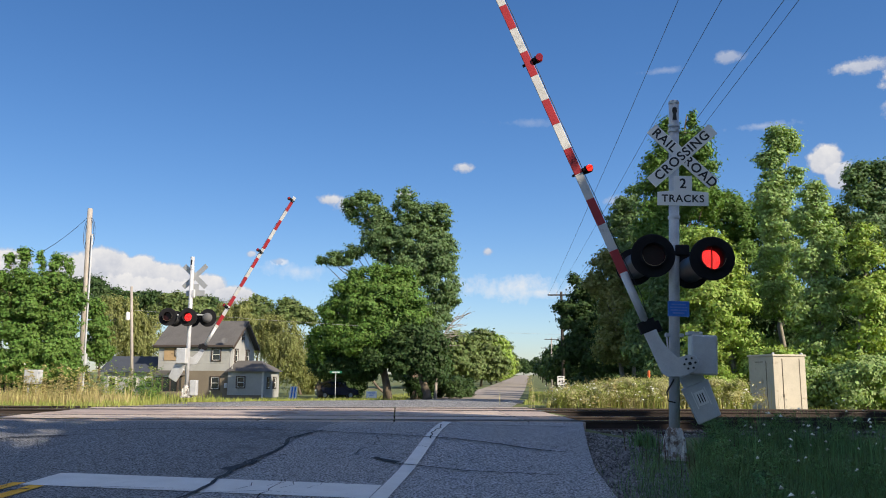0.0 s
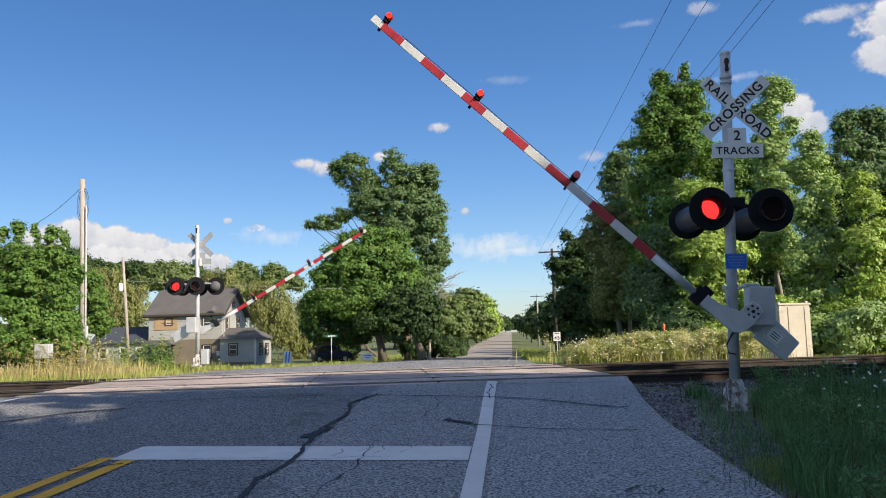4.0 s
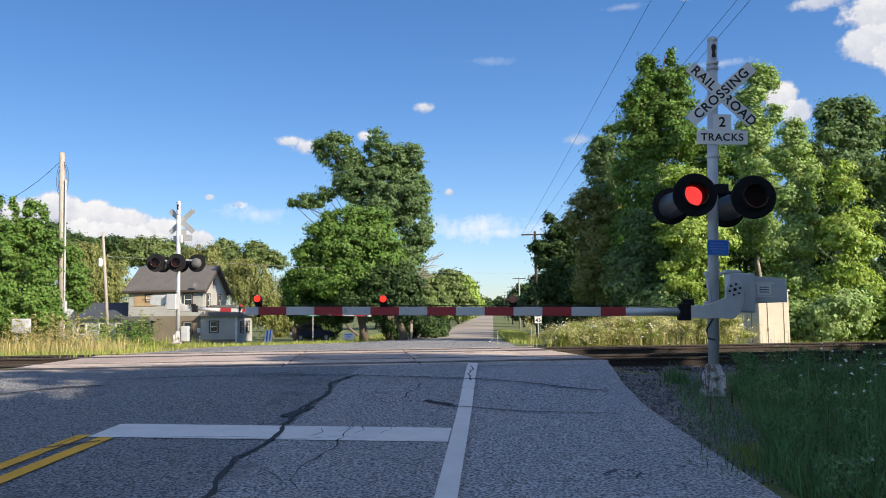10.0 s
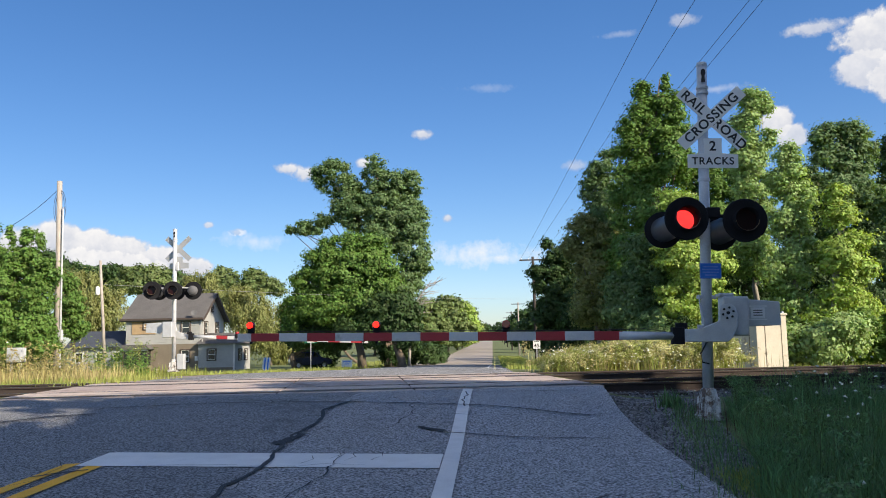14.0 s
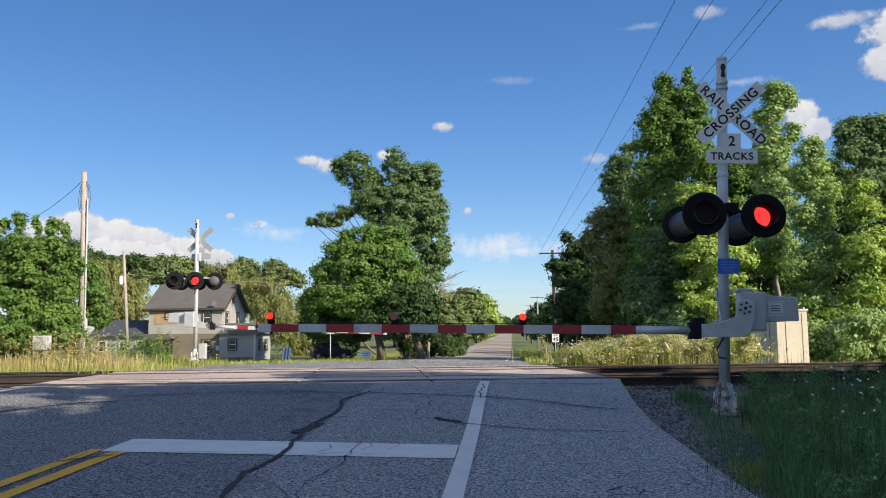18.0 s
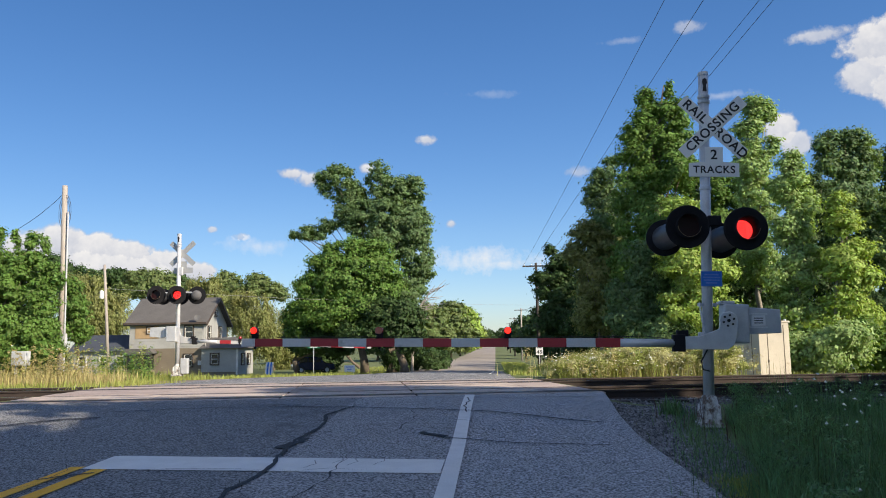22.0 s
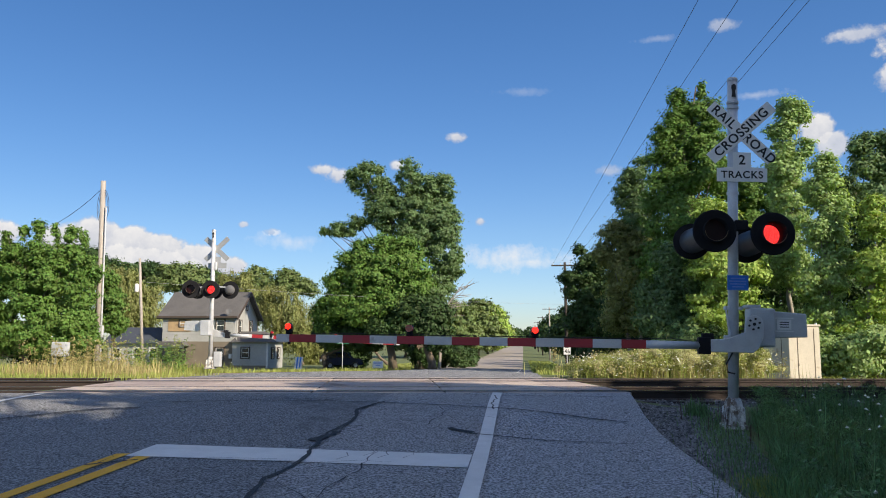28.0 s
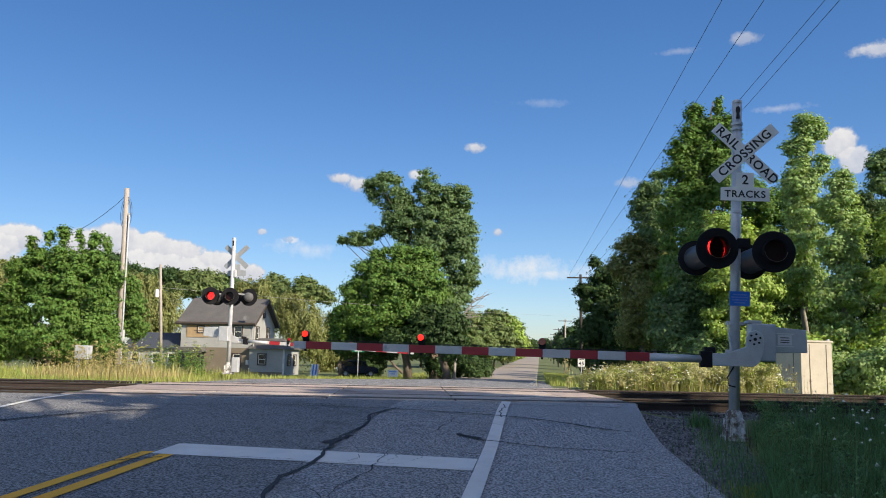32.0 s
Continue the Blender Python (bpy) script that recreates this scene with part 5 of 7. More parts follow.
crowned("ash_tree", 17.8, 29, [(0.2, 0.0, 4.4, 0.7, 0.7, 0.7), (0.5, 0.0, 3.2, 1.0, 0.9, 0.8), (-0.3, 0.0, 2.5, 0.8, 0.7, 0.7), (1.1, 0.0, 1.9, 1.2, 1.3, 1.2), (0.0, 0.0, 1.3, 1.2, 1.0, 1.0)], 0.45, 0.14, LEAF_MAPLE, 37, "green ash beside the tracks", group=W, bark=PALE_BARK)
crowned("ash_tree", 11.4, 42, [(-1.1, 0.0, 12.1, 1.7, 1.6, 1.5), (0.8, 0.0, 11.0, 1.9, 1.8, 1.7), (-0.4, 0.0, 8.9, 2.4, 2.0, 1.9), (-0.0, 0.0, 5.8, 2.6, 2.5, 2.4)], 0.6, 0.17, LEAF_MAPLE, 38, "green ash in the wood", group=W)
crowned("ash_tree", 20.5, 40, [(-3.3, 0.0, 10.9, 1.2, 1.1, 1.1), (-2.8, 0.0, 9.3, 1.6, 1.5, 1.4), (-3.5, 0.0, 6.8, 1.9, 2.0, 1.9), (-0.0, 0.0, 6.4, 1.9, 2.0, 1.9)], 0.6, 0.18, LEAF_DARK, 39, "dark ash in the wood", group=W)
# dark leaf masses added to close the gaps between the trunks
crowned("dark_tree", 11.0, 38, [(1.9, 0.0, 4.9, 1.8, 1.4, 2.1), (5.5, 0.0, 4.9, 2.1, 1.4, 2.1), (3.8, 0.0, 3.2, 2.7, 1.4, 1.7), (-1.2, 0.0, 3.9, 2.1, 1.4, 2.1), (7.1, 0.0, 2.8, 2.0, 1.4, 1.7), (1.4, 0.0, 2.5, 2.1, 1.4, 1.4)], 0.6, 0.17, LEAF_DARK, 58, "dark leaf masses filling gaps low in the wood", group=W)


def undergrowth(name, x0, x1, y0, y1, h, mat, seed, label):
    root = empty(name, pose((x0 + x1) / 2, (y0 + y1) / 2, float(ground_z((x0 + x1) / 2, (y0 + y1) / 2))), label=label, category="bush", group="bushes at the wood's edge")
    r = np.random.RandomState(seed)
    w, d = (x1 - x0) / 2, (y1 - y0) / 2
    bl = [(r.uniform(-w, w), r.uniform(-d, d), r.uniform(0.25, 0.6) * h, r.uniform(0.5, 1) * 1.3, 1.0, r.uniform(0.5, 0.9) * h * 0.6) for _ in range(6)]
    foliage("foliage", lobes_of(bl, 0.4, seed, 0.1), 0.14 if y0 < 40 else 0.2, 0.7, mat, root, seed)
    for q in bl:
        part("stem", tube([(q[0] * 0.8, q[1], -0.1), (q[0], q[1], q[2] + q[5] * 0.6)], [0.03, 0.008], 5), BARK, root)


for i, (x0, x1, y0, y1, h, mt) in enumerate([(2.5, 6, 26, 29, 2.6, LEAF_DARK), (6, 9.5, 25, 28, 2.2, LEAF_YELLOW), (9.5, 13, 23.5, 26, 2.4, LEAF_POPLAR), (13, 17, 24.5, 27, 2.6, LEAF_MAPLE), (17, 21, 26, 29, 2.6, LEAF_POPLAR), (21, 26, 28, 31, 3.0, LEAF_MAPLE), (1.2, 3.6, 46, 56, 3.0, LEAF_DARK), (8, 11, 26, 28, 3.4, LEAF_YELLOW), (4.5, 8, 29, 32, 3.6, LEAF_POPLAR), (5, 10, 33, 36, 5.0, LEAF_DARK), (12, 17, 33, 36, 5.0, LEAF_DARK), (17, 22, 34, 37, 5.0, LEAF_DARK), (-22, -17, 64, 67, 3.2, LEAF_DARK), (-14, -9, 63, 66, 3.4, LEAF_DARK), (-9.8, -8.2, 66, 70, 2.4, LEAF_DARK), (-36, -30, 22, 25, 2.4, LEAF_MAPLE), (-31, -26, 26, 29, 2.6, LEAF_DARK), (-42, -35, 32, 36, 4.0, LEAF_WILLOW), (9, 13, 28, 30, 3.6, LEAF_YELLOW), (15, 19, 29, 31, 3.6, LEAF_YELLOW)]):
    undergrowth("bush", x0, x1, y0, y1, h, mt, 60 + i, "leafy bushes filling the edge of the wood")

# left: young tree by the pole, willows and far wood behind the house
crowned("young_tree", -26.6, 24, [(-1.3, 0.0, 6.2, 0.2, 0.3, 0.5), (-0.4, 0.0, 6.5, 0.2, 0.3, 0.5), (0.3, 0.0, 6.7, 0.3, 0.3, 0.6), (1.2, 0.0, 6.5, 0.2, 0.2, 0.5), (2.0, 0.0, 6.3, 0.3, 0.3, 0.6), (2.6, 0.0, 6.2, 0.2, 0.2, 0.5), (-0.8, 0.0, 5.5, 0.7, 0.6, 0.6), (0.4, 0.0, 5.5, 0.8, 0.7, 0.7), (1.8, 0.0, 5.5, 0.8, 0.7, 0.6), (-1.8, 0.0, 5.0, 0.7, 0.6, 0.6), (2.8, 0.0, 4.7, 0.7, 0.8, 0.8), (-0.3, 0.0, 4.6, 1.1, 0.8, 0.8), (1.2, 0.0, 4.5, 1.2, 0.9, 0.9), (-1.9, 0.0, 3.8, 0.8, 0.7, 0.7), (0.3, 0.0, 3.5, 1.4, 1.0, 0.9), (2.3, 0.0, 3.5, 1.0, 0.9, 0.9), (-2.8, 0.0, 3.1, 1.0, 0.7, 0.7), (-1.4, 0.0, 2.7, 1.1, 0.8, 0.7), (-3.6, 0.0, 2.3, 0.9, 0.8, 0.8), (1.0, 0.0, 2.4, 1.3, 0.9, 0.8), (-2.2, 0.0, 1.8, 1.5, 1.0, 0.7), (2.6, 0.0, 2.2, 0.9, 0.8, 0.8), (-0.1, 0.0, 1.6, 1.7, 1.2, 0.7), (-0.4, 0.0, 1.0, 2.5, 0.5, 0.5), (-2.6, 0.0, 1.0, 1.5, 0.6, 0.6), (1.7, 0.0, 1.2, 1.4, 0.6, 0.5), (-3.6, 0.0, 1.3, 1.0, 0.7, 0.7), (3.0, 0.0, 1.4, 0.8, 0.6, 0.5)], 0.34, 0.12, LEAF_MAPLE, 41, "young broadleaf tree with upright shoots", radius=0.12)
crowned("young_tree", -24.3, 28, [(-0.5, 0.0, 4.6, 0.5, 0.5, 0.6), (-0.3, 0.0, 3.5, 0.8, 0.8, 0.7), (-0.9, 0.0, 2.5, 0.9, 0.8, 0.7), (0.0, 0.0, 2.3, 0.7, 0.8, 0.7)], 0.36, 0.13, LEAF_MAPLE, 42, "young broadleaf sapling behind the utility pole", radius=0.08)
crowned("young_tree", -35.8, 27, [(1.8, 0.0, 2.8, 1.2, 1.0, 1.0), (1.0, 0.0, 3.4, 1.2, 1.3, 1.2), (1.9, 0.0, 1.7, 1.8, 1.3, 0.9), (-0.0, 0.0, 2.2, 1.5, 1.4, 1.4)], 0.42, 0.15, LEAF_MAPLE, 44, "young broadleaf tree beside the tracks", radius=0.12)
crowned("willow_tree", -53.8, 52, [(1.9, 0.0, 7.8, 1.4, 1.3, 1.2), (3.6, 0.0, 7.0, 1.2, 1.3, 1.4), (1.6, 0.0, 6.0, 1.8, 1.9, 1.8), (-0.7, 0.0, 7.2, 1.8, 1.7, 1.6), (4.0, 0.0, 4.8, 1.6, 1.7, 1.8), (-0.0, 0.0, 4.8, 2.4, 2.3, 2.2)], 0.6, 0.2, LEAF_WILLOW, 45, "olive brushy willow beyond the young trees", gaps=0.14)
crowned("willow_tree", -29.8, 84, [(-4.6, 0.0, 8.0, 1.6, 1.4, 1.3), (-2.6, 0.0, 7.3, 2.1, 1.7, 1.6), (-5.0, 0.0, 6.1, 1.6, 1.7, 2.1), (-3.5, 0.0, 5.0, 1.9, 2.0, 2.1), (-1.1, 0.0, 5.2, 1.9, 2.0, 2.1), (-0.3, 0.0, 3.6, 1.4, 1.5, 1.9), (-2.2, 0.0, 2.6, 2.1, 2.0, 1.9), (-0.0, 0.0, 1.7, 1.4, 1.5, 1.4)], 0.85, 0.3, LEAF_WILLOW, 46, "pale drooping willow behind the house", droop=1.3)
crowned("willow_tree", -42.8, 90, [(1.2, 0.0, 9.9, 1.8, 1.3, 1.3), (3.1, 0.0, 9.7, 1.4, 1.3, 1.3), (1.8, 0.0, 8.2, 2.3, 1.9, 1.8), (3.9, 0.0, 7.2, 2.0, 2.1, 2.3), (-0.0, 0.0, 7.9, 1.8, 1.9, 1.8)], 0.85, 0.3, LEAF_WILLOW, 47, "pale drooping willow behind the house", droop=1.2)
crowned("willow_tree", -49.7, 82, [(1.6, 0.0, 7.4, 1.4, 1.2, 1.2), (0.3, 0.0, 7.6, 1.4, 1.5, 1.4), (1.4, 0.0, 5.5, 1.9, 2.0, 1.9), (-0.8, 0.0, 5.7, 1.9, 2.0, 2.1), (0.0, 0.0, 3.4, 2.1, 2.2, 2.1)], 0.8, 0.3, LEAF_WILLOW, 48, "pale drooping willow behind the house", droop=1.2)
crowned("willow_tree", -51.3, 80, [(-1.4, 0.0, 9.8, 1.7, 1.3, 1.2), (0.7, 0.0, 9.5, 1.6, 1.5, 1.4), (-1.6, 0.0, 7.5, 2.2, 2.3, 2.2), (1.4, 0.0, 7.3, 1.9, 2.0, 2.2), (0.0, 0.0, 5.3, 2.8, 1.9, 1.7)], 0.8, 0.3, LEAF_WILLOW, 49, "pale drooping willow behind the house", droop=1.1)
crowned("far_tree", -55.4, 112, [(-5.3, 0.0, 13.1, 1.9, 1.3, 1.1), (-3.0, 0.0, 13.1, 2.2, 1.5, 1.4), (-0.4, 0.0, 12.7, 1.9, 1.5, 1.4), (-4.2, 0.0, 11.2, 3.7, 2.6, 1.9), (0.0, 0.0, 10.9, 2.8, 1.9, 1.9)], 1.1, 0.4, LEAF_FAR, 50, "broadleaf tree of the far wood")
crowned("far_tree", -46.1, 115, [(-0.2, 0.0, 13.2, 1.4, 1.0, 0.9), (-1.3, 0.0, 12.1, 1.6, 1.3, 1.3), (1.3, 0.0, 11.8, 1.6, 1.5, 1.4), (0.0, 0.0, 9.9, 2.8, 2.0, 1.9)], 1.1, 0.4, LEAF_FAR, 51, "broadleaf tree of the far wood")
crowned("far_tree", -37.8, 113, [(-3.2, 0.0, 12.5, 1.7, 1.2, 0.9), (-1.6, 0.0, 11.6, 1.3, 1.3, 1.2), (-4.1, 0.0, 10.7, 2.4, 1.9, 1.8), (0.3, 0.0, 9.8, 2.1, 1.6, 1.5), (-0.0, 0.0, 10.7, 0.9, 1.0, 1.2)], 1.1, 0.4, LEAF_FAR, 52, "broadleaf tree of the far wood")
crowned("far_tree", -53.8, 118, [(-12.8, 0.0, 14.0, 2.3, 1.6, 1.2), (-15.2, 0.0, 13.7, 2.3, 1.6, 1.3), (-13.7, 0.0, 11.7, 3.9, 2.7, 2.3), (-1.4, 0.0, 13.0, 2.3, 1.6, 1.2), (-0.0, 0.0, 11.4, 2.6, 2.0, 1.9)], 1.2, 0.42, LEAF_DARK, 53, "broadleaf tree of the far wood")
crowned("far_tree", -66.7, 115, [(-8.8, 0.0, 16.0, 2.7, 1.9, 1.4), (-5.4, 0.0, 14.4, 2.3, 1.6, 1.2), (-11.7, 0.0, 15.4, 3.1, 2.2, 1.9), (-8.2, 0.0, 13.1, 4.7, 3.3, 2.7), (-2.5, 0.0, 13.4, 2.3, 1.6, 1.3), (0.0, 0.0, 13.4, 2.3, 1.6, 1.3)], 1.2, 0.42, LEAF_DARK, 54, "broadleaf tree of the far wood")
crowned("far_tree", -79.6, 105, [(-16.8, 0.0, 14.4, 4.4, 3.1, 1.8), (-10.2, 0.0, 13.3, 4.0, 2.8, 1.8), (-4.2, 0.0, 13.6, 4.0, 2.8, 1.8), (1.7, 0.0, 13.6, 4.0, 2.8, 1.8), (-9.9, 0.0, 10.3, 5.8, 4.1, 2.9), (-0.0, 0.0, 10.3, 5.8, 4.0, 2.9)], 1.3, 0.45, LEAF_WILLOW, 55, "broadleaf tree of the far wood")
crowned("far_tree", -110.9, 118, [(-5.0, 0.0, 16.3, 5.8, 4.1, 2.5), (-12.6, 0.0, 16.8, 5.8, 4.1, 2.9), (-6.5, 0.0, 12.2, 7.4, 5.2, 3.7), (-15.0, 0.0, 12.6, 7.5, 5.3, 4.2), (-0.0, 0.0, 12.2, 4.9, 3.9, 3.7)], 1.4, 0.5, LEAF_FAR, 56, "broadleaf tree of the far wood")
crowned("willow_tree", -19.5, 86, [(-9.5, 0.0, 5.1, 1.2, 1.3, 1.4), (-8.5, 0.0, 3.6, 1.2, 1.3, 1.9), (-9.4, 0.0, 2.2, 1.4, 1.6, 1.9), (-7.9, 0.0, 1.3, 1.4, 1.6, 1.7), (-9.8, 0.0, -0.1, 1.4, 1.3, 1.2)], 0.85, 0.3, LEAF_WILLOW, 57, "pale drooping willow behind the house", droop=1.2)
# distance along the road
for i, (x, y, h, mt) in enumerate([(-17, 150, 12, LEAF_FAR), (-13.0, 165, 13, LEAF_FAR), (-22, 140, 11, LEAF_DARK), (-12.0, 190, 13, LEAF_YELLOW), (-27, 150, 10, LEAF_FAR), (-12, 220, 14, LEAF_FAR), (-13, 260, 11, LEAF_DARK), (-14, 320, 13, LEAF_DARK), (-13, 400, 13, LEAF_DARK), (3, 150, 9, LEAF_DARK), (4.5, 110, 9, LEAF_DARK), (3.5, 90, 8.5, LEAF_DARK), (3.5, 190, 9, LEAF_DARK), (5, 260, 9, LEAF_DARK), (3, 340, 9, LEAF_DARK), (-8, 640, 14, LEAF_DARK), (2, 650, 15, LEAF_DARK), (-18, 640, 15, LEAF_DARK), (12, 640, 16, LEAF_DARK), (-35, 130, 10, LEAF_FAR), (8, 75, 11, LEAF_DARK), (12, 62, 11, LEAF_DARK)]):
    r = h * 0.36
    z = float(ground_z(x, y))
    crowned("roadside_tree", x, y, [(0, 0, z + h * 0.62, r, r, h * 0.36), (r * 0.4, 0, z + h * 0.36, r, r, h * 0.28), (-r * 0.5, 0, z + h * 0.4, r * 0.7, r * 0.7, h * 0.26)], 1.0, 0.34 if y < 130 else 0.6 if y < 300 else 0.9, mt, 140 + i, "distant broadleaf tree beside the road", radius=0.25)
# trees behind the viewpoint whose shade lies on the road
hedge = [(6.8, -9.4), (10.7, -8.2), (14.7, -7.3), (18.7, -4.9), (23.7, -2.3), (29.0, 0.0), (34.5, 2.4), (40, 4.6)]
hedge += [(x + 1.5, y - 6.0) for x, y in hedge] + [(5.6, -21), (5.8, -28), (12, -20)] + [(x + 4.5, y - 11.5) for x, y in hedge]
# the row farthest back and these two are added to block stray sun patches
hedge += [(15.6, -19.8), (11.5, -17.0)]
for i, (x, y) in enumerate(hedge):
    h = (10.7 if i < 8 else 11.5 if i < 19 else 13.0) + (i * 37 % 5) * 0.3 + {8: 2.0, 9: 1.4, 0: 0.5, 3: 1.4, 4: 1.6, 5: 1.6, 6: 1.6, 7: 1.6, len(hedge) - 2: 3.0, len(hedge) - 1: 0.6}.get(i, 0.0)
    tree("hedgerow_tree", x, y, [(0, 0, h * 0.68, 3.0, 2.8, h * 0.3), (0.4, 0, h * 0.32, 3.3, 3.0, h * 0.34)], 230, 17, 1.16, LEAF_DARK, 200 + i, None, 0.28, 0.9, "tall tree south of the tracks", group="trees south of the tracks", forks=1)


# unseen blocker: crown set on the sun's line to the crossbuck and pole top
tree("hedgerow_tree", 14.7, -9.0, [(0, 0, 13.5, 1.5, 1.5, 1.2), (0.2, 0.2, 13.2, 1.4, 1.4, 1.0)], 130, 26, 0.8, LEAF_DARK, 230, None, 0.3, 0.7, "unseen tree added so that its high crown shades the crossbuck", group="trees south of the tracks", forks=2)


def blades(name, n, place, height, width, mat, seed, lean=0.35, **tags):
    """Grass and weed stalks; place(r) returns x and y arrays, height a (low, high) range."""
    r = np.random.RandomState(seed)
    x, y = place(r, n)
    z = ground_z(x, y) - 0.03
    h = r.uniform(height[0], height[1], n) * r.uniform(0.55, 1.0, n)
    a, ln = r.uniform(0, 6.28, n), np.abs(r.normal(0, lean, n)) * h
    w = width * r.uniform(0.6, 1.4, n)
    dx, dy = np.cos(a), np.sin(a)
    fa = r.uniform(0, 3.14, n)
    wx, wy = np.cos(fa) * w, np.sin(fa) * w
    P = np.stack([x, y, z], -1)
    m = P + np.stack([dx * ln * 0.3, dy * ln * 0.3, h * 0.6], -1)
    t = P + np.stack([dx * ln, dy * ln, h * (1 - 0.1 * ln)], -1)
    W = np.stack([wx, wy, 0 * w], -1)
    V = np.stack([P - W, P + W, m + W * 0.8, m - W * 0.8, t], 1).reshape(-1, 3)
    k = (np.arange(n) * 5)[:, None]
    F = [tuple(q) for q in (k + np.array([[0, 1, 2, 3]])).tolist()] + [tuple(q) for q in (k + np.array([[3, 2, 4]])).tolist()]
    raw(name, V, F, mat, kind="stuff", **tags)
    return t


def flowers(name, pts, size, seed, mat=None, **tags):
    """Flat white umbels on the stalk tips."""
    r = np.random.RandomState(seed)
    n = len(pts)
    V, F = [], []
    for i, p in enumerate(pts):
        s = size * r.uniform(0.5, 1.2)
        tilt = r.normal(0, 0.35, 2)
        c = len(V)
        V.append((p[0], p[1], p[2] + 0.012))
        for k in range(7):
            a = 6.283 * k / 7
            q = s * r.uniform(0.7, 1.1)
            V.append((p[0] + q * math.cos(a), p[1] + q * math.sin(a), p[2] + q * (math.cos(a) * tilt[0] + math.sin(a) * tilt[1]) - 0.01))
        for k in range(7):
            F.append((c, c + 1 + k, c + 1 + (k + 1) % 7))
    raw(name, V, F, mat or FLOWER, kind="stuff", **tags)


def area(x0, x1, y0, y1, power=1.0):
    def f(r, n):
        return x0 + (x1 - x0) * r.rand(n) ** power, y0 + (y1 - y0) * r.rand(n)
    return f


def verge(r, n):
    y = r.uniform(-9.5, 2.2, n)
    edge = np.interp(y, [-9.5, -4.6, -3.6, -2.4, -1.5, 0.5, 2.2], [-0.95, -0.95, -0.55, -0.3, -0.1, 0.3, 1.0])
    return edge + (5.2 - edge) * r.rand(n) ** 1.25, y


grass = dict(category="grass", label="dark green roadside grass in shade")
def patchy(place, scale, lo):
    """Keeps more stalks where a slow noise is high, so that the growth is uneven."""
    def f(r, n):
        x, y = place(r, n * 2)
        k = np.array([noise.noise(Vector((a * scale, b * scale, 3.3))) for a, b in zip(x, y)])
        keep = np.argsort(-(k + r.normal(0, lo, len(k))))[:n]
        return x[keep], y[keep]
    return f


blades("verge_grass", 46000, patchy(verge, 1.5, 0.14), (0.14, 0.55), 0.0032, WEED_GREEN, 301, 0.55, **grass)
blades("verge_grass_low", 26000, verge, (0.05, 0.2), 0.004, WEED_GREEN, 307, 0.7, **grass)
vr = np.random.RandomState(77)
vx, vy = patchy(verge, 0.7, 0.2)(vr, 420)
tagged(foliage("verge_herbs", np.stack([vx, vy, ground_z(vx, vy) + vr.uniform(0.08, 0.5, len(vx)), vr.uniform(0.05, 0.14, len(vx))], -1), 0.034, 0.28, WEED_GREEN, None, 78, width=0.5), label="fine-leaved herbs in the shaded verge", category="weeds", kind="stuff")
t = blades("verge_weeds", 3200, patchy(lambda r, n: (lambda x, y: (x + 0.5, y))(*verge(r, n)), 0.8, 0.3), (0.45, 1.05), 0.0035, WEED_GREEN, 302, 0.2, category="weeds", label="tall roadside weeds in shade")
sel = np.random.RandomState(5).permutation(len(t))[:230]
flowers("wild_carrot_flowers", t[sel], 0.024, 303, category="flowers", label="small white wild carrot flowers in the verge")
blades("verge_dock", 70, lambda r, n: (r.normal(0.15, 0.4, n), r.normal(-0.3, 0.6, n)), (0.3, 0.65), 0.004, WEED_RED, 304, 0.2, category="weeds", label="reddish dock stalks by the signal base")
blades("edge_moss", 7000, lambda r, n: (r.normal(-0.68, 0.17, n), r.normal(-4.15, 0.32, n)), (0.05, 0.13), 0.005, WEED_TALL, 305, category="grass", label="low yellow-green grass at the shoulder's edge")
blades("gravel_weeds", 2600, lambda r, n: (lambda y: (np.interp(y, [-5, -3.6, -1.5, 1.0], [-1.0, -0.8, -0.55, -0.1]) + r.normal(0, 0.22, n), y))(r.uniform(-5.0, 1.0, n)), (0.05, 0.3), 0.0035, WEED_GREEN, 308, 0.5, category="weeds", label="sparse weeds growing through the crushed stone")
blades("ballast_tuft", 240, lambda r, n: (r.normal(-0.35, 0.12, n), r.normal(1.2, 0.12, n)), (0.15, 0.42), 0.006, WEED_GREEN, 306, 0.4, category="weeds", label="small green tuft growing in the ballast")
# beyond the tracks, right
far_weeds = lambda r, n: (-1.7 + 5.8 * r.beta(1.6, 1.4, n), 11.6 + 5.0 * r.rand(n))
t = blades("meadow_weeds", 3200, far_weeds, (0.3, 0.95), 0.009, WEED_TALL, 311, 0.3, category="weeds", label="tall sunlit weeds beyond the tracks")
sel = np.random.RandomState(6).permutation(len(t))[:1300]
flowers("meadow_flowers", t[sel], 0.035, 312, category="flowers", label="white wild carrot flowers above the weeds")
blades("meadow_dry", 1800, lambda r, n: (1.3 + r.normal(0, 1.3, n), 13.2 + r.normal(0, 1.0, n)), (0.5, 1.15), 0.005, WEED_DRY, 313, 0.25, category="weeds", label="dry straw-coloured stalks in the weeds")
blades("wood_edge_grass", 12000, area(-0.5, 26, 21.5, 25), (0.12, 0.45), 0.012, WEED_TALL, 314, category="grass", label="rough grass before the wood")
blades("road_verge_grass", 14000, lambda r, n: (np.where(r.rand(n) < 0.5, -2.4 + 3.4 * r.rand(n), -13.2 - 5 * r.rand(n)), 24 + 90 * r.rand(n) ** 1.4), (0.1, 0.4), 0.02, WEED_TALL, 315, category="grass", label="sunlit grass along the road beyond the tracks")
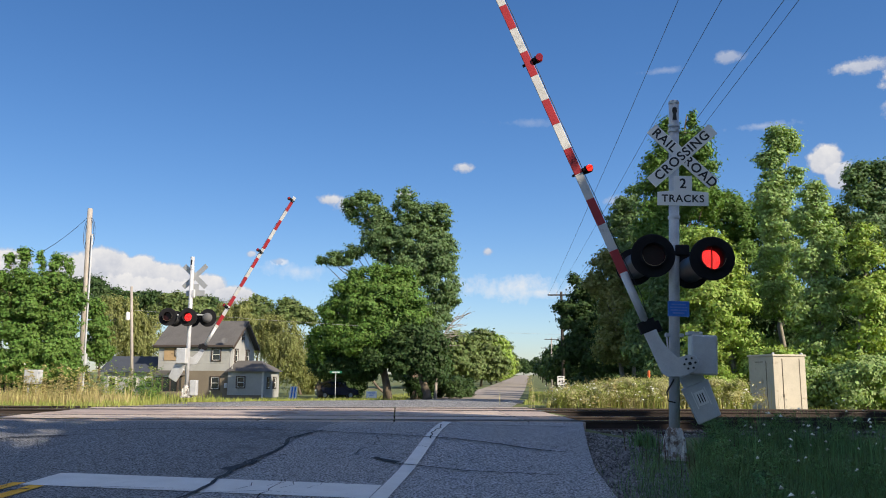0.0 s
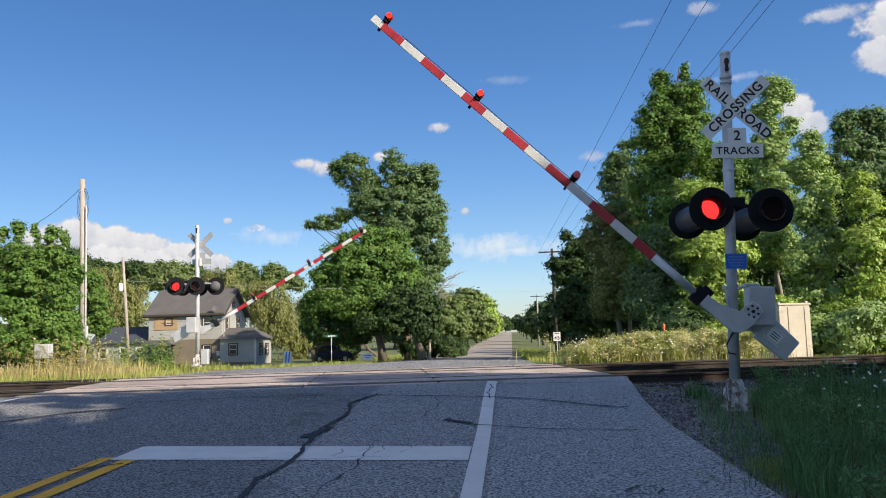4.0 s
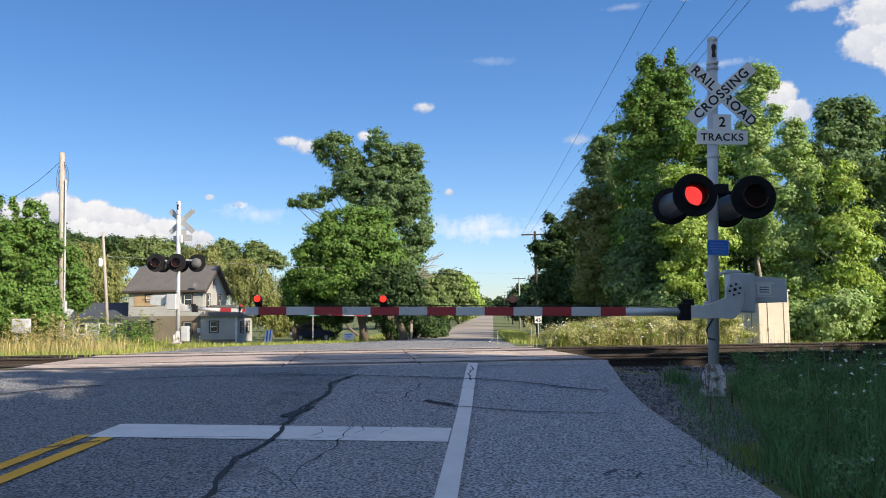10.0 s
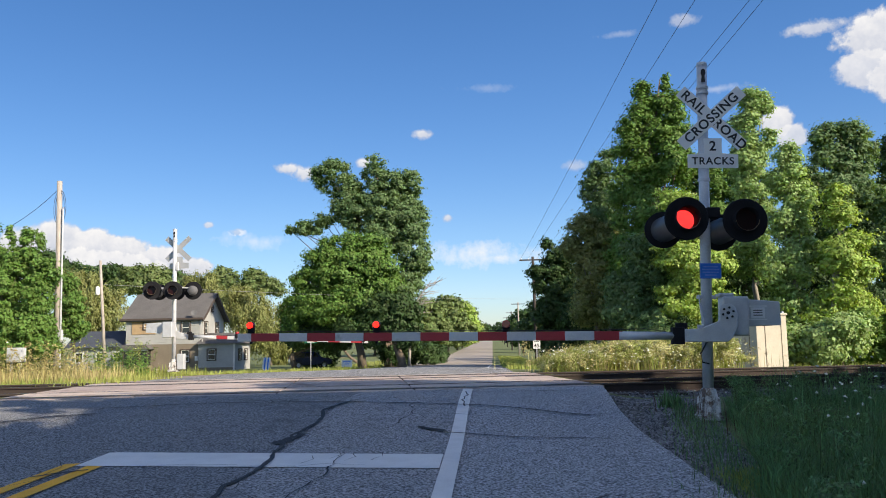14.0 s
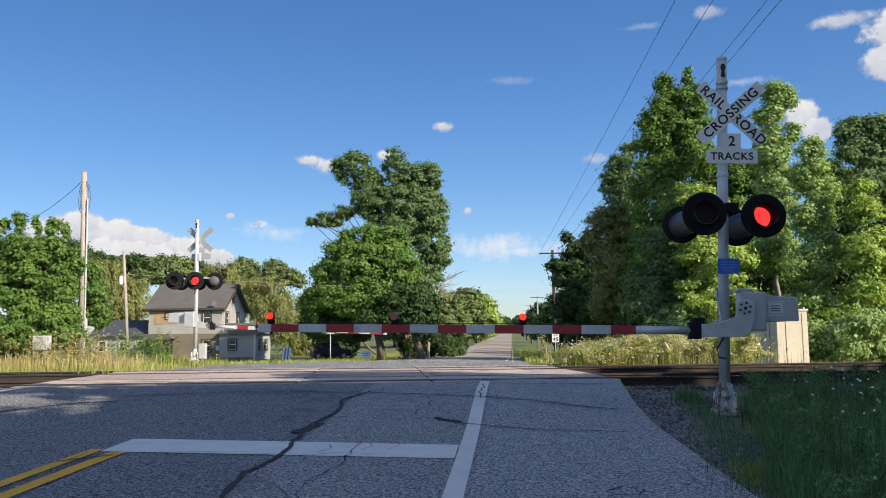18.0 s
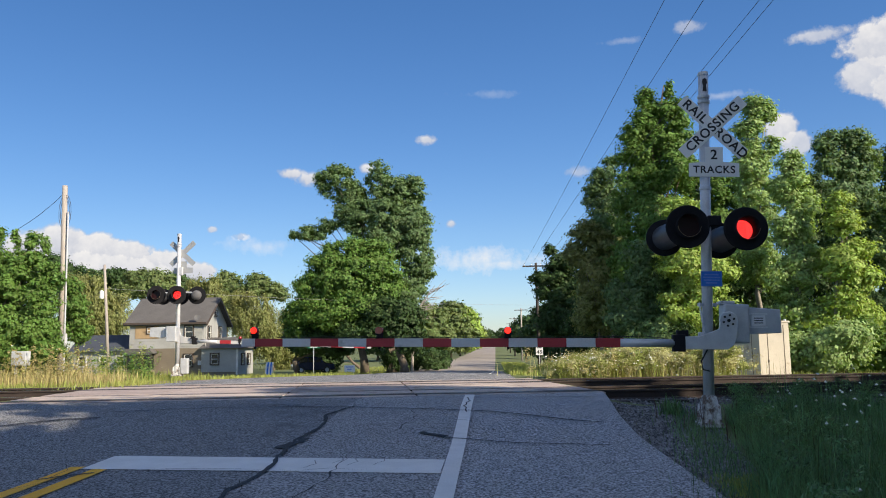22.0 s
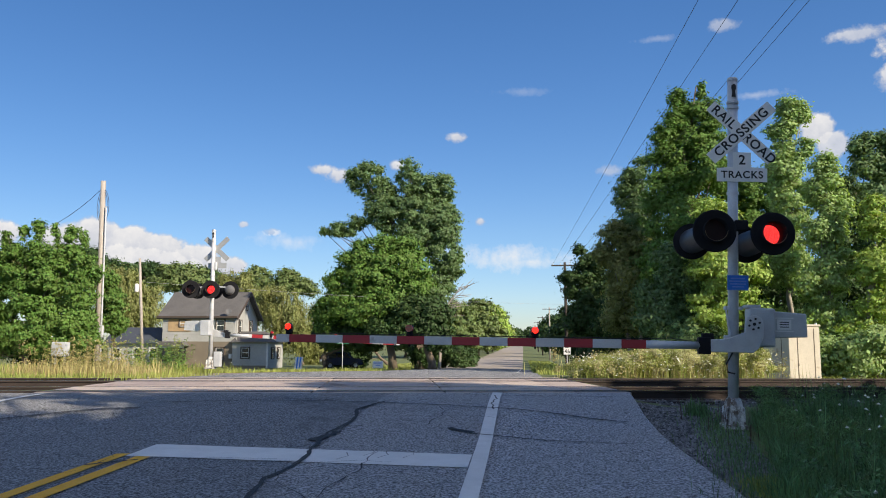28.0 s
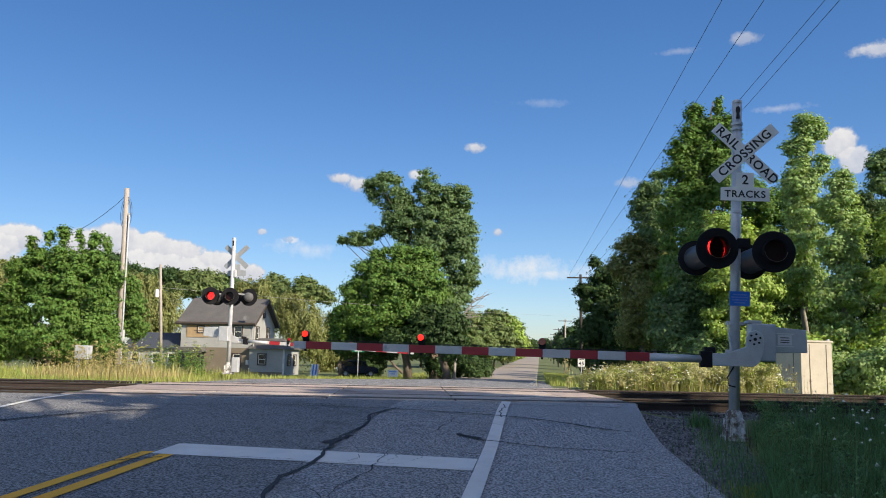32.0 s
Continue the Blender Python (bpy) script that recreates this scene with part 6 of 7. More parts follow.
# left, round the pole
t = blades("left_weeds", 9000, lambda r, n: (-31 + 16.2 * r.rand(n), 14.0 + 7.0 * r.rand(n)), (0.2, 0.6), 0.012, WEED_TALL, 321, 0.22, category="weeds", label="tall sunlit weeds round the utility pole")
blades("left_dry_grass", 2400, lambda r, n: (-19.6 + 4.6 * r.rand(n), 11.6 + 3.2 * r.rand(n)), (0.25, 0.75), 0.010, WEED_DRY, 322, 0.25, category="grass", label="golden dry grass beside the tracks")
sel = np.random.RandomState(7).permutation(len(t))[:160]
flowers("left_flowers", t[sel], 0.028, 323, category="flowers", label="pale wild carrot flowers among the weeds")
blades("left_track_grass", 16000, lambda r, n: (-46 + 34 * r.rand(n), 7.0 + 4 * r.rand(n) - 0.0), (0.1, 0.35), 0.012, WEED_TALL, 324, category="grass", label="low green grass along the tracks")


def weed_plants(name, n, place, height, spread, size, mat, seed, **tags):
    """Leafy upright weeds: leaf clumps strung along each stalk, thinner towards the tip."""
    r = np.random.RandomState(seed)
    x, y = place(r, n)
    h = r.uniform(height[0], height[1], n)
    z = ground_z(x, y)
    lx, ly = r.normal(0, 0.12, n), r.normal(0, 0.12, n)
    k = 9
    w = np.tile(np.linspace(0.08, 1.0, k), n) + r.uniform(-0.05, 0.05, n * k)
    H = np.repeat(h, k)
    c = np.stack([np.repeat(x, k) + w * H * np.repeat(lx, k), np.repeat(y, k) + w * H * np.repeat(ly, k), np.repeat(z, k) + w * H], -1)
    tagged(leaves(name, c[r.permutation(len(c))], spread, 5, size, mat, None, seed, out=(x.mean(), y.mean(), -3), aspect=0.4), kind="stuff", **tags)
    return np.stack([x + lx * h, y + ly * h, z + h], -1)


t = weed_plants("left_weed_plants", 90, lambda r, n: (-19.6 + 4.9 * r.beta(1.2, 1.5, n), 13.2 + 3.2 * r.rand(n)), (0.5, 1.4), 0.09, 0.085, WEED_TALL, 331, category="weeds", label="tall leafy weeds round the utility pole")
flowers("left_umbels", t[::6], 0.035, 332, category="flowers", label="pale flower heads on the tall weeds")
weed_plants("left_plumes", 150, lambda r, n: (-19.4 + 3.6 * r.beta(1.2, 1.6, n), 12.4 + 2.4 * r.rand(n)), (0.4, 1.25), 0.06, 0.075, WEED_DRY, 333, category="weeds", label="golden feathery weed plumes")
weed_plants("left_green_weeds", 70, lambda r, n: (-17.0 + 2.0 * r.rand(n), 14.5 + 2.0 * r.rand(n)), (0.4, 1.2), 0.13, 0.1, LEAF_MAPLE, 334, category="weeds", label="bright green leafy weeds beside the far signal")
mr = np.random.RandomState(335)
mx, my = -1.75 + 6.0 * mr.beta(1.5, 1.3, 1100), 11.8 + 4.0 * mr.rand(1100)
mh = np.interp(mx, [-1.8, -0.6, 1.0, 4.2], [0.3, 0.7, 0.98, 0.9]) * mr.uniform(0.35, 1.0, 1100)
t = np.stack([mx, my, ground_z(mx, my) + mh], -1)
for nm, mt, lb in (("meadow_plants", WEED_TALL, "bushy sunlit weeds beyond the tracks"), ("meadow_seedheads", WEED_PALE, "pale feathery seed heads among the weeds")):
    pick = mr.rand(len(t)) < (0.55 if mt is WEED_TALL else 0.5)
    tagged(foliage(nm, np.column_stack([t[pick], mr.uniform(0.09, 0.22, pick.sum())]), 0.05, 0.3, mt, None, 335, width=0.45), category="weeds", label=lb, kind="stuff")
flowers("meadow_umbels", t[mh > 0.55], 0.04, 336, category="flowers", label="white flower heads on the bushy weeds")
weed_plants("meadow_gold", 60, lambda r, n: (0.9 + r.normal(0, 1.2, n), 12.6 + r.normal(0, 0.7, n)), (0.4, 1.0), 0.12, 0.1, WEED_DRY, 337, category="weeds", label="golden weeds in the meadow")

# ---- house ----
SIDING = material("white_siding", (0.4, 0.4, 0.385), (0.34, 0.34, 0.325), 0.8, 0.75, fine_amount=0.1, bump_scale=8, stain=(0.4, 0.36, 0.28), stain_scale=0.6, stain_at=0.6)
TAN_WALL = material("tan_wall", (0.2, 0.168, 0.125), (0.165, 0.138, 0.105), 0.7, 0.8, fine_amount=0.12, bump_scale=8)
SHINGLE = material("grey_shingle", (0.125, 0.118, 0.115), (0.09, 0.086, 0.084), 0.8, 0.9, bump=0.5, bump_scale=14, fine_amount=0.3)
BLUE_ROOF = material("dark_blue_roof", (0.06, 0.07, 0.09), (0.05, 0.055, 0.07), 0.8, 0.8, bump=0.3, bump_scale=14)
TRIM_WHITE = material("trim_white", (0.75, 0.74, 0.7), None, 3, 0.6, fine_amount=0.06)
TRIM_DARK = material("trim_dark", (0.08, 0.06, 0.05), None, 3, 0.7)
GLASS = material("window_glass", (0.02, 0.025, 0.03), None, 2, 0.08, fine_amount=0.05, spec=0.8)
PLY = material("plywood", (0.42, 0.3, 0.17), (0.36, 0.25, 0.14), 2.0, 0.85, fine_amount=0.15, bump_scale=12)
GZ = -1.3
house = empty("house", pose(-35.7, 66, GZ, 0, 0, 0), label="two-storey white and tan farmhouse with grey gable roof", category="house")


def opening(parent, x, y, z, w, h, face="s", frame_mat=None):
    """A window: frame, glass and crossbars, proud of the wall."""
    turn = {"s": 0, "e": 90}[face]
    wdw = empty("window")
    wdw.parent, wdw.matrix_basis = parent, pose(x, y, z, 0, 0, turn)
    b = bmesh.new()
    f = 0.1
    for dx, dz, sx, sz in ((0, h / 2, w + f * 2, f), (0, -h / 2, w + f * 2, f), (-w / 2 - f / 2, 0, f, h), (w / 2 + f / 2, 0, f, h)):
        box(sx, 0.1, sz, dx, -0.05, dz, bm=b)
    part("window_frame", b, frame_mat or TRIM_DARK, wdw)
    b = box(w, 0.05, 0.06, 0, -0.035, 0)
    for sx in (-1, 1):
        box(0.05, 0.05, h, sx * (w / 2 - 0.03), -0.035, 0, bm=b)
    box(w, 0.05, 0.05, 0, -0.035, h / 2 - 0.08, bm=b)
    box(w, 0.05, 0.05, 0, -0.035, -h / 2 + 0.08, bm=b)
    part("sash", b, TRIM_WHITE, wdw)
    part("pane", box(w, 0.02, h, 0, -0.015, 0), GLASS, wdw)


HW, HD = 7.4, 7.2
part("lower_wall", box(HW, HD, 2.9, 0, HD / 2, 1.3), TAN_WALL, house, "tan rendered lower wall")
b = prism([(0, 2.75), (HD, 2.75), (HD, 5.3), (HD / 2, 7.85), (0, 5.3)], HW, pose(0, 0, 0, 0, 0, 90))
part("upper_wall", b, SIDING, house, "white sided upper wall with gable")
b = bmesh.new()
for k in range(9):
    box(HW + 0.03, 0.02, 0.03, 0, -0.01, 2.95 + k * 0.27, bm=b)
part("siding_laps", b, SIDING, house)
for s in (-1, 1):
    slope = math.degrees(math.atan2(2.55, HD / 2))
    m = Matrix.Translation((0, HD / 2 + s * HD / 4 * 1.08, 6.575 - 0.1)) @ Matrix.Rotation(radians(-s * slope), 4, "X")
    rf = part("roof_slope", box(HW + 1.0, HD / 2 / math.cos(radians(slope)) + 0.5, 0.16, m=m), SHINGLE, house, "grey shingled roof slope")
b = bmesh.new()
for s in (-1, 1):
    m = Matrix.Translation((HW / 2 + 0.52, HD / 2 + s * HD / 4 * 1.08, 6.575 - 0.17)) @ Matrix.Rotation(radians(-s * slope), 4, "X")
    box(0.06, HD / 2 / math.cos(radians(slope)) + 0.5, 0.26, m=m, bm=b)
part("barge_boards", b, TRIM_DARK, house)
part("eave_board", box(HW + 1.0, 0.06, 0.18, 0, -0.42, 5.2), TRIM_DARK, house)
opening(house, 2.35, 0, 4.35, 0.8, 1.25)
opening(house, 2.35, 0, 1.55, 0.8, 1.25)
opening(house, -1.6, 0, 4.55, 0.6, 0.7)
part("boarded_window", box(2.4, 0.05, 1.3, -1.9, -0.03, 4.4), PLY, house, "boarded-up upper window")
part("ply_seam", box(1.3, 0.02, 0.05, -1.7, -0.065, 4.4, m=None), TRIM_DARK, house)
for yy in (1.8, 5.0):
    opening(house, HW / 2, yy, 4.3, 0.7, 1.3, "e")
opening(house, HW / 2, HD / 2, 6.3, 0.4, 0.6, "e")
# bay with dark glazing below the boarded window
part("bay_base", box(2.5, 1.0, 0.7, -2.3, -0.5, 0.35), TAN_WALL, house)
part("bay_glazing", box(2.3, 0.9, 1.5, -2.3, -0.45, 1.45), GLASS, house, "dark bay windows")
for xx in (-3.5, -2.7, -1.9, -1.1):
    part("bay_post", box(0.13, 0.13, 1.55, xx, -0.93, 1.45), TRIM_DARK, house)
part("bay_rail", box(2.55, 0.12, 0.12, -2.3, -0.94, 2.2), TRIM_WHITE, house)
part("bay_roof", prism([(-3.8, 2.28), (-0.8, 2.28), (-1.15, 2.75), (-3.45, 2.75)], 1.3, Matrix.Translation((0, -0.55, 0))), SHINGLE, house, "small hipped bay roof")
part("drainpipe", tube([(4.05, -0.08, 5.1), (4.05, -0.08, 0.1)], 0.05, 8), SIDING, house)
part("meter_box", box(0.3, 0.18, 0.45, 3.5, -0.1, 1.3, bevel=0.02), GALV, house)
part("satellite_dish", lathe([(0.0, 0.0), (0.25, 0.04), (0.4, 0.12), (0.41, 0.12), (0.26, 0.03), (0, -0.02)], 20, pose(3.3, -0.45, 5.7, 60, 0, 20) @ Matrix.Scale(0.75, 4)), HOUSING, house, smooth=True)
# single-storey wing to the east
wing = empty("house_wing", pose(-30.1, 65.7, GZ + 0.05), label="low white wing with hipped roof joined to the farmhouse", category="house")
part("wall", box(3.7, 4.8, 2.7, 0, 2.4, 1.35), SIDING, wing, "white sided wall")
b = bmesh.new()
vs = [b.verts.new(p) for p in ((-1.95, -0.4, 2.65), (2.25, -0.4, 2.65), (2.25, 5.2, 2.65), (-1.95, 5.2, 2.65), (-1.95, 2.4, 3.75), (0.7, 2.4, 3.75))]
for f in ((0, 1, 5, 4), (1, 2, 5), (2, 3, 4, 5), (3, 0, 4), (3, 2, 1, 0)):
    b.faces.new([vs[i] for i in f])
part("roof", b, SHINGLE, wing, "grey hipped roof")
part("skirt_board", box(3.74, 0.04, 0.3, 0, -0.01, 0.2), TAN_WALL, wing)
opening(wing, -0.5, 0, 1.6, 0.75, 1.1)
for yy in (1.3, 3.2):
    opening(wing, 1.85, yy, 1.55, 0.7, 1.1, "e")
part("corner_post", box(0.16, 0.16, 2.6, 1.75, -0.05, 1.35), TRIM_WHITE, wing)
# blue-roofed outbuilding to the west
shed = empty("outbuilding", pose(-42.4, 66.5, GZ + 0.2), label="low white outbuilding with dark blue roof", category="shed")
part("wall", box(5.8, 4, 2.4, 0, 2, 1.2), SIDING, shed, "white sided wall")
part("roof", prism([(-0.5, 2.35), (4.6, 2.35), (2.0, 4.0)], 6.6, pose(0, 0, 0, 0, 0, 90)), BLUE_ROOF, shed, "dark blue metal roof")
for xx in (-2.0, 0.2, 1.9):
    opening(shed, xx, 0, 1.35, 0.75, 1.1, frame_mat=TRIM_WHITE)


# ---- poles and wires ----
def tilt_pole(name, base, top, r0, r1, mat, label, **tags):
    p = empty(name, Matrix.Translation(base), label=label, category="utility pole", **tags)
    d = Vector(top) - Vector(base)
    part("post", tube([(0, 0, -0.3), d * 0.5, d], [r0, (r0 + r1) / 2, r1], 14), mat, p, smooth=True)
    return p, d


pole, d = tilt_pole("utility_pole", (-23.5, 25.0, -0.1), (-23.72, 25.0, 9.2), 0.17, 0.12, POLE_WOOD, "weathered grey wooden utility pole beside the tracks")
part("conduit", tube([(0.16, -0.1, 0.2), (0.05, -0.1, 7.9), (0.05, -0.1, 8.0)], 0.04, 8), GALV, pole, "pale conduit")
part("meter_box", box(0.26, 0.16, 0.55, 0.16, -0.2, 1.9, bevel=0.02), GALV, pole)
for k, (rx, rz) in enumerate(((0.22, 0.75), (0.3, 0.85))):
    part("wire_loop", tube([(d.x + rx * math.sin(a) + 0.08, -0.05, 8.0 + rz * math.cos(a)) for a in np.linspace(0, 6.28, 17)], 0.012, 5), WIRE, pole)
part("service_wire", tube([(d.x - k * 1.5, 0.6 * k, d.z - 0.35 - 1.0 * k + 0.12 * k * k) for k in np.linspace(0, 4, 9)], 0.012, 5), WIRE, pole)
thin, d = tilt_pole("light_pole", (-28.6, 40.0, -0.3), (-29.15, 40.0, 7.0), 0.12, 0.08, POLE_WOOD, "thin leaning pole with a white transformer can")
part("transformer", lathe([(0, 0), (0.16, 0), (0.17, 0.1), (0.17, 0.65), (0.1, 0.75), (0, 0.76)], 16, Matrix.Translation((-0.62, -0.1, 5.0)) @ Matrix.Scale(0.75, 4)), SIGN_WHITE, thin, smooth=True)
# line along the right of the road
line_poles = []
for i, (x, y, h) in enumerate([(0.75, 60, 9.7), (1.5, 130, 9.2), (1.45, 180, 9.2), (1.4, 235, 9.2), (1.4, 300, 9.2), (1.4, 370, 9.2)]):
    z = float(ground_z(x, y))
    p, d = tilt_pole("line_pole", (x, y, z), (x - 0.1 * (i == 0), y, z + h), 0.17, 0.11, DARK_POLE if i != 1 else POLE_WOOD, "dark wooden power-line pole with a crossarm", group="power-line poles")
    part("crossarm", box(2.4, 0.1, 0.12, d.x, -0.1, h - 0.3), DARK_POLE, p)
    for q in (-1.05, -0.4, 0.4, 1.05):
        part("insulator", lathe([(0, 0), (0.04, 0), (0.05, 0.06), (0.03, 0.12), (0, 0.14)], 8, Matrix.Translation((d.x + q, -0.1, h - 0.24))), GALV, p)
    line_poles.append((x, y, z + h - 0.12))
for q, ex in ((-1.05, 3.35), (-0.4, 4.75), (0.4, 6.9), (1.05, 7.0)):
    a = Vector((line_poles[0][0] + q - 0.1, 60, line_poles[0][2]))
    e = Vector((ex, -40, 12.6))
    pts = [a.lerp(e, k / 24) - Vector((0, 0, 0.4 * 4 * (k / 24) * (1 - k / 24))) for k in range(25)]
    tagged(part("overhead_wire", tube(pts, 0.008, 5), WIRE), label="thin overhead power wire along the road", category="wire", group="overhead wires")
tagged(part("overhead_wire", tube([Vector((-29, 40, 5.4)).lerp(Vector((1.6, 76, 5.6)), k / 12) - Vector((0, 0, 0.25 * 4 * (k / 12) * (1 - k / 12))) for k in range(13)], 0.008, 5), SIGN_BACK), label="service wire slung across the road", category="wire", group="overhead wires")

# ---- relay cabinet, signs, car and small things ----
cab = empty("relay_cabinet", pose(7.3, 20.6, -0.2, 0, 0, 18), label="large cream metal relay cabinet beside the tracks", category="cabinet")
part("body", box(1.35, 1.6, 2.1, 0, 0, 1.1, bevel=0.02), CABINET, cab, "cream painted metal body")
part("lid", box(1.43, 1.68, 0.08, 0, 0, 2.19, bevel=0.02), CABINET, cab)
for xx in (-0.3, 0.42):
    part("door_seam", box(0.03, 0.012, 1.95, xx, -0.803, 1.1), SEAM, cab)
part("side_seam", box(0.012, 0.03, 1.8, -0.678, -0.35, 1.1), SEAM, cab)
part("side_seam", box(0.012, 0.5, 0.03, -0.678, 0.1, 1.95), SEAM, cab)
part("hinge", box(0.05, 0.03, 0.1, -0.3, -0.81, 0.7), SEAM, cab)
for xx in (-0.6, 0.6):
    part("lifting_eye", lathe([(0, 0), (0.05, 0), (0.05, 0.06), (0, 0.07)], 10, Matrix.Translation((xx, -0.7, 2.23))), GALV, cab)
box_post = empty("equipment_box", pose(-18.8, 14, float(ground_z(-18.8, 14))), label="small grey junction box on two posts in the weeds", category="junction box")
part("case", box(0.5, 0.3, 0.48, 0, 0, 0.9, bevel=0.02), GALV, box_post)
for s in (-0.16, 0.16):
    part("leg", box(0.06, 0.06, 0.75, s, 0, 0.33), ALU, box_post)
limit = empty("speed_sign", pose(0.0, 46, float(ground_z(0, 46))), label="white speed limit sign on a post", category="road sign")
part("post", box(0.06, 0.05, 1.9, 0, 0.05, 0.9), GALV, limit)
part("plate", box(0.5, 0.02, 0.62, 0, 0, 1.6, bevel=0.006), SIGN_WHITE, limit)
words("45", 0.36, SIGN_BLACK, limit, Matrix.Translation((0, -0.014, 1.5)) @ Matrix.Rotation(radians(90), 4, "X"))
part("print_bar", box(0.34, 0.006, 0.05, 0, -0.013, 1.8), SIGN_BLACK, limit)
marker = empty("orange_marker", pose(1.55, 14, float(ground_z(1.55, 14))), label="orange plastic marker post in the weeds", category="marker post")
part("stake", tube([(0, 0, -0.1), (0, 0, 1.1)], 0.035, 10), material("orange_plastic", (0.7, 0.13, 0.03), None, 5, 0.5), marker)
part("cap", lathe([(0, 1.1), (0.045, 1.1), (0.045, 1.22), (0.03, 1.26), (0, 1.27)], 12), material("orange_cap", (0.75, 0.16, 0.04), None, 5, 0.5), marker)
sale = empty("yard_sign", pose(-14.75, 52, float(ground_z(-14.75, 52))), label="white yard sale sign with blue print on the lawn", category="sign")
part("board", box(0.85, 0.03, 0.55, 0, 0, 0.5, bevel=0.006), SIGN_WHITE, sale)
for s in (-0.3, 0.3):
    part("stake", box(0.04, 0.03, 0.6, s, 0.03, 0.1), GALV, sale)
b = box(0.6, 0.006, 0.07, 0, -0.018, 0.62)
box(0.36, 0.006, 0.06, 0, -0.018, 0.45, bm=b)
part("print_bars", b, SIGN_BLUE, sale)
street = empty("street_sign", pose(-17.2, 50, float(ground_z(-17.2, 50))), label="green street name sign on a thin post", category="road sign")
part("post", tube([(0, 0, 0), (0, 0, 2.3)], 0.03, 8), GALV, street)
part("blade", box(0.95, 0.02, 0.2, 0, 0, 2.2, bevel=0.004), SIGN_GREEN, street)
part("print_bar", box(0.6, 0.006, 0.07, 0, -0.014, 2.2), SIGN_WHITE, street)
chair = empty("lawn_chair", pose(-23.6, 60, float(ground_z(-23.6, 60))), label="blue and white striped folding lawn chair", category="chair")
for k in range(5):
    part("stripe", box(0.13, 0.03, 1.3, -0.28 + k * 0.14, 0, 0.6, m=Matrix.Rotation(radians(-20), 4, "X")), SIGN_BLUE if k % 2 else SIGN_WHITE, chair)
part("frame", tube([(-0.36, 0.5, 0), (-0.36, 0, 0.7), (0.36, 0, 0.7), (0.36, 0.5, 0)], 0.02, 6), GALV, chair)

CAR_PAINT = material("dark_blue_paint", (0.012, 0.02, 0.06), (0.01, 0.016, 0.05), 2, 0.25, coat=0.8, fine_amount=0.05)
car = empty("car", pose(-19.9, 61.5, -0.98, 0, 0, 24) @ Matrix.Scale(0.86, 4), label="dark blue sport utility vehicle parked on the lawn", category="car")
out = [(-2.2, 0.35), (-2.25, 0.7), (-2.2, 1.0), (-1.95, 1.1), (-1.75, 1.62), (-1.5, 1.72), (0.2, 1.72), (0.55, 1.62), (1.15, 1.1), (2.0, 0.98), (2.2, 0.8), (2.22, 0.4), (1.9, 0.3), (-1.9, 0.3)]
part("body", prism(out, 1.78, bevel=0.06), CAR_PAINT, car, "dark blue body")
for s in (-1, 1):
    for x0, x1 in ((-1.6, -0.75), (-0.68, 0.05), (0.12, 0.75)):
        part("side_window", prism([(x0, 1.14), (x1, 1.14), (min(x1, 0.5), 1.6), (x0 + 0.1, 1.6)], 0.02, Matrix.Translation((0, s * 0.895, 0))), GLASS, car)
    for wx in (-1.4, 1.35):
        wh = empty("wheel")
        wh.parent, wh.matrix_basis = car, Matrix.Translation((wx, s * 0.82, 0.34))
        part("tyre", lathe([(0.2, -0.11), (0.33, -0.11), (0.35, -0.07), (0.35, 0.07), (0.33, 0.11), (0.2, 0.11)], 24, Matrix.Rotation(radians(90), 4, "X")), RUBBER, wh, smooth=True)
        part("rim", lathe([(0.0, -0.1), (0.2, -0.115), (0.21, 0.115), (0.0, 0.1)], 20, Matrix.Rotation(radians(90), 4, "X")), ALU, wh)
    part("headlight", box(0.12, 0.35, 0.16, 2.17, s * 0.6, 0.78, bevel=0.03), GLASS, car)
    part("tail_light", box(0.1, 0.16, 0.4, -2.2, s * 0.75, 1.0, bevel=0.02), RED_GLASS, car)
part("windscreen", box(0.02, 1.5, 0.72, 0.86, 0, 1.37, m=None), GLASS, car)
part("rear_window", box(0.03, 1.4, 0.46, -1.86, 0, 1.36), GLASS, car)
part("bumper", box(0.16, 1.7, 0.2, 2.22, 0, 0.45, bevel=0.04), RUBBER, car)


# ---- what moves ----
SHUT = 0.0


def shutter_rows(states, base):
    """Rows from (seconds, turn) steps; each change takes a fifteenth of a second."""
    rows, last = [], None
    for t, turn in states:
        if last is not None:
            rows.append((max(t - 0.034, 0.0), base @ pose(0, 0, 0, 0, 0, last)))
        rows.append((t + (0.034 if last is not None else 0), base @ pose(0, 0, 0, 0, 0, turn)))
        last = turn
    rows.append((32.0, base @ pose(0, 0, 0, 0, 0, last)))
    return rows


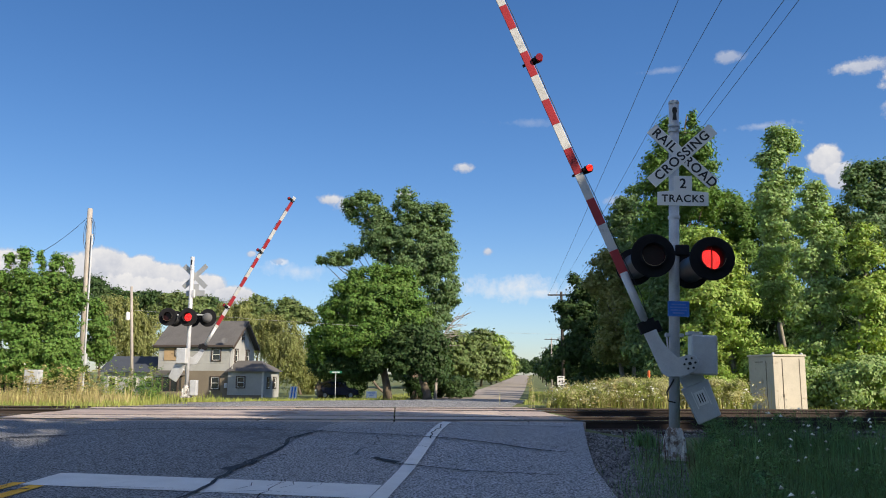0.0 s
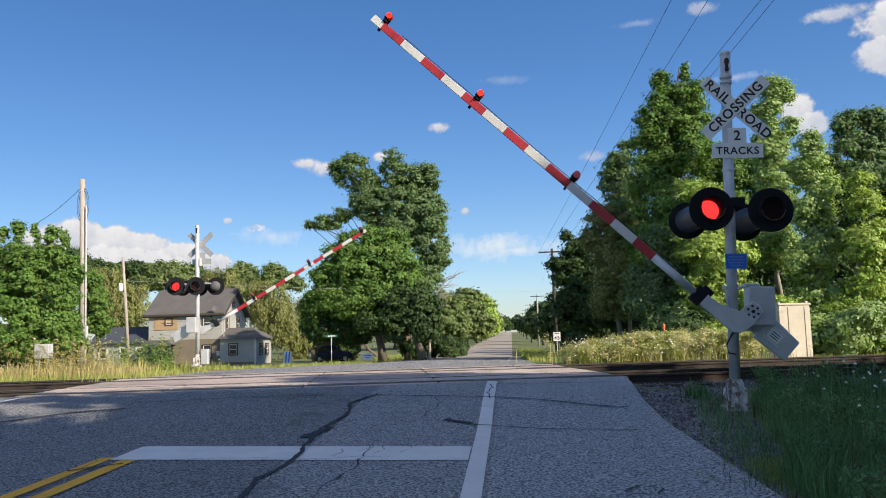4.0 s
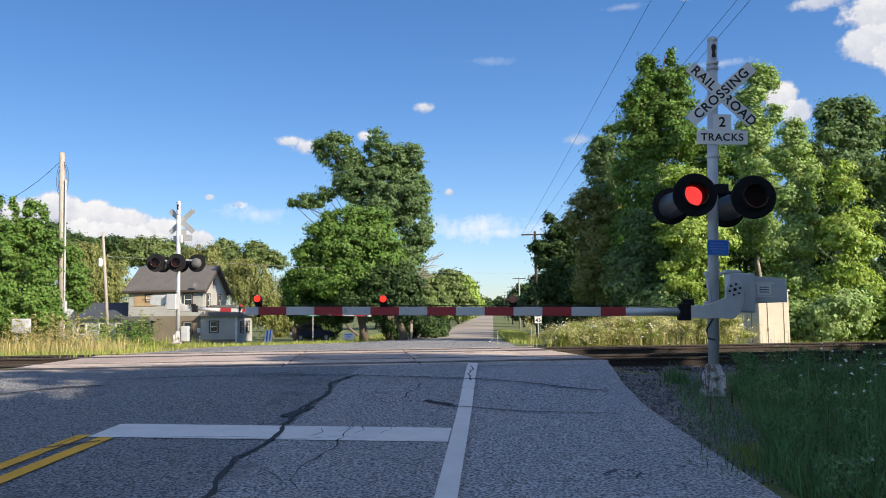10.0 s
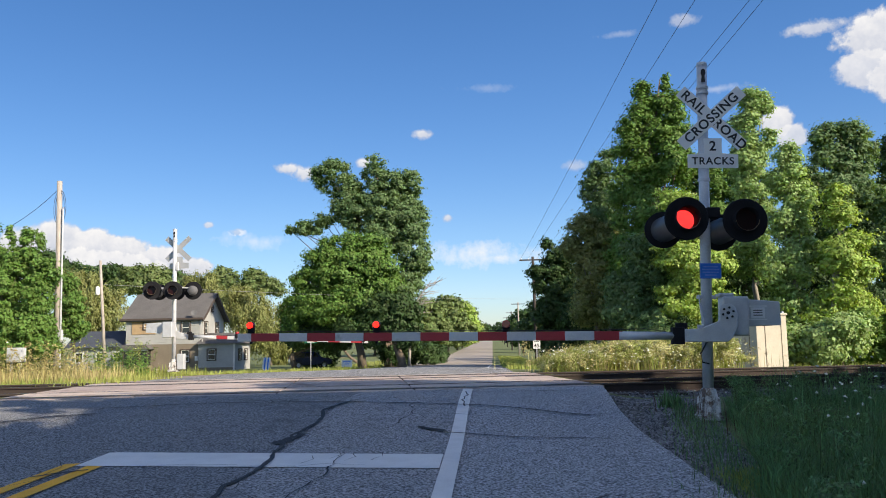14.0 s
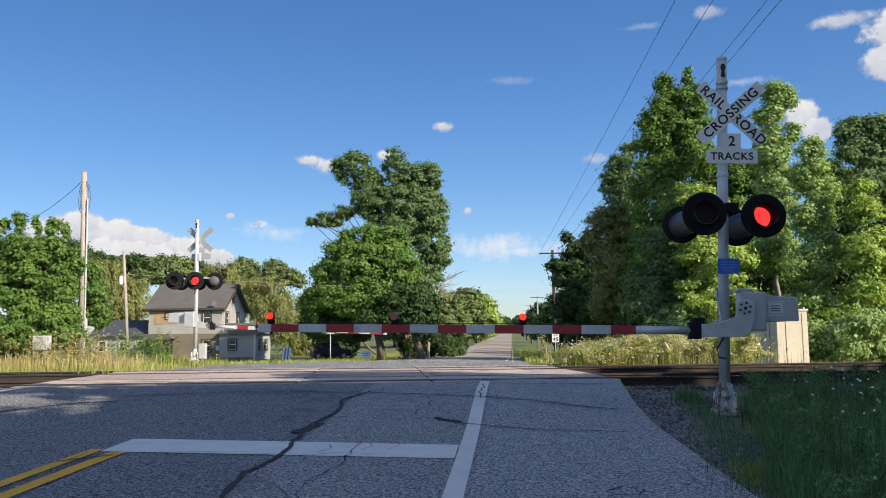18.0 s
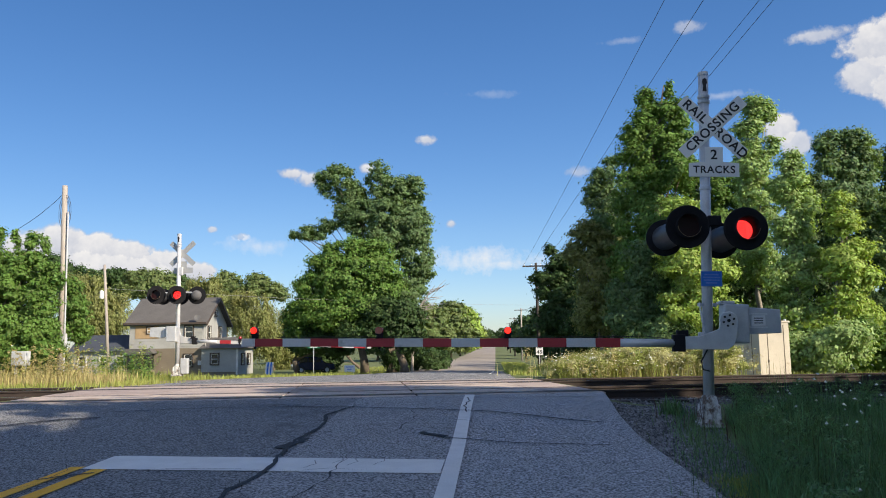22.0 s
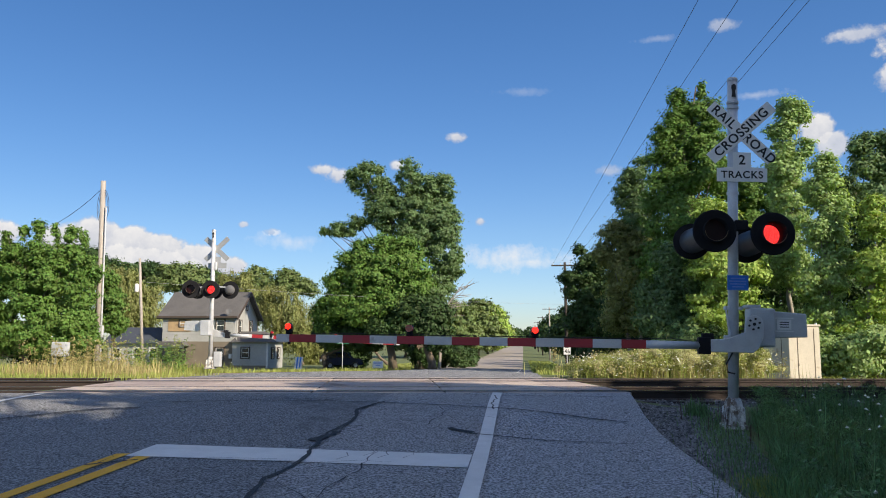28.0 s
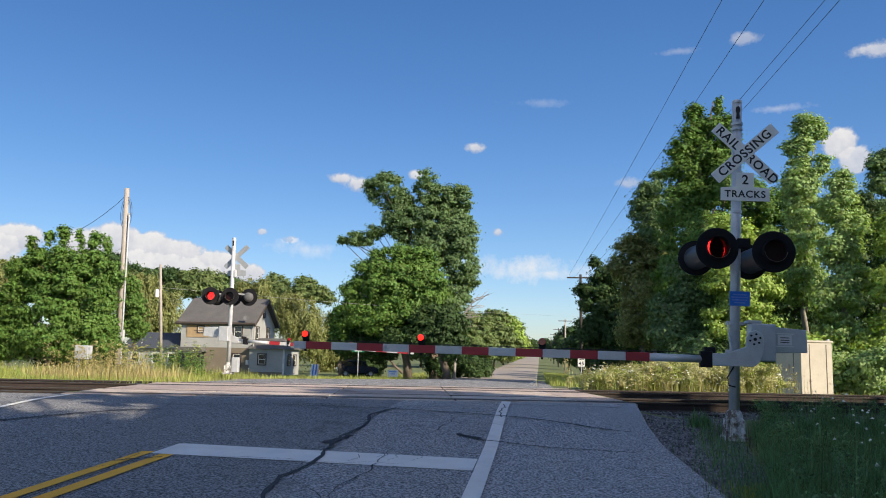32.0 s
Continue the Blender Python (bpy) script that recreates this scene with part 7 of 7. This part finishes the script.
def motions():
    up = [(0, 67.2), (0.5, 64.5), (1, 61.8), (1.5, 59.2), (2, 56.4), (2.5, 53.4), (3, 50.4), (3.5, 47.2), (4.5, 38.5), (5.5, 27.9), (6, 22.2), (6.5, 16.5), (7, 11.4), (7.5, 7.2), (8, 4.2), (8.5, 1.6), (8.9, -0.8), (9.2, -0.4), (9.6, 0.7), (10, 0.42), (32, 0.42)]
    walk(arm, [(t, Matrix.Translation(ARM_AT) @ pose(0, 0, 0, 0, a - LEAN + 0.4, 0)) for t, a in up])
    fup = [(0, 59), (1, 51), (2, 43.5), (3, 35.5), (3.5, 32), (4.5, 25.5), (5.5, 19), (6, 16), (7, 9.4), (8, 3.6), (8.6, 0.4), (9, -2.0), (9.4, -2.0), (9.7, -3.3), (10, -3.7), (32, -3.7)]
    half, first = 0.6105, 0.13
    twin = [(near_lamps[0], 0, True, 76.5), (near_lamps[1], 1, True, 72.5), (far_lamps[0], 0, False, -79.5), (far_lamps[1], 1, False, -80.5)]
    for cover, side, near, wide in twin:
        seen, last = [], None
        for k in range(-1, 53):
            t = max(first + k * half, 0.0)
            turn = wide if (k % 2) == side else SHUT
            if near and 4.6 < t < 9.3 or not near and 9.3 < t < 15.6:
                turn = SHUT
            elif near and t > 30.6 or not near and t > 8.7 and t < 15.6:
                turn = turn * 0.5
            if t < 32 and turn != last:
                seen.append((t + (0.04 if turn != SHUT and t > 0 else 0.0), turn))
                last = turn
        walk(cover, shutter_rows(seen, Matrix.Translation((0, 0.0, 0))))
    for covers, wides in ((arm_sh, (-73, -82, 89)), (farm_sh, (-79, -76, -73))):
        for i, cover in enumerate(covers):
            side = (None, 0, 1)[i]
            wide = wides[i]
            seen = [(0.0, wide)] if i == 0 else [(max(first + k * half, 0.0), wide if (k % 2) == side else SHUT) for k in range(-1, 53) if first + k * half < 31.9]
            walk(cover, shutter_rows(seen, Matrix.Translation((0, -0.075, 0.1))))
    walk(farm, [(t, pose(0.05, 0.2, 1.5, 0, 0, 180) @ pose(0, 0, 0, 0, a + 0.5, 0)) for t, a in fup])


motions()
